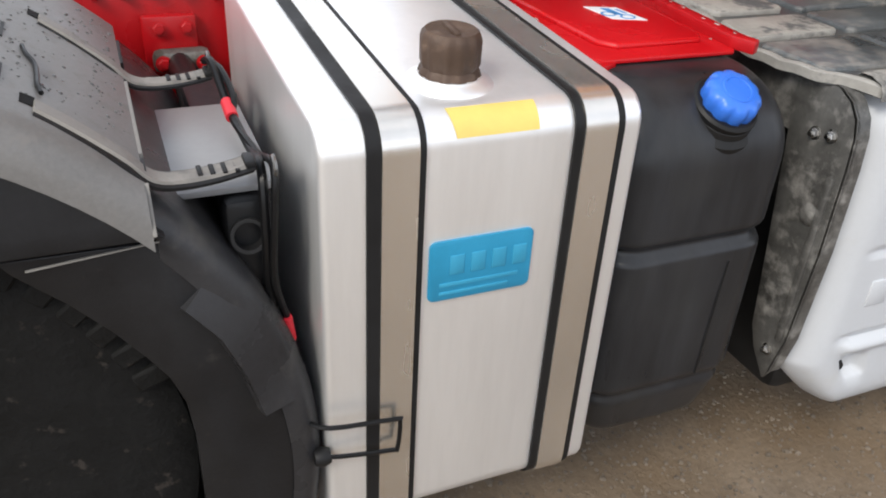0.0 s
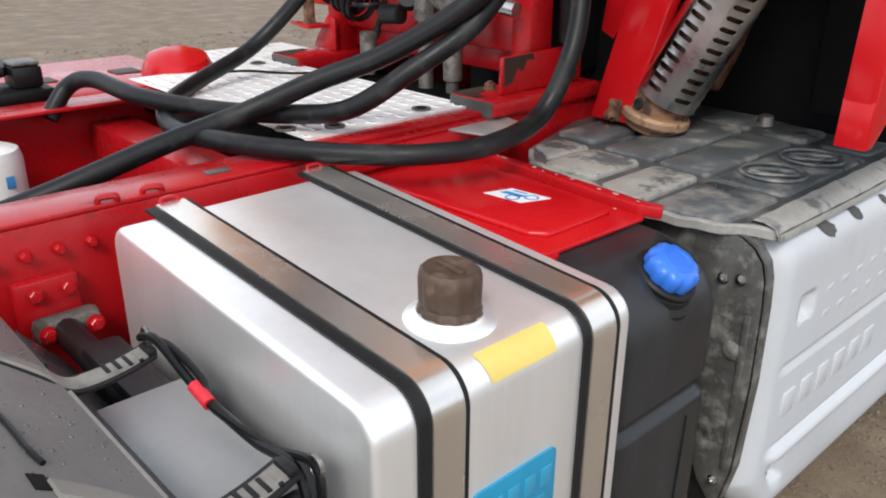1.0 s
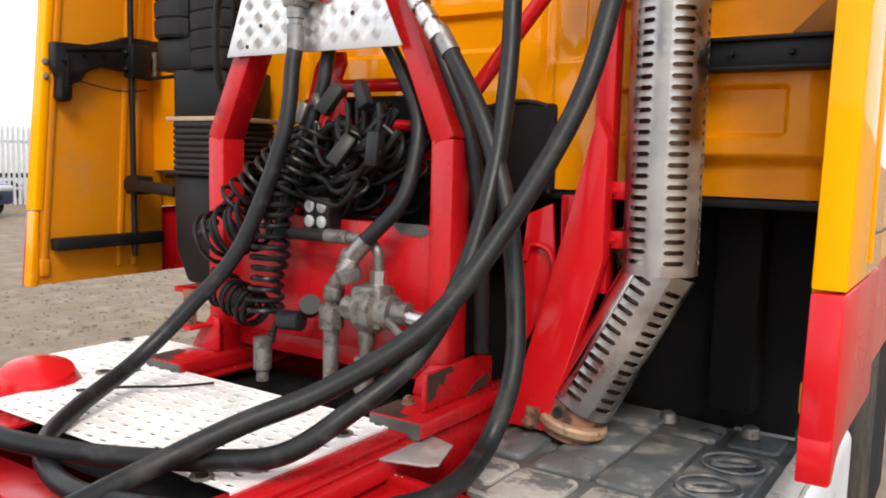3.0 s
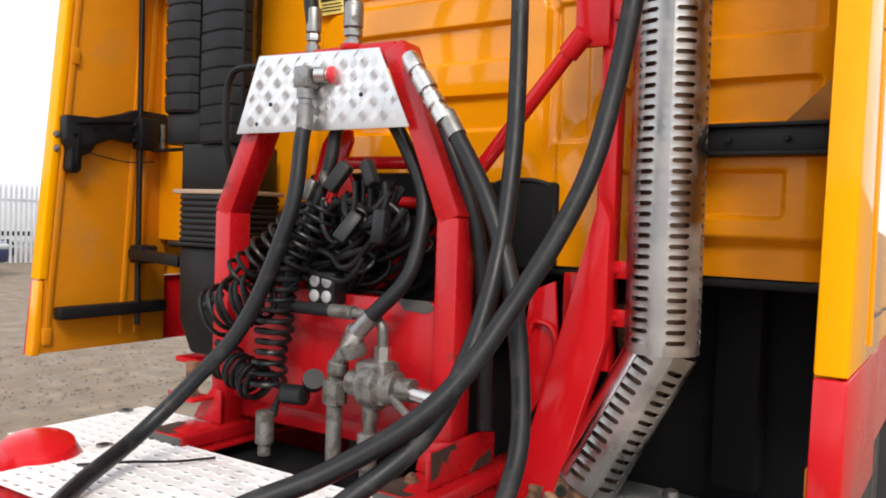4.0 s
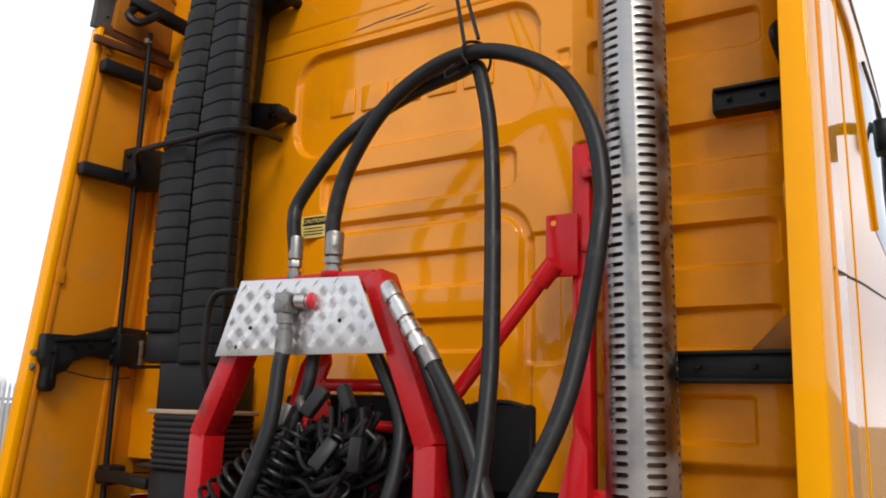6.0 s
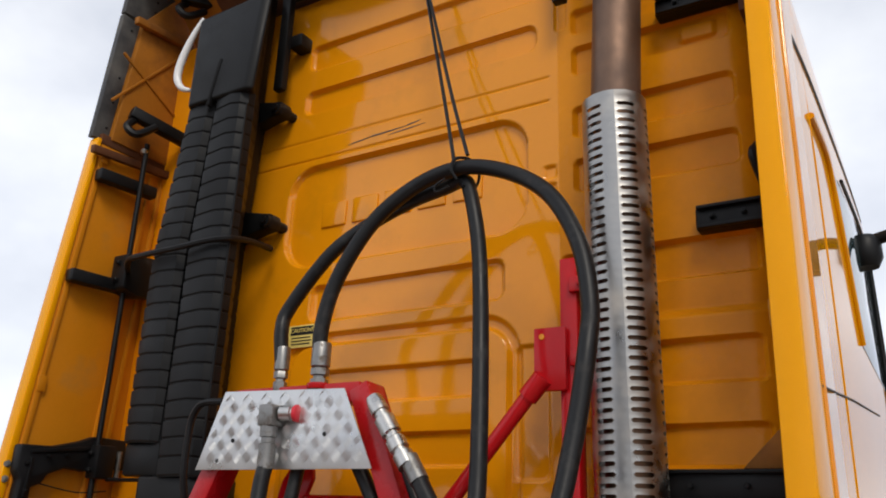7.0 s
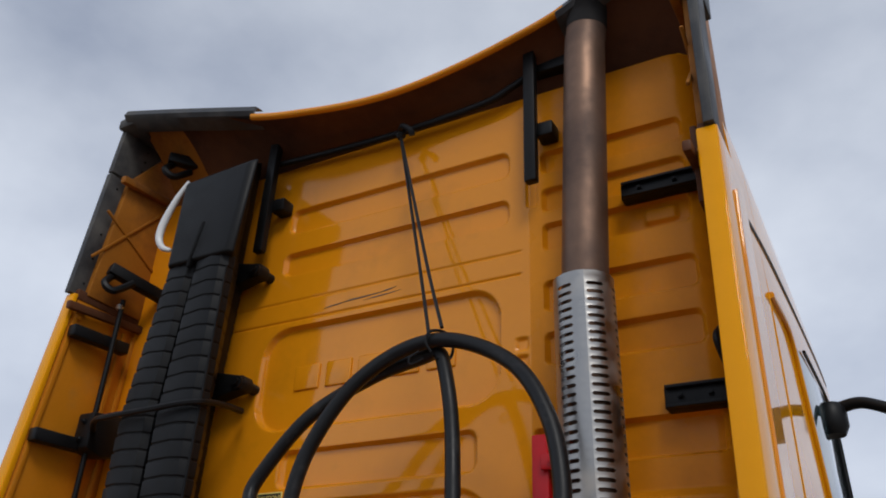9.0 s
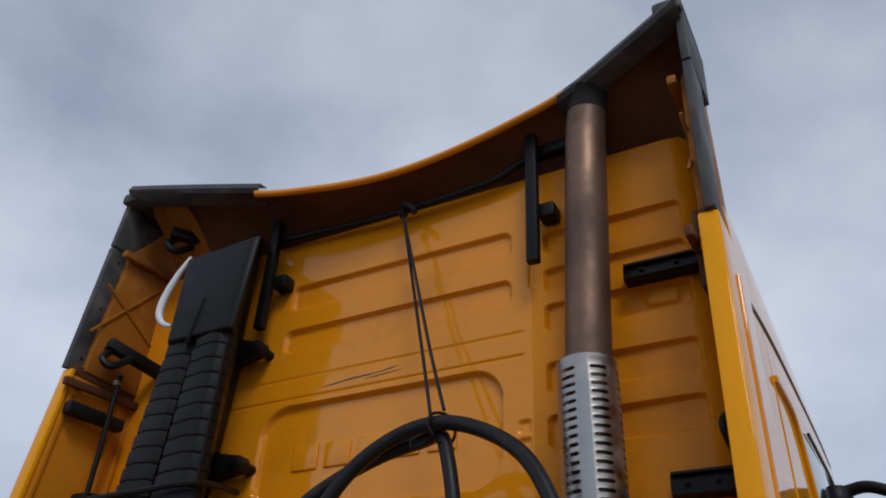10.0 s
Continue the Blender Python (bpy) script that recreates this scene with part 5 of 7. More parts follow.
cord = thing("tie_cord", "thin black cord holding up the hoses", "cord", (0.43, -0.25, 2.75))
part("cord_strand", tube([(0.113, -0.085, 3.79), (0.20, -0.12, 3.45), (0.31, -0.19, 3.08), (0.375, -0.235, 2.86)], 0.0062, 6), CABLE, cord)
part("cord_strand", tube([(0.113, -0.085, 3.79), (0.22, -0.13, 3.45), (0.34, -0.20, 3.1), (0.432, -0.255, 2.86)], 0.0062, 6), CABLE, cord)
part("cord_loop", tube([(0.415, -0.285, 2.775), (0.405, -0.298, 2.80), (0.415, -0.295, 2.835), (0.44, -0.25, 2.845), (0.455, -0.225, 2.81), (0.45, -0.235, 2.765), (0.425, -0.275, 2.757)], 0.005, 6), CABLE, cord)
part("cord_curl", tube([(0.40, -0.30, 2.75), (0.365, -0.31, 2.735), (0.36, -0.31, 2.755), (0.385, -0.30, 2.775)], 0.004, 6), CABLE, cord)
part("cord_knot", lathe([(0.012, 0), (0.02, 0.015), (0.012, 0.03)], (0.113, -0.085, 3.775), (0, 0, 1), 10), CABLE, cord)
part("cord_hook", tube([(0.10, -0.07, 3.835), (0.13, -0.10, 3.82), (0.165, -0.10, 3.79), (0.17, -0.09, 3.77)], 0.012, 8), MATBLK, cord)


# ---- coiled air lines and cable bundle ----
def coil(a, b, r, turns, wire, sag=0.0, grow=0.0, n=18):
    a, b = Vector(a), Vector(b)
    ax = (b - a).normalized()
    u = ax.orthogonal().normalized()
    v = ax.cross(u)
    pts = []
    for k in range(turns * n + 1):
        f = k / (turns * n)
        ang = 2 * math.pi * turns * f
        rr = r * (1 + grow * math.sin(f * 17))
        pts.append(a.lerp(b, f) + (u * math.cos(ang) + v * math.sin(ang)) * rr + Vector((0, 0, -sag * math.sin(math.pi * f))))
    return sweep(pts, wire, 7)


lines = (((-0.16, -0.46, 1.24), (-0.12, -0.44, 1.62), 0.045, 13, 0.0072), ((-0.12, -0.43, 1.58), (-0.04, -0.37, 1.75), 0.05, 7, 0.0065),
         ((-0.36, -0.47, 1.44), (-0.20, -0.44, 1.50), 0.068, 7, 0.0068), ((-0.33, -0.46, 1.30), (-0.17, -0.47, 1.25), 0.045, 8, 0.0068),
         ((-0.28, -0.45, 1.55), (-0.10, -0.41, 1.70), 0.05, 7, 0.0065))
for a, b, r, n, w in lines:
    c = thing("coiled_air_line", "black coiled plastic air line hung on the frame", "air line", a, "coiled air lines")
    part("coil", coil(a, b, r, n, w, 0.0, 0.12), CABLE, c)
    ax = (Vector(b) - Vector(a)).normalized()
    for end, sgn in ((Vector(a), -1), (Vector(b), 1)):
        off = ax.orthogonal().normalized() * r
        part("end_tail", rod(end + off, end + off * 0.7 + ax * (0.05 * sgn), w * 1.15, 8), CABLE, c)
        part("end_fitting", rod(end + off * 0.7 + ax * (0.045 * sgn), end + off * 0.65 + ax * (0.075 * sgn), w * 1.6, 10), RUBBER, c)
rnd = random.Random(11)
for k in range(64):
    y = rnd.uniform(-0.41, -0.24)
    kind = k % 4
    if kind == 0:
        # hangs from the upper bar and curls back up
        a = Vector((rnd.uniform(-0.16, 0.24), y, rnd.uniform(1.74, 1.84)))
        r, droop = rnd.uniform(0.03, 0.065), rnd.uniform(0.10, 0.22)
        side = rnd.choice((-1, 1))
        pts = [a, a + Vector((-0.2 * r * side, -0.01, -0.4 * droop)), a + Vector((0.1 * r * side, -0.015, -0.8 * droop)), a + Vector((r * side, -0.015, -droop)), a + Vector((2 * r * side, -0.005, -0.75 * droop)), a + Vector((2.2 * r * side, 0.0, -0.3 * droop))]
    elif kind == 1:
        # a loose round loop
        a = Vector((rnd.uniform(-0.14, 0.22), y, rnd.uniform(1.60, 1.76)))
        r, squash, start = rnd.uniform(0.035, 0.075), rnd.uniform(0.6, 1.0), rnd.uniform(0, 6.28)
        pts = [a + Vector((r * math.cos(start + q), 0.012 * math.sin(2 * q), r * squash * math.sin(start + q))) for q in np.linspace(0, rnd.uniform(3.6, 6.6), 8)]
    else:
        # runs across the bundle, sagging
        a = Vector((rnd.uniform(-0.26, -0.06), y, rnd.uniform(1.56, 1.78)))
        b = Vector((rnd.uniform(0.06, 0.30), y + rnd.uniform(-0.06, 0.06), rnd.uniform(1.58, 1.83)))
        sag, wave = rnd.uniform(0.02, 0.13), rnd.uniform(-0.035, 0.035)
        pts = [a.lerp(b, f) + Vector((0, rnd.uniform(-0.015, 0.015), -4 * sag * f * (1 - f) + wave * math.sin(9 * f))) for f in (0.0, 0.15, 0.3, 0.45, 0.6, 0.75, 0.9, 1.0)]
    pts = [Vector((min(max(p[0], -0.27), 0.31), min(max(p[1], -0.43), -0.19), min(max(p[2], 1.525), 1.86))) for p in pts]
    c = thing("loose_cable", "black electric cable tangled in the frame", "cable", pts[0], "tangled cables")
    part("cable", tube(pts, rnd.choice([0.0055, 0.007, 0.0085, 0.0105]), 8, 6), CABLE, c)
for p, s in (((0.10, -0.435, 1.70), 0.045), ((0.205, -0.43, 1.705), 0.045), ((0.03, -0.40, 1.835), 0.045), ((0.13, -0.39, 1.845), 0.04), ((-0.075, -0.40, 1.80), 0.030), ((-0.02, -0.40, 1.83), 0.022)):
    c = thing("cable_plug", "black trailer cable plug hanging in the bundle", "plug", p, "cable plugs")
    m = Matrix.Translation(p) @ Euler((rnd.uniform(-0.4, 0.4), rnd.uniform(-0.6, 0.6), rnd.uniform(-0.5, 0.5))).to_matrix().to_4x4()
    part("plug_body", box(-s * 0.45, s * 0.45, -s * 0.4, s * 0.4, -s, s, s * 0.2, 2, None, m), PLASTIC if s > 0.031 else GREASY, c)

# ---- chassis ----
chassis = thing("truck_chassis", "red painted lorry chassis with rails, cross members and drive wheel", "truck chassis", (0, -1.5, 0.75))
for sx in (1, -1):
    xo, xi = 0.452 * sx, 0.442 * sx
    rail = part("chassis_rail", box(*sorted((xo, xi)), -4.2, 0.25, 0.76, 1.036, 0.002), RED_OLD, chassis)
    part("rail_flange", box(*sorted((xo, 0.335 * sx)), -4.2, 0.25, 1.036, 1.046, 0.003), RED_OLD, rail)
    part("rail_flange", box(*sorted((xo, 0.335 * sx)), -4.2, 0.25, 0.752, 0.76, 0.002), RED_OLD, rail)
    for k in range(9):
        part("rail_bolt", bolt((xo, -1.541 - 0.053 * k, 0.989), (sx, 0, 0), 0.009, 0.016), RED_OLD, rail)
for y in (-0.35, -1.15, -2.3):
    part("cross_member", box(-0.44, 0.44, y - 0.06, y + 0.06, 0.80, 0.98, 0.01), RED_OLD, chassis)
# Black sheet added for the shade between the rails.
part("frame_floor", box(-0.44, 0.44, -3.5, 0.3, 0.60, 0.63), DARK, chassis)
part("rail_mark", box(0.40, 0.425, -1.30, -1.25, 1.046, 1.049, 0.001), GALV, chassis)
for y in (-1.50, -1.42, -1.12):
    part("flange_lug", tube([(0.44, y - 0.015, 1.046), (0.445, y - 0.012, 1.056), (0.452, y + 0.012, 1.056), (0.45, y + 0.015, 1.046)], 0.006, 6), RED_OLD, chassis)
# clamp bracket that carries the mudguard tube
br = part("mudguard_bracket", box(0.452, 0.476, -1.680, -1.578, 0.845, 0.950, 0.004), RED_OLD, chassis, "red bracket with bolted clamp")
part("clamp", box(0.476, 0.515, -1.668, -1.560, 0.848, 0.892, 0.014), GREASY, br)
for y, z, x in ((-1.649, 0.927, 0.476), (-1.597, 0.927, 0.476), (-1.650, 0.870, 0.515), (-1.575, 0.867, 0.515)):
    part("clamp_bolt", bolt((x, y, z), (1, 0, 0.1), 0.0115, 0.012), RED_OLD, br)
part("mudguard_tube", rod((0.50, -1.62, 0.865), (0.82, -1.62, 0.86), 0.024, 14), PLASTIC, br)

# parts between the rails
can = thing("filter_canister", "white enamelled filter canister between the chassis rails", "filter", (-0.30, -1.50, 0.76))
part("canister", lathe([(0.075, 0.0), (0.08, 0.02), (0.08, 0.20), (0.074, 0.222), (0.05, 0.232)], (-0.30, -1.505, 0.76), (0, 0, 1), 28), WHITE_P, can)
part("canister_print", box(-0.238, -0.222, -1.53, -1.47, 0.90, 0.93, 0.001), LABEL_B, can)
hub = thing("coupling_valves", "red oversprayed valve cluster on the cross member", "valve cluster", (-0.10, -1.35, 0.80))
rnd = random.Random(4)
for k in range(14):
    p = (-0.02 + rnd.uniform(-0.14, 0.14), -1.30 + rnd.uniform(-0.10, 0.10), 0.84 + rnd.uniform(-0.05, 0.09))
    d = (rnd.uniform(-1, 1), rnd.uniform(-1, 1), rnd.uniform(0.2, 1))
    part("fitting", lathe([(0.012, -0.04), (0.017, -0.02), (0.022, 0.0), (0.022, 0.02), (0.014, 0.024), (0.012, 0.05)], p, d, 8), RED_OLD, hub)
fifth = thing("chassis_fittings", "black latch fittings on the far chassis rail", "fitting", (-0.62, -1.30, 1.04))
part("fitting_base", box(-0.72, -0.55, -1.40, -1.24, 1.02, 1.06, 0.01), MATBLK, fifth)
part("fitting_arm", beam((-0.78, -1.30, 1.10), (-0.58, -1.38, 1.11), 0.05, 0.03, 0.01), MATBLK, fifth)
part("fitting_block", box(-0.66, -0.57, -1.34, -1.26, 1.06, 1.12, 0.012), PLASTIC, fifth)
part("fitting_cap", box(-0.655, -0.575, -1.335, -1.265, 1.12, 1.13, 0.004), GALV, fifth)
wing = thing("rear_wing_cover", "red painted cover beside the far rail", "cover", (-0.95, -1.0, 0.95))
part("cover_top", box(-1.15, -0.56, -1.6, -0.78, 0.98, 1.03, 0.02), RED_OLD, wing)
for k in range(3):
    part("cover_slot", box(-0.86, -0.78, -1.5 + 0.26 * k, -1.42 + 0.26 * k, 1.03, 1.034, 0.001), CHIP, wing)
part("tail_dome", lathe([(0.11, 0), (0.11, 0.03), (0.09, 0.07), (0.04, 0.09)], (-0.60, -0.86, 1.03), (0.2, -0.1, 1), 20), RED, wing)


# ---- deck plate ----
def build_deck(x0, x1, y0, y1, z, base, nx, ny):
    d = thing("deck_plate", "bright perforated aluminium deck plate over the chassis", "deck plate", base, "deck plates")
    dx, dy = (x1 - x0) / nx, (y1 - y0) / ny
    cells, slots = [], []
    for j in range(ny):
        v0, v1 = y0 + j * dy, y0 + (j + 1) * dy
        shift = 0.5 * dx * (j % 2)
        if shift:
            cells += [(x0, x0 + shift, v0, v1, False), (x1 - shift, x1, v0, v1, False)]
        for i in range(nx - (j % 2)):
            u0 = x0 + shift + i * dx
            cells.append((u0, u0 + dx, v0, v1, True))
            slots.append(Vector((u0 + dx / 2, (v0 + v1) / 2, z)))
    part("plate", perforated(cells, lambda u, v, q: Vector((u, v, z - q)), (0.0135, 0.0060), 0.003), DECK, d)
    part("plate_edge", box(x1, x1 + 0.004, y0, y1, z - 0.03, z + 0.0005), DECK, d)
    part("plate_edge", box(x0, x1, y1, y1 + 0.004, z - 0.03, z + 0.0005), DECK, d)
    bm = bmesh.new()
    for c in slots:
        rings = [[bm.verts.new(c + Vector((a * math.cos(q), b * math.sin(q), h))) for q in np.linspace(0, 2 * math.pi, 13)[:-1]] for a, b, h in ((0.0205, 0.0125, -0.001), (0.0175, 0.0095, 0.0016), (0.0145, 0.0068, 0.0010))]
        for p, q in zip(rings, rings[1:]):
            for k in range(12):
                bm.faces.new((p[k], p[(k + 1) % 12], q[(k + 1) % 12], q[k]))
    st = part("tread_relief", bm, DECK, d)
    st["kind"] = "stuff"
    for fx, fy in ((0.952, 0.225), (0.95, 0.75), (0.895, 0.03), (0.03, 0.83)):
        c = (x0 + fx * (x1 - x0), y0 + fy * (y1 - y0), z + 0.001)
        part("fixing_hole", lathe([(0.024, 0), (0.024, 0.004), (0.015, 0.004), (0.014, 0.001)], c, (0, 0, 1), 16), GALV, d)
        part("fixing_bolt", lathe([(0.012, 0.0), (0.012, 0.006)], c, (0, 0, 1), 6), MATBLK, d)
    return d


build_deck(-0.525, 0.372, -1.050, -0.558, 1.062, (0, -0.8, 1.05), 18, 11)
build_deck(-0.868, -0.535, -0.80, -0.33, 1.058, (-0.65, -0.6, 1.05), 7, 11)
support = thing("deck_support", "red deck edge strip over a black sheet added for shade", "support", (0, -0.4, 1.0))
# Black sheet added below the deck so that its slots look dark.
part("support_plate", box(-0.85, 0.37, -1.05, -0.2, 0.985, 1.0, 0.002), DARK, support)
part("support_frame", box(0.375, 0.43, -1.06, 0.1, 1.046, 1.058, 0.002), RED_OLD, support)
twig = thing("loose_wire", "thin dark wire lying on the deck plate", "wire", (-0.3, -0.7, 1.066))
part("wire", tube([(-0.42, -0.86, 1.068), (-0.30, -0.80, 1.085), (-0.24, -0.70, 1.075), (-0.20, -0.60, 1.07)], 0.004, 6), CABLE, twig)

# ---- fuel tank ----
tank = thing("fuel_tank", "brushed aluminium fuel tank with two steel straps", "fuel tank", (0.86, -1.295, 0.285))
TX0, TX1, TY0, TY1, TZ0, TZ1, TR = 0.525, 1.215, -1.530, -1.052, 0.285, 1.006, 0.046
bm = box(TX0, TX1, TY0, TY1, TZ0, TZ1)
bmesh.ops.bevel(bm, geom=[e for e in bm.edges if abs((e.verts[0].co - e.verts[1].co).normalized().y) > 0.9], offset=TR, segments=7, profile=0.5, affect="EDGES")
ends = [e for e in bm.edges if e.is_manifold and abs(e.link_faces[0].normal.y) + abs(e.link_faces[1].normal.y) > 0.9]
bmesh.ops.bevel(bm, geom=ends, offset=0.012, segments=4, profile=0.5, affect="EDGES")
part("tank_shell", bm, ALU, tank, angle=50)


def strap_band(y0, y1, off, thick, name, material, x_in=0.522):
    """A band over the top, round the outer edge and down the face of the tank."""
    r = TR + off
    pts = [(x_in, TZ1 + off)]
    cx, cz = TX1 - TR, TZ1 - TR
    pts += [(cx + r * math.sin(a), cz + r * math.cos(a)) for a in np.linspace(0, math.pi / 2, 10)]
    cz2 = TZ0 + TR
    pts += [(cx + r * math.cos(a), cz2 - r * math.sin(a)) for a in np.linspace(0, math.pi / 2, 10)]
    pts.append((0.6, TZ0 - off))
    bm = bmesh.new()
    n = len(pts)
    rr = TR + off - thick
    q = [(x_in, TZ1 + off - thick)] + [(cx + rr * math.sin(a), cz + rr * math.cos(a)) for a in np.linspace(0, math.pi / 2, 10)]
    q += [(cx + rr * math.cos(a), cz2 - rr * math.sin(a)) for a in np.linspace(0, math.pi / 2, 10)] + [(0.6, TZ0 - off + thick)]
    A = [[bm.verts.new((x, y, z)) for x, z in pts] for y in (y0, y1)]
    B = [[bm.verts.new((x, y, z)) for x, z in q] for y in (y0, y1)]
    for i in range(n - 1):
        bm.faces.new((A[0][i], A[0][i + 1], A[1][i + 1], A[1][i]))
        bm.faces.new((A[0][i], A[0][i + 1], B[0][i + 1], B[0][i]))
        bm.faces.new((A[1][i], A[1][i + 1], B[1][i + 1], B[1][i]))
    return part(name, bm, material, tank)


for y0, y1, r0, r1 in ((-1.448, -1.397, 0.020, 0.010), (-1.152, -1.100, 0.015, 0.013)):
    strap_band(y0 - r0, y1 + r1, 0.0045, 0.004, "strap_rubber", RUBBER)
    strap_band(y0, y1, 0.0075, 0.003, "strap", STEEL)
    part("strap_hook", tube([(0.525, (y0 + y1) / 2 - 0.015, 1.008), (0.518, (y0 + y1) / 2 - 0.013, 1.018), (0.518, (y0 + y1) / 2 + 0.013, 1.018), (0.525, (y0 + y1) / 2 + 0.015, 1.008)], 0.004, 6), RED_OLD, tank)
CX, CY = 1.102, -1.311
part("filler_collar", lathe([(0.064, 0.0), (0.060, 0.006), (0.050, 0.010), (0.046, 0.014)], (CX, CY, TZ1 - 0.0005), (0, 0, 1), 32), ALU, tank)
cap = part("filler_cap", lathe([(0.043, 0.010), (0.045, 0.014), (0.043, 0.020), (0.0405, 0.024), (0.043, 0.030), (0.0435, 0.062), (0.041, 0.070), (0.036, 0.074), (0.014, 0.072)], (CX, CY, TZ1), (0, 0, 1), 48, None, 12, 0.003), CAPBR, tank, "dull brown filler cap")
part("cap_grip", box(CX - 0.024, CX + 0.024, CY - 0.005, CY + 0.005, TZ1 + 0.070, TZ1 + 0.078, 0.003), CAPBR, cap)
bm = bmesh.new()
cx, cz, rr = TX1 - TR, TZ1 - TR, TR + 0.0012
A = [[bm.verts.new((cx + rr * math.sin(a), y + 0.012 * (a - 0.6) * k, cz + rr * math.cos(a))) for a in np.linspace(radians(19), radians(74), 10)] for k, y in ((0.7, -1.349), (-0.1, -1.221))]
for i in range(9):
    bm.faces.new((A[0][i], A[0][i + 1], A[1][i + 1], A[1][i]))
part("yellow_tape", bm, TAPE, tank, "strip of yellow tape over the edge")
badge = part("maker_badge", prism([(-1.2955 + sy * 0.0715 + 0.010 * math.cos(q), 0.772 + sz * 0.040 + 0.010 * math.sin(q)) for sy, sz, q0 in ((1, 1, 0), (-1, 1, 90), (-1, -1, 180), (1, -1, 270)) for q in np.radians([q0, q0 + 30, q0 + 60, q0 + 90])], "x", TX1 + 0.0005, TX1 + 0.004, 0.001), LOGO, tank, "blue rectangular badge with raised marks")
for k in range(4):
    y = -1.345 + 0.033 * k
    part("badge_mark", prism([(y, 0.765), (y + 0.022, 0.765), (y + 0.022, 0.797), (y, 0.797)], "x", TX1 + 0.003, TX1 + 0.0055, 0.001), LOGO_D, badge)
part("badge_mark", prism([(-1.36, 0.745), (-1.235, 0.745), (-1.235, 0.752), (-1.36, 0.752)], "x", TX1 + 0.003, TX1 + 0.0052, 0.0008), LOGO_D, badge)
part("badge_mark", prism([(-1.36, 0.731), (-1.25, 0.731), (-1.25, 0.737), (-1.36, 0.737)], "x", TX1 + 0.003, TX1 + 0.0052, 0.0008), LOGO_D, badge)
part("tank_bracket", box(0.452, 0.527, -1.45, -1.12, 0.40, 0.75, 0.002), RED_OLD, tank)
part("tank_bracket", box(0.475, 1.1, -1.44, -1.40, 0.24, 0.285, 0.006), MATBLK, tank)
part("tank_bracket", box(0.475, 1.1, -1.145, -1.10, 0.24, 0.285, 0.006), MATBLK, tank)
# the top falls a little towards the outer face
for ob in tank.children_recursive:
    for v in ob.data.vertices:
        v.co.z += 0.055 * max(0.0, 1.16 - v.co.x - ORIGIN[tank].x)
rodh = thing("wire_handle", "thin black bent wire handle beside the tank", "handle", (1.23, -1.54, 0.5))
part("wire", sweep(smooth_path([(1.205, -1.56, 0.54), (1.235, -1.53, 0.542), (1.238, -1.43, 0.532), (1.238, -1.421, 0.525), (1.238, -1.424, 0.472), (1.236, -1.435, 0.467), (1.225, -1.535, 0.475), (1.20, -1.555, 0.48)], 4), 0.0038, 8), CABLE, rodh)
part("wire_knob", lathe([(0.012, -0.012), (0.016, 0.0), (0.012, 0.012)], (1.222, -1.54, 0.475), (0, 1, 0), 12), RUBBER, rodh)

# ---- urea tank ----
urea = thing("urea_tank", "black moulded plastic tank with a blue cap", "tank", (0.85, -0.84, 0.27))


def urea_body():
    """Stacked rounded outlines: soft shoulders, a pressed waist line and a lower line, drawn in at the foot."""
    levels = []
    for z in np.concatenate([np.linspace(0.268, 0.30, 5), np.linspace(0.31, 0.84, 107), 0.845 + 0.127 * np.sin(np.linspace(0.05, math.pi / 2, 12))]):
        out, dy = 1.178, 0.0
        if z < 0.30:
            k = 1 - math.sqrt(max(0.0, 1 - ((0.30 - z) / 0.034) ** 2))
            out, dy = out - 0.04 * k, 0.04 * k
        if z < 0.69:
            out, dy = out + 0.005 - 0.03 * max(0.0, (0.40 - z) / 0.13), dy + 0.004 + 0.03 * max(0.0, (0.40 - z) / 0.13)
        for zg, dip in ((0.703, 0.012), (0.393, 0.008)):
            g = dip * math.exp(-((z - zg) / 0.012) ** 2)
            out, dy = out - g, dy + g
        if z > 0.845:
            k = 1 - math.sqrt(max(0.0, 1 - ((z - 0.845) / 0.128) ** 2))
            out, dy = out - 0.125 * k, dy + 0.055 * k
        levels.append((z, 0.50, out, -1.035 + dy, -0.695 - dy))
    bm = bmesh.new()
    rows = []
    for z, x0, x1, y0, y1 in levels:
        r, ring = 0.055, []
        for cx, cy, q0 in ((x1 - r, y0 + r, -90), (x1 - r, y1 - r, 0), (x0 + r, y1 - r, 90), (x0 + r, y0 + r, 180)):
            ring += [bm.verts.new((cx + r * math.cos(q), cy + r * math.sin(q), z)) for q in np.radians(np.linspace(q0, q0 + 90, 8))]
        rows.append(ring)
    n = len(rows[0])
    for p, q in zip(rows, rows[1:]):
        for k in range(n):
            bm.faces.new((p[k], p[(k + 1) % n], q[(k + 1) % n], q[k]))
    bm.faces.new(rows[0][::-1])
    bm.faces.new(rows[-1])
    return bm


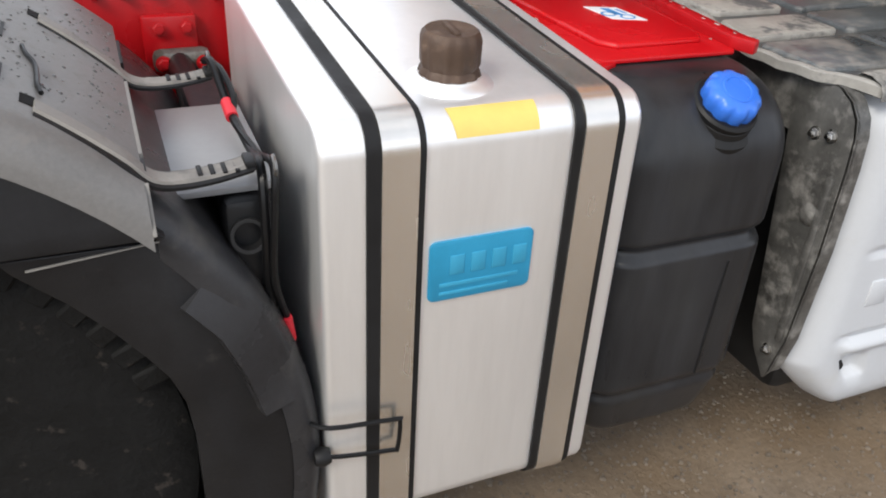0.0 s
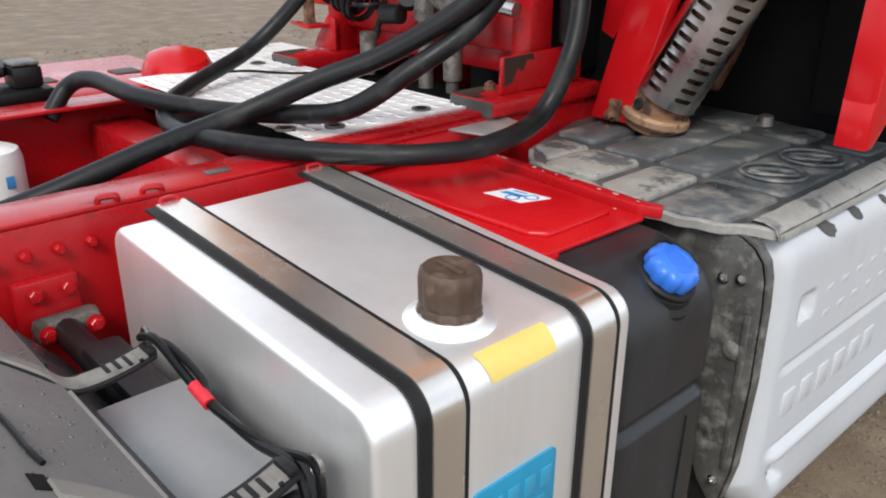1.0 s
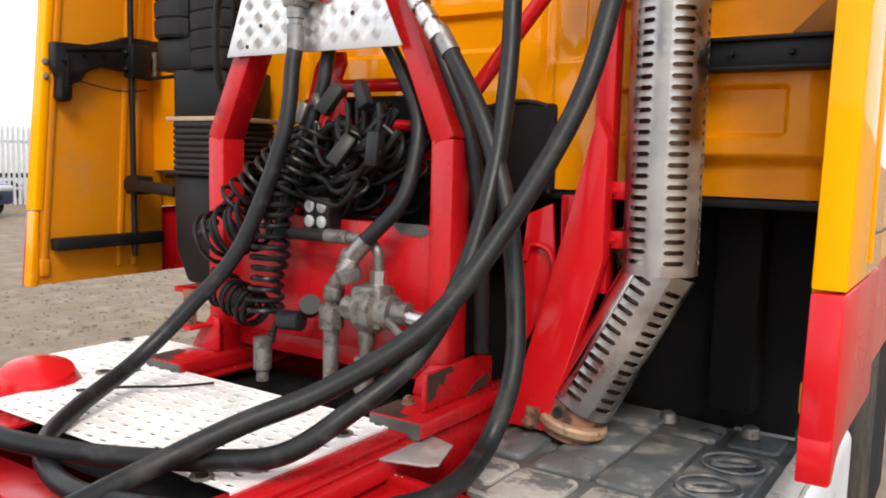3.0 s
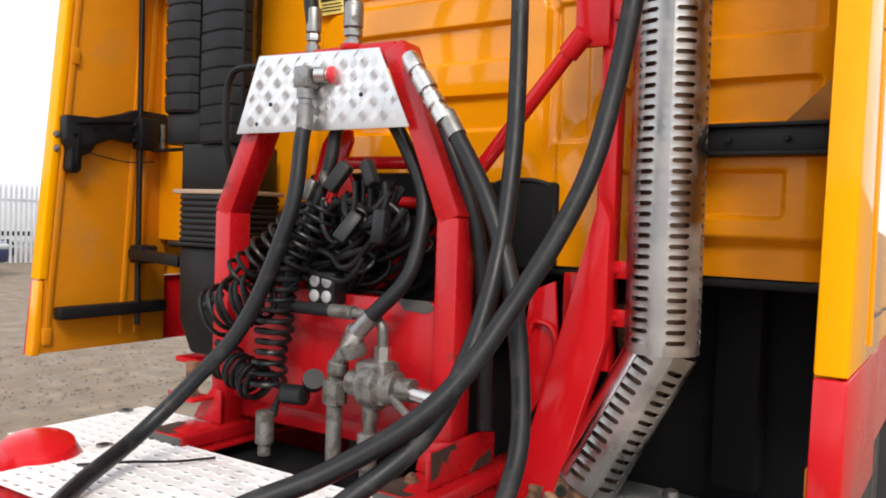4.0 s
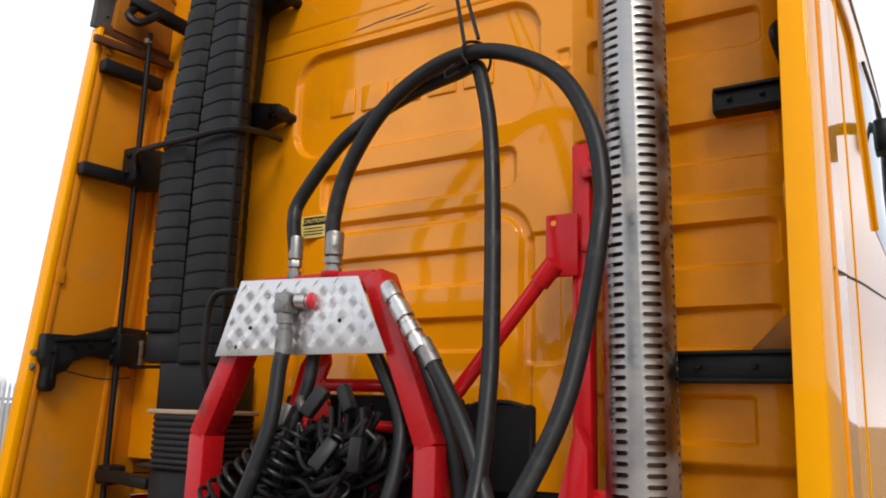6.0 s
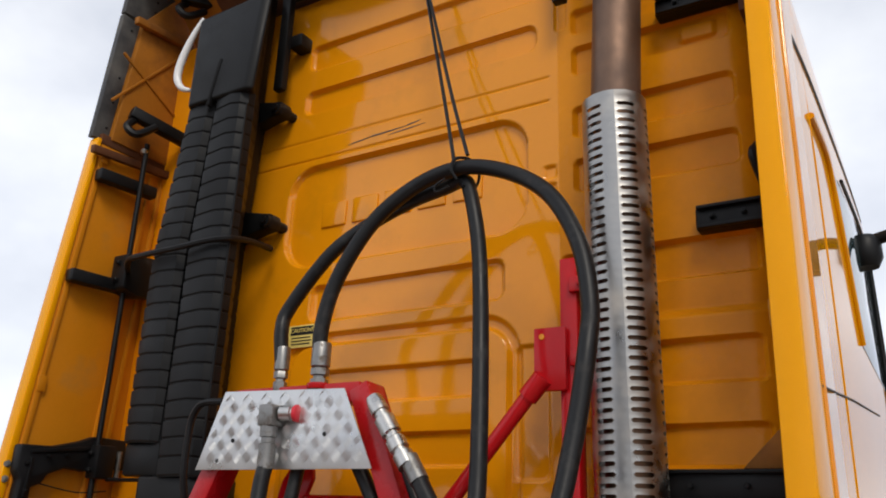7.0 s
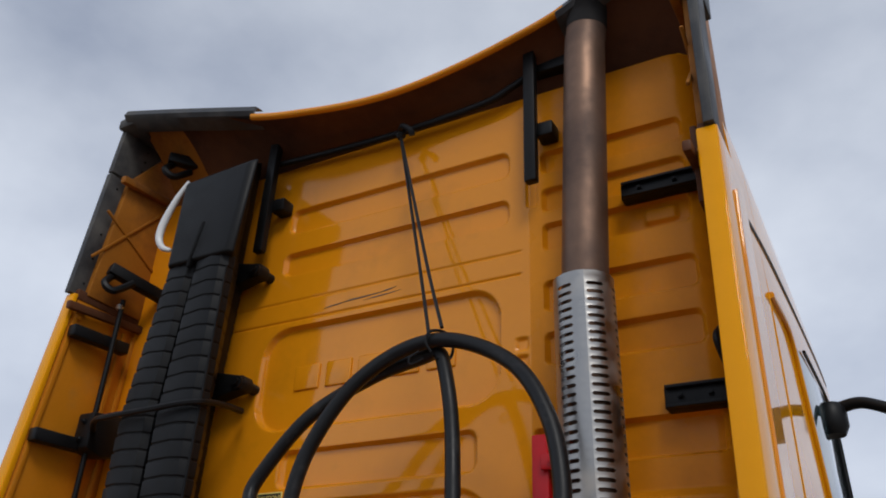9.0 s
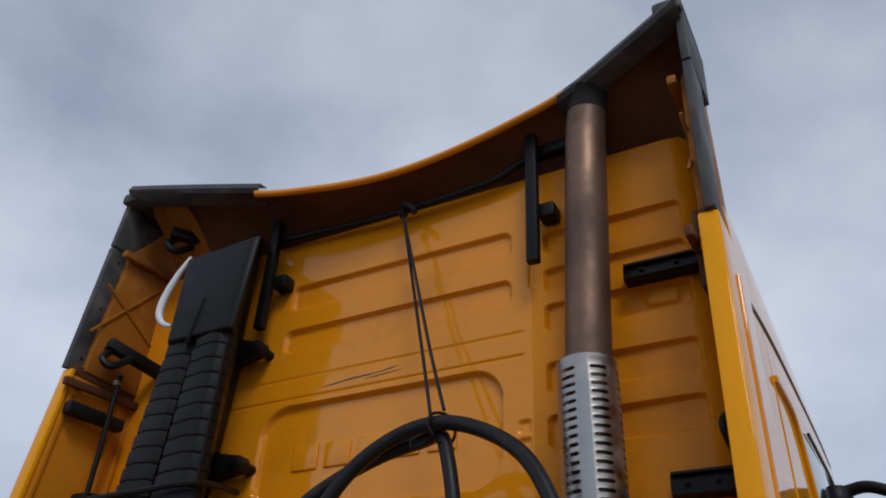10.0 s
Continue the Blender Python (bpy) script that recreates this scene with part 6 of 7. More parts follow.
part("tank_body", urea_body(), UREA_B, urea, angle=60)
part("mould_line", tube([(1.183, -0.80, 0.41), (1.184, -0.795, 0.55), (1.183, -0.79, 0.66)], 0.0026, 6), PLASTIC, urea)
UA = Vector((0.52, 0.02, 0.85)).normalized()
UB = Vector((1.118, -0.838, 0.912))
part("filler_neck", lathe([(0.075, -0.03), (0.070, 0.004), (0.060, 0.012), (0.058, 0.024), (0.052, 0.028)], UB, UA, 32), PLASTIC, urea)
part("neck_ring", lathe([(0.055, 0.022), (0.0575, 0.026), (0.0575, 0.034), (0.053, 0.038)], UB, UA, 32), RUBBER, urea)
ucap = part("blue_cap", lathe([(0.0455, 0.032), (0.0478, 0.036), (0.0482, 0.054), (0.0468, 0.061), (0.0425, 0.0665), (0.0365, 0.0695), (0.028, 0.0712), (0.008, 0.0720)], UB, UA, 100, None, 10, 0.0036), BLUE, urea, "bright blue screw cap")
part("cap_ring", lathe([(0.0275, 0.0708), (0.0265, 0.0728), (0.0225, 0.0732), (0.0215, 0.0715)], UB, UA, 40), BLUE, ucap)

# ---- red cover plate with sticker ----
cover = thing("red_cover_plate", "red painted steel cover plate with raised centre and sticker", "cover plate", (0.70, -0.86, 0.97))
part("plate", prism([(0.40, -1.045), (0.975, -1.022), (1.005, -0.99), (1.012, -0.73), (0.99, -0.712), (0.40, -0.668)], "z", 0.974, 0.983, 0.003), RED, cover)
part("raised_centre", prism([(0.50, -0.985), (0.93, -0.965), (0.96, -0.94), (0.96, -0.765), (0.93, -0.745), (0.50, -0.715)], "z", 0.980, 0.993, 0.006, 3), RED, cover)
part("plate_lip", prism([(0.45, -0.690), (0.995, -0.728), (1.038, -0.712), (1.03, -0.695), (0.995, -0.70), (0.45, -0.664)], "z", 0.98, 1.004, 0.003), RED_OLD, cover)
part("plate_lip", prism([(0.98, -1.03), (1.035, -1.03), (1.01, -0.97), (0.985, -0.97)], "z", 0.955, 0.979, 0.003), RED, cover)
part("plate_step", prism([(0.375, -1.04), (0.47, -1.04), (0.47, -0.52), (0.375, -0.52)], "z", 0.995, 1.036, 0.005), RED_OLD, cover)
st = part("sticker", prism([(0.733, -0.873), (0.822, -0.862), (0.845, -0.800), (0.753, -0.811)], "z", 0.9925, 0.9942), LABEL_W, cover, "white sticker with blue print")
part("print_bar", prism([(0.752, -0.848), (0.800, -0.842), (0.806, -0.826), (0.758, -0.832)], "z", 0.994, 0.9948), LABEL_B, st)
part("print_bar", prism([(0.765, -0.823), (0.795, -0.819), (0.797, -0.813), (0.767, -0.817)], "z", 0.994, 0.9948), LABEL_B, st)
for px, py in ((0.792, -0.853), (0.818, -0.826)):
    part("print_ring", lathe([(0.015, 0), (0.015, 0.0008), (0.011, 0.0008), (0.011, 0.0)], (px, py, 0.994), (0, 0, 1), 20), LABEL_B, st)
chip_rnd = random.Random(3)
for k in range(16):
    f = chip_rnd.random()
    cx, cy, cz = 0.47 + 0.53 * f, -0.682 - 0.032 * f + chip_rnd.uniform(-0.004, 0.006), 1.0042
    if k % 4 == 3:
        cx, cy, cz = chip_rnd.uniform(0.55, 0.95), chip_rnd.choice((-0.735, -0.99)) + chip_rnd.uniform(-0.01, 0.01), 0.9832
    w = chip_rnd.uniform(0.002, 0.006)
    pts = [(cx + w * chip_rnd.uniform(0.6, 1.8) * math.cos(q), cy + 0.6 * w * chip_rnd.uniform(0.6, 1.3) * math.sin(q)) for q in np.linspace(0, 5.5, 7)]
    part("paint_chip", prism(pts, "z", cz - 0.001, cz + 0.0006), CHIP_P, cover)
scrap = thing("metal_offcut", "loose grey sheet metal offcut resting on the red plate", "offcut", (0.45, -0.57, 1.03))
part("offcut", prism([(0.425, -0.715), (0.435, -0.53), (0.46, -0.515), (0.53, -0.535), (0.572, -0.655), (0.555, -0.675)], "z", 1.0362, 1.0422, 0.002), SHEET_G, scrap)

# ---- weathered mat over the wheel arch ----
mat_ob = thing("ribbed_mat", "weathered grey moulded rubber mat with raised pads", "mat", (0.82, -0.2, 0.96))


FRONT = ([0.44, 0.54, 0.62, 0.79, 0.935, 1.036, 1.121, 1.195], [-0.20, -0.52, -0.606, -0.618, -0.645, -0.636, -0.615, -0.555])


def mat_height(x, y):
    return 0.966 + 0.003 * math.sin(x * 11) * math.sin(y * 8) + 0.016 * max(0.0, 1 - (x - 0.44) / 0.5) - 0.012 * max(0.0, (x - 1.15) / 0.045) ** 2


u, v = np.meshgrid(np.linspace(0, 1, 60), np.linspace(0, 1, 50))
X = 0.44 + 0.755 * u
Y = np.interp(X, *FRONT)
Y = Y + (0.23 - Y) * v
Z = np.vectorize(mat_height)(X, Y)
part("mat_sheet", sheet(np.stack([X, Y, Z], -1), (0, 0, -0.016)), MATTE, mat_ob)
edge_x = np.linspace(0.55, 1.192, 40)
rim_rows = []
for lift, back in ((-0.015, -0.002), (0.001, -0.003), (0.004, 0.002), (0.0035, 0.012), (0.0005, 0.016)):
    rim_rows.append([(x, np.interp(x, *FRONT) + back, mat_height(x, np.interp(x, *FRONT)) + lift + 0.0015 * math.sin(x * 90)) for x in edge_x])
part("mat_rim", sheet(np.array(rim_rows)), MATRIM, mat_ob, "worn pale front edge")
side_y = np.linspace(-0.565, 0.21, 40)
band = np.array([[(x, y, mat_height(x, y) + h + 0.001 * math.sin(y * 60 + x * 40)) for x, h in ((1.138, 0.0), (1.143, 0.007), (1.165, 0.008), (1.188, 0.006), (1.1965, -0.004), (1.197, -0.016))] for y in side_y])
part("mat_side_edge", sheet(band), MATRIM, mat_ob, "worn pale side edge")


def pad(x0, x1, y0, y1, dry, skew=0.0, h=0.0065):
    """A flat raised pad with a worn pale rim round its foot."""
    z = max(mat_height(x, y) for x in (x0, x1) for y in (y0, y1))
    for grow, low, high, material, name in ((0.0022, -0.012, h - 0.0022, MATRIM if dry else PAD_WET, "pad_rim"), (0.0, -0.012, h, PAD_DRY if dry else PAD_WET, "pad")):
        c = 0.012
        a, b, e, f = x0 - grow, x1 + grow, y0 - grow, y1 + grow
        pts = [(a + c, e), (b - c, e + skew), (b, e + c + skew), (b, f - c), (b - c, f), (a + c, f), (a, f - c), (a, e + c)]
        part(name, prism(pts, "z", z + low, z + high, 0.003), material, mat_ob, "pale worn rim" if name == "pad_rim" and dry else "")


for x0, x1, y0, y1, dry, skew in ((0.548, 0.634, -0.50, -0.415, 1, -0.05), (0.655, 0.786, -0.588, -0.425, 1, -0.002), (0.508, 0.612, -0.365, -0.16, 0, 0), (0.660, 0.790, -0.375, 0.03, 0, 0),
                                  (0.826, 0.928, -0.605, -0.412, 1, -0.018), (0.815, 0.930, -0.372, 0.02, 0, 0), (0.962, 1.110, -0.618, -0.405, 0, 0.018), (0.956, 1.110, -0.370, 0.025, 0, 0),
                                  (0.836, 0.945, 0.070, 0.19, 0, 0), (0.988, 1.10, 0.078, 0.20, 0, 0), (0.49, 0.612, -0.12, 0.10, 0, 0), (0.660, 0.790, 0.065, 0.20, 0, 0)):
    pad(x0 - 0.005, x1 + 0.005, y0 - 0.006, y1 + 0.006, dry, skew)
for cx, cy in ((1.030, -0.262), (1.035, -0.080)):
    for rx, ry, turn in ((0.070, 0.068, 0.0), (0.052, 0.022, 0.7), (0.050, 0.018, 0.35)):
        ring = [(cx + rx * math.cos(q) * math.cos(turn) - ry * math.sin(q) * math.sin(turn), cy + rx * math.cos(q) * math.sin(turn) + ry * math.sin(q) * math.cos(turn), 0.9785) for q in np.linspace(0, 2 * math.pi, 29)]
        part("moulded_oval", sweep(ring, 0.0042, 6), PAD_WET, mat_ob)
for x, y in ((0.80, 0.15), (1.02, 0.16)):
    part("mat_clip", lathe([(0.02, 0), (0.026, 0.01), (0.02, 0.035), (0.01, 0.04)], (x, y, 0.965), (0, 0, 1), 12), GREASY, mat_ob)
part("mat_edge_bracket", box(1.12, 1.19, 0.20, 0.245, 0.95, 1.01, 0.015), GREASY, mat_ob)

# ---- white side box ----
wbox = thing("white_side_box", "white painted plastic side cover with raised marks and paint chips", "side cover", (1.0, 0.0, 0.2))


def side_cover():
    ys = np.linspace(-0.555, 0.72, 126)
    prof = [(0.95, 0.945), (1.10, 0.945)] + [(1.13 + 0.078 * math.sin(a), 0.867 + 0.078 * math.cos(a)) for a in np.linspace(0.1, math.pi / 2, 9)]
    prof += [(1.208, z) for z in np.linspace(0.84, 0.30, 66)]
    prof += [(1.138 + 0.07 * math.cos(a), 0.275 - 0.085 * math.sin(a)) for a in np.linspace(0.1, math.pi / 2, 7)] + [(1.0, 0.19)]
    P = np.zeros((len(prof), len(ys), 3))
    for i, (x, z) in enumerate(prof):
        for j, y in enumerate(ys):
            P[i, j] = (x, y, z)
    F, Zz = P[..., 1], P[..., 2]
    face = (P[..., 0] > 1.2)
    d = np.zeros_like(F)
    for z in (0.628, 0.42):
        d += 0.010 * ridge(np.abs(Zz - z - 0.0) - 0.006, 0.012) * ridge(np.abs(F - 0.06) - 0.52, 0.05)
    d -= 0.012 * ridge(np.abs(Zz - 0.395) - 0.012, 0.014) * ridge(np.abs(F - 0.06) - 0.50, 0.05)
    for y, z in ((-0.395, 0.755), (-0.40, 0.335), (0.35, 0.755)):
        d -= -0.022 * ridge(rrect(F, Zz, y - 0.03, y + 0.03, z - 0.025, z + 0.03, 0.008), 0.014)
    P[..., 0] -= np.where(face, d, 0)
    # ends turned in, lower rear corner rounded
    end = np.clip((-0.465 - F) / 0.09, 0, 1)
    P[..., 0] -= 0.055 * end ** 2.4
    low = np.clip((0.36 - Zz) / 0.17, 0, 1) * np.clip((-0.22 - F) / 0.38, 0, 1)
    P[..., 1] += 0.20 * low ** 1.2
    return sheet(P, (-0.006, 0, 0))


part("cover_shell", side_cover(), WHITE, wbox, angle=60)
part("cover_back", box(0.70, 1.14, -0.53, 0.70, 0.24, 0.93, 0.03), PLASTIC, wbox)
for k in range(6):
    y = -0.43 + 0.085 * k
    part("raised_mark", prism([(y, 0.50), (y + 0.055, 0.50), (y + 0.055, 0.56), (y, 0.56)], "x", 1.206, 1.2115, 0.003), WHITE, wbox)
for k in range(5):
    for j in range(2):
        part("raised_dash", box(1.206, 1.2092, -0.30 + 0.075 * k, -0.27 + 0.075 * k, 0.70 + 0.06 * j, 0.715 + 0.06 * j, 0.002), WHITE, wbox)
for y, z in ((-0.405, 0.745), (-0.41, 0.328)):
    part("fixing_stud", lathe([(0.013, 0), (0.016, 0.006), (0.010, 0.016)], (1.178, y, z), (1, 0, 0), 10), RUBBER, wbox)
rnd = random.Random(8)
for y, s, ang0 in ((-0.335, 1.0, 0.92), (-0.195, 0.85, 0.92), (-0.045, 0.5, 0.98), (0.215, 0.62, 1.25), (0.40, 0.4, 1.0)):
    bm = bmesh.new()
    n, ring, q, lean = 22, [], 0.8, rnd.uniform(0.15, 0.5)
    for k in range(n):
        a = 2 * math.pi * k / n
        q = 0.6 * q + 0.4 * rnd.uniform(0.55, 1.15)
        along, down = 0.036 * s * q * math.cos(a), 0.40 * s * q * math.sin(a)
        ang = ang0 + down + lean * along / 0.036 * 0.25
        ring.append(bm.verts.new((1.13 + 0.0792 * math.sin(ang), y + along + 0.05 * down * s, 0.867 + 0.0792 * math.cos(ang))))
    mid = bm.verts.new((1.13 + 0.0796 * math.sin(ang0), y, 0.867 + 0.0796 * math.cos(ang0)))
    for k in range(n):
        bm.faces.new((ring[k], ring[(k + 1) % n], mid))
    part("paint_chip", bm, CHIP, wbox)
lampm = part("side_marker", box(1.205, 1.222, 0.60, 0.70, 0.33, 0.39, 0.006), AMBER, wbox, "amber side marker lamp")
part("lower_step", box(1.02, 1.19, 0.62, 1.2, 0.30, 0.62, 0.03), PLASTIC, wbox)

# galvanised flange between the two tanks
fl = thing("flange_bracket", "dirty galvanised steel flange bracket with bolts", "bracket", (1.0, -0.62, 0.3))
outer = [(0.85, 0.95), (1.11, 0.956), (1.15, 0.952), (1.178, 0.937), (1.198, 0.912), (1.207, 0.88), (1.211, 0.82), (1.213, 0.655), (1.203, 0.45), (1.185, 0.36), (1.172, 0.335), (1.130, 0.385), (1.11, 0.43), (1.09, 0.60), (1.06, 0.84), (0.85, 0.85)]
part("flange", prism(outer, "y", -0.605, -0.597, 0.002), GALV, fl)
part("flange_rim", sheet(np.array([[(x, y, z) for y in (-0.605, -0.59, -0.575)] for x, z in outer[1:10]]), (-0.005, 0, -0.003)), GALV, fl)
part("flange_rib", beam((1.185, -0.607, 0.80), (1.185, -0.607, 0.44), 0.016, 0.010, 0.004, (0, 1, 0)), GALV, fl)
part("flange_dimple", lathe([(0.022, 0), (0.016, 0.005), (0.006, 0.007)], (1.162, -0.605, 0.712), (0, -1, 0), 16), GALV, fl)
for x, z in ((1.158, 0.866), (1.122, 0.858), (1.165, 0.405)):
    part("flange_bolt", bolt((x, -0.605, z), (0, -1, 0), 0.009, 0.008), ZINC, fl)
# Black filler stands for the shade in the gap to the white cover.
part("gap_seal", prism([(x - 0.012, z - 0.008) for x, z in outer[1:10]] + [(1.10, 0.45), (1.08, 0.85)], "y", -0.594, -0.56), DARK, fl)

# ---- rear wheel and mudguard ----
WY, WZ = -2.20, 0.47
tyre = lathe([(0.30, -0.14), (0.44, -0.155), (0.485, -0.14), (0.505, -0.10), (0.508, 0.0), (0.505, 0.10), (0.485, 0.14), (0.44, 0.155), (0.30, 0.14)], (1.02, WY, WZ + 0.02), (1, 0, 0), 72)
wheel = part("drive_wheel", tyre, TYRE, chassis, "large muddy drive tyre under the mudguard")
for k in range(44):
    a = 2 * math.pi * k / 44
    for sx in (-0.11, 0.0, 0.11):
        aa = a + 0.06 * (sx > 0)
        m = Matrix.Translation((1.02 + sx, WY, WZ + 0.02)) @ Euler((aa, 0, 0)).to_matrix().to_4x4()
        if 0.1 < (math.pi / 2 + aa) % (2 * math.pi) < 3.3:
            part("tread_block", box(-0.045, 0.045, -0.026, 0.026, 0.500, 0.516, 0.004, 1, None, m), TYRE, wheel)
for k in range(60):
    m = Matrix.Translation((1.165, WY, WZ + 0.02)) @ Euler((2 * math.pi * k / 60, 0, 0)).to_matrix().to_4x4()
    if 0.1 < (math.pi / 2 + 2 * math.pi * k / 60) % (2 * math.pi) < 3.3:
        part("shoulder_lug", box(-0.012, 0.011, -0.016, 0.016, 0.445, 0.497, 0.004, 1, None, m @ Euler((0.25, 0, 0)).to_matrix().to_4x4()), TYRE, wheel)
part("rim", lathe([(0.29, 0.0), (0.30, 0.01), (0.30, 0.12), (0.27, 0.12), (0.24, 0.02), (0.10, 0.02)], (1.03, WY, WZ + 0.02), (1, 0, 0), 40), GREASY, wheel)

guard = thing("rear_mudguard", "dusty black plastic mudguard in sections over the drive wheel", "mudguard", (0.9, WY, 0.3))


def arc_shell(r0, r1, a0, a1, x0, x1, n=30):
    """Curved guard: outer skin, side cheek and inner skin. Angles in degrees above the level towards the front."""
    bm = bmesh.new()
    rows = []
    for a in np.linspace(radians(a0), radians(a1), n):
        c, s = math.cos(a), math.sin(a)
        ring = [(x0, r1 - 0.006), (x0, r1), (x1 - 0.03, r1), (x1 - 0.008, r1 - 0.008), (x1, r1 - 0.03), (x1, r0), (x1 - 0.008, r0), (x1 - 0.008, r1 - 0.03), (x1 - 0.03, r1 - 0.008)]
        rows.append([bm.verts.new((x, WY + r * c, WZ + r * s)) for x, r in ring])
    for p, q in zip(rows, rows[1:]):
        for k in range(9):
            bm.faces.new((p[k], p[(k + 1) % 9], q[(k + 1) % 9], q[k]))
    bm.faces.new(rows[0])
    bm.faces.new(rows[-1][::-1])
    return bm


def arc_pts(r, a0, a1, n=18):
    return [(WY + r * math.cos(a), WZ + r * math.sin(a)) for a in np.linspace(radians(a0), radians(a1), n)]


def skin(r0, r1, a0, a1, x0, x1, n=30):
    bm = bmesh.new()
    rows = []
    for a in np.linspace(radians(a0), radians(a1), n):
        c, s_ = math.cos(a), math.sin(a)
        rows.append([bm.verts.new((x, WY + r * c, WZ + r * s_)) for x, r in ((x0, r0), (x0, r1), (x1 - 0.02, r1), (x1, r1 - 0.014), (x1, r0))])
    for p, q in zip(rows, rows[1:]):
        for k in range(5):
            bm.faces.new((p[k], p[(k + 1) % 5], q[(k + 1) % 5], q[k]))
    bm.faces.new(rows[0])
    bm.faces.new(rows[-1][::-1])
    return bm


GAP_Y = 0.471  # the two sections meet in an upright plane this far ahead of the axle


def crowned(r0, r1, r2, a0, a1, x0, x1, n=36):
    """A guard section whose top falls away in a rounded shoulder towards the outer edge; an angle of None is the joint."""
    bm = bmesh.new()
    ring = [(x0, r0), (x0, r1)] + [(x1 - 0.05 + 0.05 * math.sin(q), r2 + (r1 - r2) * math.cos(q)) for q in np.linspace(0, math.pi / 2, 7)] + [(x1, r0)]

    def at(f, x, r):
        lo = math.acos((GAP_Y - 0.002) / r) if a0 is None else radians(a0)
        hi = math.acos((GAP_Y + 0.002) / r) if a1 is None else radians(a1)
        a = lo + (hi - lo) * f
        return (x, WY + r * math.cos(a), WZ + r * math.sin(a))

    rows = [[bm.verts.new(at(f, x, r)) for x, r in ring] for f in np.linspace(0, 1, n)]
    m = len(ring)
    for p, q in zip(rows, rows[1:]):
        for k in range(m):
            bm.faces.new((p[k], p[(k + 1) % m], q[(k + 1) % m], q[k]))
    bm.faces.new(rows[0])
    bm.faces.new(rows[-1][::-1])
    return bm


JOINT = 0.893
part("front_section", crowned(0.616, 0.668, 0.632, -25, None, 0.58, 1.222), GUARD_F, guard, angle=30)
part("front_cheek", prism(arc_pts(0.634, -25, 41.4) + [(WY + 0.300, JOINT - 0.002), (-1.887, 0.872), (-1.837, 0.822), (-1.794, 0.77), (-1.76, 0.72), (-1.738, 0.683), (-1.722, 0.635), (-1.716, 0.57), (-1.716, 0.25)], "x", 1.20, 1.220, 0.002), CHEEK, guard, "black cheek of the mudguard")
part("top_section", crowned(0.626, 0.683, 0.638, None, 150, 0.58, 1.237), DUSTY, guard, angle=30)
part("top_cheek", prism(arc_pts(0.646, 41.6, 138.4, 26) , "x", 1.215, 1.234, 0.003), CHEEK, guard, "black cheek of the mudguard")
bm = bmesh.new()
rim = [(1.212, -1.668, 0.832), (1.214, -1.617, 0.770), (1.216, -1.592, 0.690), (1.218, -1.570, 0.598)]
low = [(1.236, -1.708, 0.795), (1.242, -1.668, 0.744), (1.245, -1.642, 0.680), (1.246, -1.622, 0.604)]
foot = [(1.205, y - 0.01, z - 0.01) for _, y, z in low]
rows = [[bm.verts.new(p) for p in line] for line in (rim, low, foot)]
for p, q in zip(rows, rows[1:]):
    for k in range(3):
        bm.faces.new((p[k], p[k + 1], q[k + 1], q[k]))
bm.faces.new((rows[0][3], rows[1][3], rows[2][3]))
bm.faces.new((rows[0][0], rows[2][0], rows[1][0]))
part("cheek_ledge", bm, GUARD_F, guard, "flat sloping ledge on the mudguard cheek", angle=15)
part("inner_liner", arc_shell(0.528, 0.534, -25, 150, 0.58, 1.20), DARK, guard, angle=30)


def on_guard(a, x, r=0.652):
    a = radians(a)
    return Vector((x, WY + r * math.cos(a), WZ + r * math.sin(a)))


def flush(c, a):
    """Lays a flat piece on the guard's skin at the angle a."""
    return Matrix.Translation(c) @ Euler((radians(a - 90), 0, 0)).to_matrix().to_4x4()


for xa, xb in ((0.803, 0.832), (1.158, 1.180)):
    # each strap lies in the guard's top, then runs level to the clamp
    over = [on_guard(q, xa + (xb - xa) * f, 0.684) for q, f in zip((57.4, 54.5, 51.5, 48.5), (0.0, 0.35, 0.7, 1.0))]
    path = over + [Vector((xb, -1.722, 0.955)), Vector((xb - 0.01, -1.69, 0.9435)), Vector((xb - 0.02, -1.645, 0.9415)), Vector((xb - 0.03, -1.598, 0.946))]
    line = smooth_path(path, 6)
    for name, half, lift, material, label in (("strap_channel", 0.0245, 0.0006, RUBBER, ""), ("guard_strap", 0.0170, 0.0042, DUSTY_L, "dusty moulded strap over the mudguard")):
        rows = []
        for p in line:
            n = Vector((0, p.y - WY, p.z - WZ)).normalized() if p.y < -1.70 else Vector((0, 0, 1))
            low = 0.001 if name == "strap_channel" else 0.004
            rows.append([p + n * (lift - low) + Vector((-half, 0, 0)), p + n * lift + Vector((-half + 0.003, 0, 0)), p + n * lift + Vector((half - 0.003, 0, 0)), p + n * (lift - low) + Vector((half, 0, 0))])
        s = part(name, sheet(np.array(rows), (0, -0.003, -0.004)), material, guard, label)
    xe = xb - 0.02
    for k in range(4):
        yk = -1.668 + 0.015 * k
        part("strap_slot", box(xe - 0.014, xe + 0.014, yk, yk + 0.006, 0.9445, 0.9475, 0.001), RUBBER, s)
    part("strap_cleat", box(xe - 0.022, xe + 0.010, -1.610, -1.596, 0.944, 0.955, 0.003), PLASTIC, s)
    for da, dx, w in ((0.6, -0.014, 0.014),):
        c = on_guard(57.4 + da, xa + dx, 0.6832)
        part("hook_slot", box(-w, w, -0.008, 0.008, -0.002, 0.0010, 0.0, 2, None, flush(c, 57.4 + da)), DARK, guard)
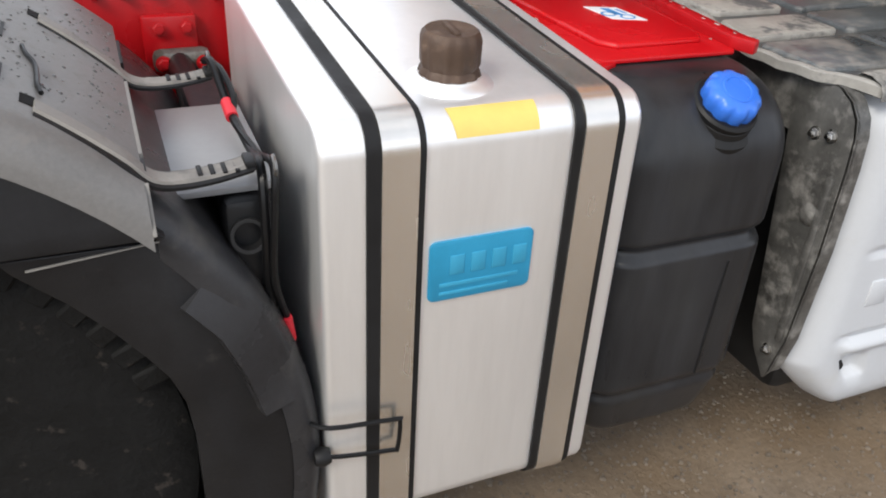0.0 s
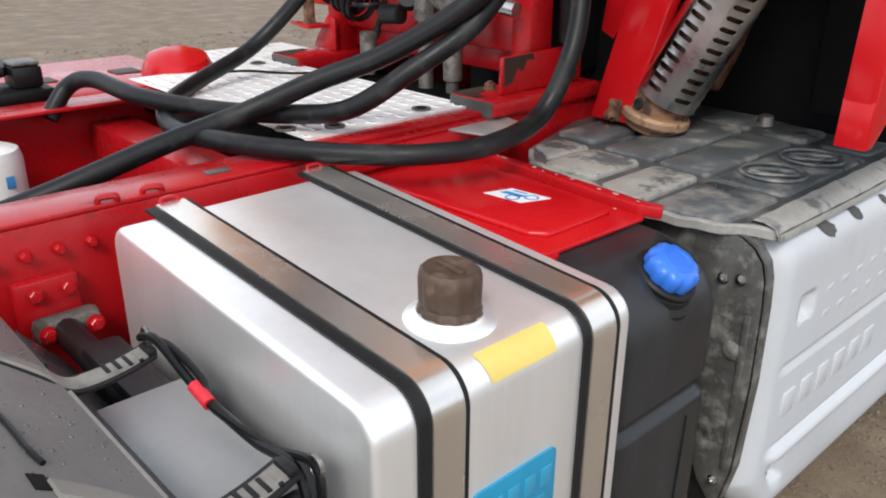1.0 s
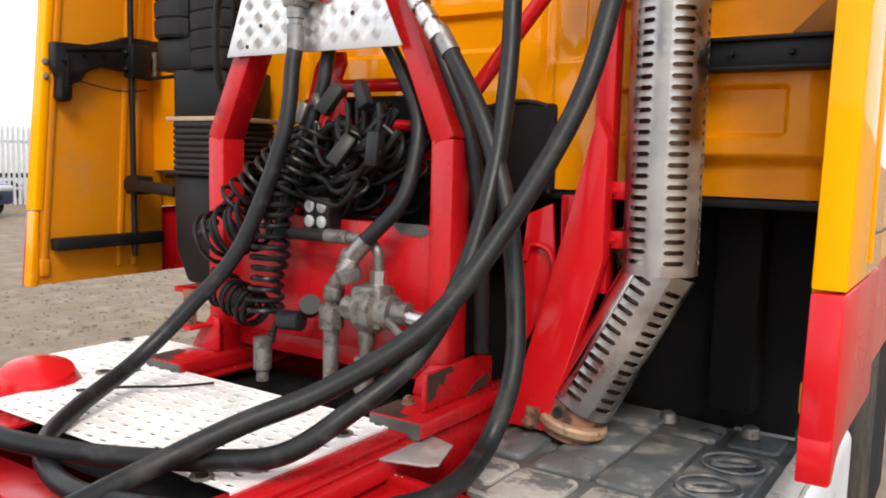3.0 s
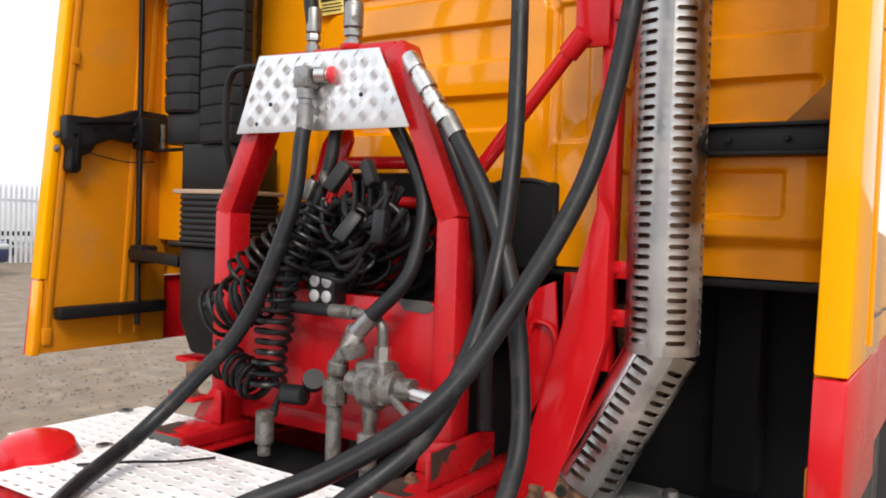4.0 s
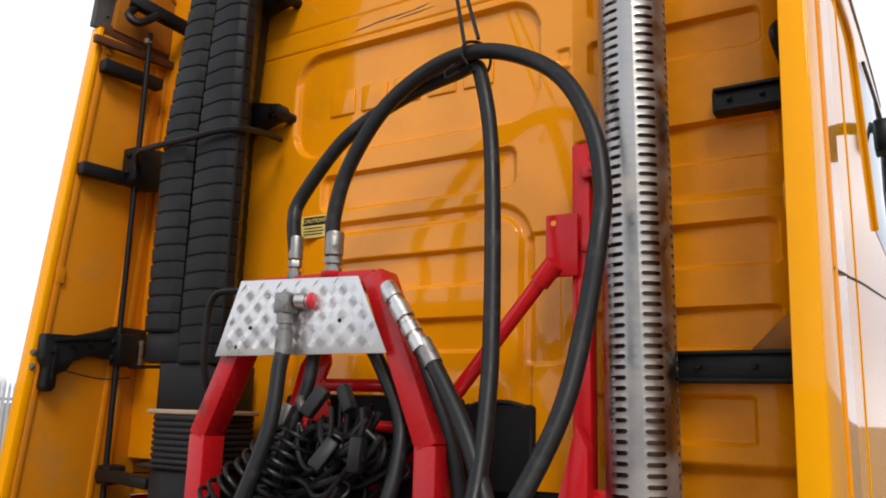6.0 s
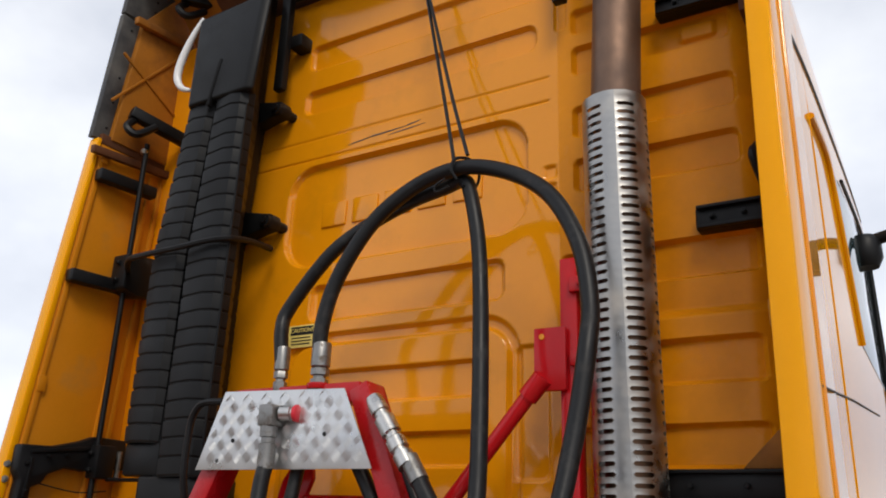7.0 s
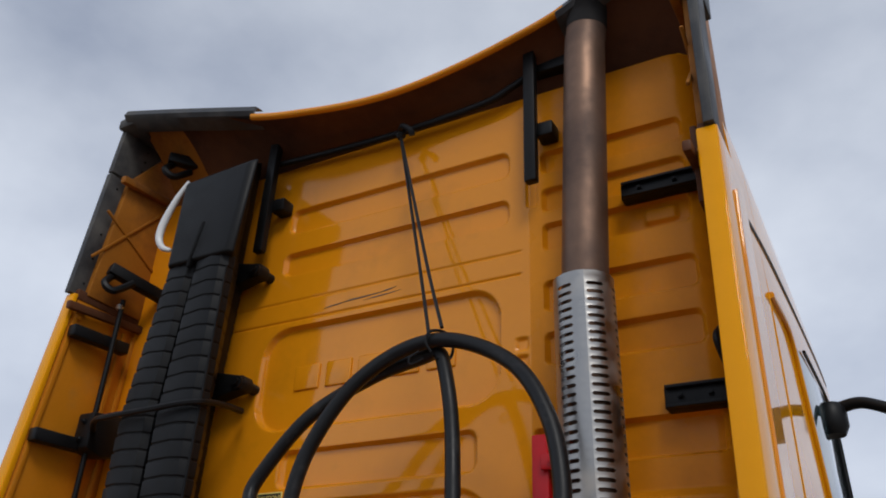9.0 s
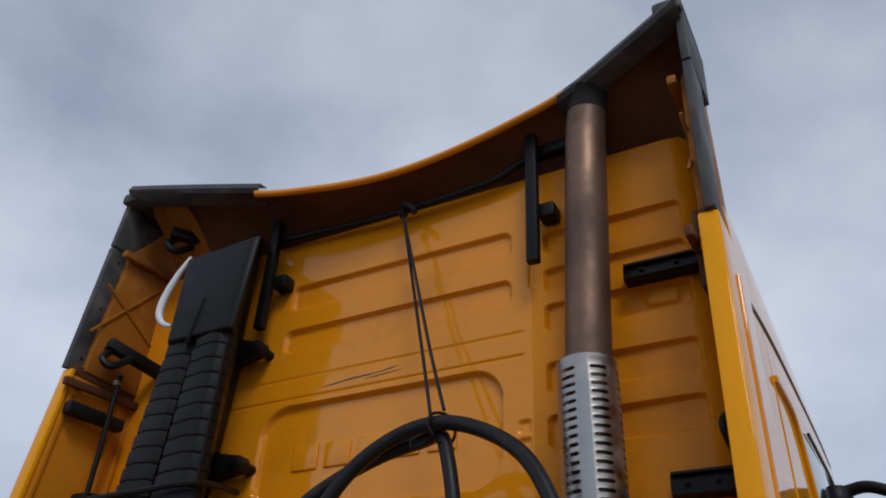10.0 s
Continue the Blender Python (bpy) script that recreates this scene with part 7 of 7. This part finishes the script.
part("stray_tie", tube([on_guard(q, x, 0.6855) for q, x in ((58.9, 0.965), (58.5, 0.99), (57.6, 1.015), (57.3, 1.05), (57.2, 1.085), (56.8, 1.11))], 0.0032, 6), CABLE, guard, "thin black tie lying on the guard")
part("bridge_plate", prism([(0.835, -1.72), (1.135, -1.72), (1.135, -1.565), (0.835, -1.565)], "z", 0.895, 0.905, 0.003), GREYPL, guard, "plain dark grey plate between the straps")
part("front_housing", box(0.62, 1.155, -1.64, -1.575, 0.60, 0.893, 0.012), PLASTIC, guard)
part("housing_socket", lathe([(0.020, -0.01), (0.024, 0.0), (0.024, 0.014), (0.019, 0.014), (0.017, -0.01)], (1.158, -1.612, 0.845), (1, -0.1, 0.3), 20), RUBBER, guard)
for x0, x1, material in ((0.665, 0.785, RUBBER), (0.870, 1.135, PALE_GAP), (1.150, 1.185, RUBBER)):
    part("section_gap", box(x0, x1, WY + GAP_Y - 0.0026, WY + GAP_Y + 0.0026, 0.955, 0.9668, 0.001), material, guard, "worn joint of two sections")
part("section_gap", beam((1.205, WY + GAP_Y, 0.9600), (1.237, WY + GAP_Y, 0.905), 0.005, 0.006, 0.001), PALE_GAP, guard, "worn joint of two sections")
for x, a in ((0.925, 61.8), (1.09, 61.4), (0.70, 112), (1.05, 103)):
    c = on_guard(a, x, 0.684)
    part("moulded_slot", box(-0.030, 0.030, -0.011, 0.011, -0.002, 0.0012, 0.0, 2, None, flush(c, a)), RUBBER, guard)
    part("slot_floor", box(-0.022, 0.022, -0.006, 0.006, -0.002, 0.0018, 0.0, 2, None, flush(c, a)), DUSTY, guard)
part("cheek_joint", prism([(-1.872, 0.8750), (-1.725, 0.8888), (-1.725, 0.8912), (-1.872, 0.8772)], "x", 1.2190, 1.2225), PALE_GAP, guard, "pale worn joint of two sections")


def water_drops():
    """Rain drops standing on the guard's top."""
    rnd, bm = random.Random(21), bmesh.new()
    for k in range(260):
        a, x = radians(rnd.uniform(47.5, 66)), rnd.uniform(0.62, 1.13)
        n = Vector((0, math.cos(a), math.sin(a)))
        r = rnd.choice((0.0010, 0.0013, 0.0016, 0.0020, 0.0028))
        lathe([(r, -0.0004), (r * 0.96, r * 0.25), (r * 0.7, r * 0.5), (r * 0.25, r * 0.62)], Vector((x, WY, WZ)) + n * 0.683, n, 8, bm)
    return bm


drops = part("rain_water", water_drops(), DROP, guard, "rain drops on the dusty plastic")
drops["kind"] = "stuff"
wire = thing("guard_wiring", "black corrugated wiring with red tape marks beside the tank", "wiring", (1.0, -1.56, 0.9))
part("wiring", tube([(0.80, -1.600, 0.965), (0.85, -1.588, 0.965), (0.92, -1.582, 0.945), (0.96, -1.592, 0.928), (1.08, -1.58, 0.925), (1.165, -1.575, 0.945), (1.185, -1.580, 0.89), (1.178, -1.585, 0.78), (1.158, -1.565, 0.68), (1.165, -1.558, 0.56), (1.205, -1.56, 0.46)], 0.0055, 8), CABLE, wire)
part("wiring", tube([(0.79, -1.605, 0.962), (0.83, -1.598, 0.97), (0.93, -1.592, 0.935), (1.05, -1.585, 0.92), (1.15, -1.588, 0.935), (1.178, -1.592, 0.86), (1.165, -1.590, 0.74), (1.155, -1.572, 0.62), (1.18, -1.57, 0.40)], 0.0065, 8), CABLE, wire)
part("red_mark", rod((0.918, -1.5925, 0.938), (0.958, -1.592, 0.929), 0.0095, 10), REDTAG, wire, "red tape mark")
part("red_mark", rod((1.164, -1.570, 0.705), (1.157, -1.564, 0.660), 0.0082, 10), REDTAG, wire, "red tape mark")
for p in ((0.80, -1.60, 0.965), (1.17, -1.575, 0.945)):
    part("cable_tie", tube([Vector(p) + Vector((0.013 * math.cos(a), 0.0, 0.013 * math.sin(a))) for a in np.linspace(0, 6.2, 9)], 0.003, 6, 3), STEEL_D, wire)


# ---- far side of the yard ----
def far_car(name, label, paint, at, turn):
    c = thing(name, label, "car", at)
    m = Matrix.Translation(at) @ Euler((0, 0, radians(turn))).to_matrix().to_4x4()
    bm = prism([(-2.0, 0.32), (-2.02, 0.75), (-1.85, 0.86), (-1.0, 0.95), (-0.35, 1.42), (1.0, 1.46), (1.75, 1.0), (1.95, 0.9), (1.97, 0.32)], "y", -0.85, 0.85, 0.10, 3)
    bmesh.ops.transform(bm, matrix=m, verts=bm.verts)
    part("body", bm, paint, c)
    bm = prism([(-0.85, 0.98), (-0.33, 1.36), (0.98, 1.40), (1.5, 1.02)], "y", -0.83, 0.83, 0.03)
    bmesh.ops.transform(bm, matrix=m @ Matrix.Diagonal((1.0, 1.04, 1.0, 1)), verts=bm.verts)
    part("windows", bm, GLASS, c)
    for x in (-1.25, 1.25):
        for s in (-0.78, 0.78):
            w = part("wheel", lathe([(0.20, -0.10), (0.31, -0.10), (0.32, 0.0), (0.31, 0.10), (0.20, 0.10)], m @ Vector((x, s, 0.32)), m.to_3x3() @ Vector((0, 1, 0)), 28), TYRE, c)
            part("rim", lathe([(0.20, -0.105), (0.19, -0.02), (0.05, 0.11), (0.19, 0.11)], m @ Vector((x, s, 0.32)), m.to_3x3() @ Vector((0, 1, 0)), 20), ZINC, w)
    for s in (-0.6, 0.6):
        bm = box(-2.03, -1.85, s - 0.2, s + 0.2, 0.66, 0.80, 0.04)
        bmesh.ops.transform(bm, matrix=m, verts=bm.verts)
        part("headlight", bm, LENS, c)
    bm = box(-2.035, -1.95, -0.5, 0.5, 0.45, 0.62, 0.03)
    bmesh.ops.transform(bm, matrix=m, verts=bm.verts)
    part("grille", bm, MATBLK, c)
    bm = box(-2.045, -2.03, -0.26, 0.26, 0.48, 0.58, 0.004)
    bmesh.ops.transform(bm, matrix=m, verts=bm.verts)
    part("plate_bar", bm, LABEL_W, c)
    return c


far_car("parked_car", "dark blue hatchback parked across the yard", CARBLUE, (-20.57, 7.70, -0.02), 190)
far_car("parked_car", "white hatchback parked across the yard", CARWHITE, (-20.3, 5.35, -0.02), 178)
van = thing("white_van", "white high-roofed van parked behind the fence", "van", (-26, 10.3, 0))
part("body", box(-27.0, -25.0, 7.2, 13.3, 0.35, 2.72, 0.28, 4), CARWHITE, van)
part("side_vent", box(-25.01, -24.985, 10.15, 10.75, 2.46, 2.54, 0.01), MATBLK, van)
part("rubbing_strip", box(-25.01, -24.985, 7.5, 13.0, 0.75, 0.90, 0.01), MATBLK, van)
for y in (8.3, 12.1):
    part("wheel", lathe([(0.18, -0.10), (0.33, -0.10), (0.34, 0.0), (0.33, 0.10), (0.18, 0.10)], (-25.08, y, 0.32), (1, 0, 0), 24), TYRE, van)
fence = thing("palisade_fence", "grey galvanised palisade fence behind the parked cars", "fence", (-23, 6, 0))
for z in (0.5, 1.9):
    part("fence_rail", box(-23.03, -22.97, -8, 24, z - 0.04, z + 0.04), FENCE, fence)
pale = bpy.data.meshes.new("pale")
bm = prism([(-0.035, 0.0), (0.035, 0.0), (0.035, 2.25), (0.0, 2.4), (-0.035, 2.25)], "x", -0.02, 0.02)
bm.to_mesh(pale)
bm.free()
pale.materials.append(FENCE)
for k in range(200):
    p = new("pale", pale)
    p.parent = fence
    p.location = (0.06, -13.9 + 0.16 * k, 0)


def tree(at, h, seed):
    rnd = random.Random(seed)
    t = thing("bare_tree", "distant pale thin-leaved tree beyond the fence", "tree", at, "distant trees")
    at = Vector(at)
    bm = sweep([at, at + Vector((0.1, 0.1, h * 0.35)), at + Vector((0, 0.2, h * 0.7))], [0.22, 0.16, 0.06], 8)
    tips = []
    for k in range(9):
        a = rnd.uniform(0, 6.28)
        s = at + Vector((0.05, 0.1, h * rnd.uniform(0.3, 0.65)))
        e = s + Vector((math.cos(a) * h * 0.25, math.sin(a) * h * 0.25, h * rnd.uniform(0.1, 0.3)))
        sweep([s, (s + e) / 2 + Vector((0, 0, 0.2)), e], [0.07, 0.05, 0.02], 6, bm)
        tips.append(e)
    part("trunk", bm, BARK, t)
    bm = bmesh.new()
    for k in range(900):
        c = rnd.choice(tips) + Vector((rnd.gauss(0, 0.6), rnd.gauss(0, 0.6), rnd.gauss(0, 0.55)))
        n = Vector((rnd.uniform(-1, 1), rnd.uniform(-1, 1), rnd.uniform(-0.2, 1))).normalized()
        u = n.orthogonal().normalized() * rnd.uniform(0.08, 0.18)
        v = n.cross(u) * 0.7
        bm.faces.new([bm.verts.new(c + q) for q in (u, v, -u, -v)])
    part("crown", bm, LEAF, t, smooth=False)
    return t


for k, (x, y, h) in enumerate(((-70, 30, 3.4), (-78, 40, 3.8), (-74, 51, 3.6))):
    tree((x, y, 0), h, 20 + k)
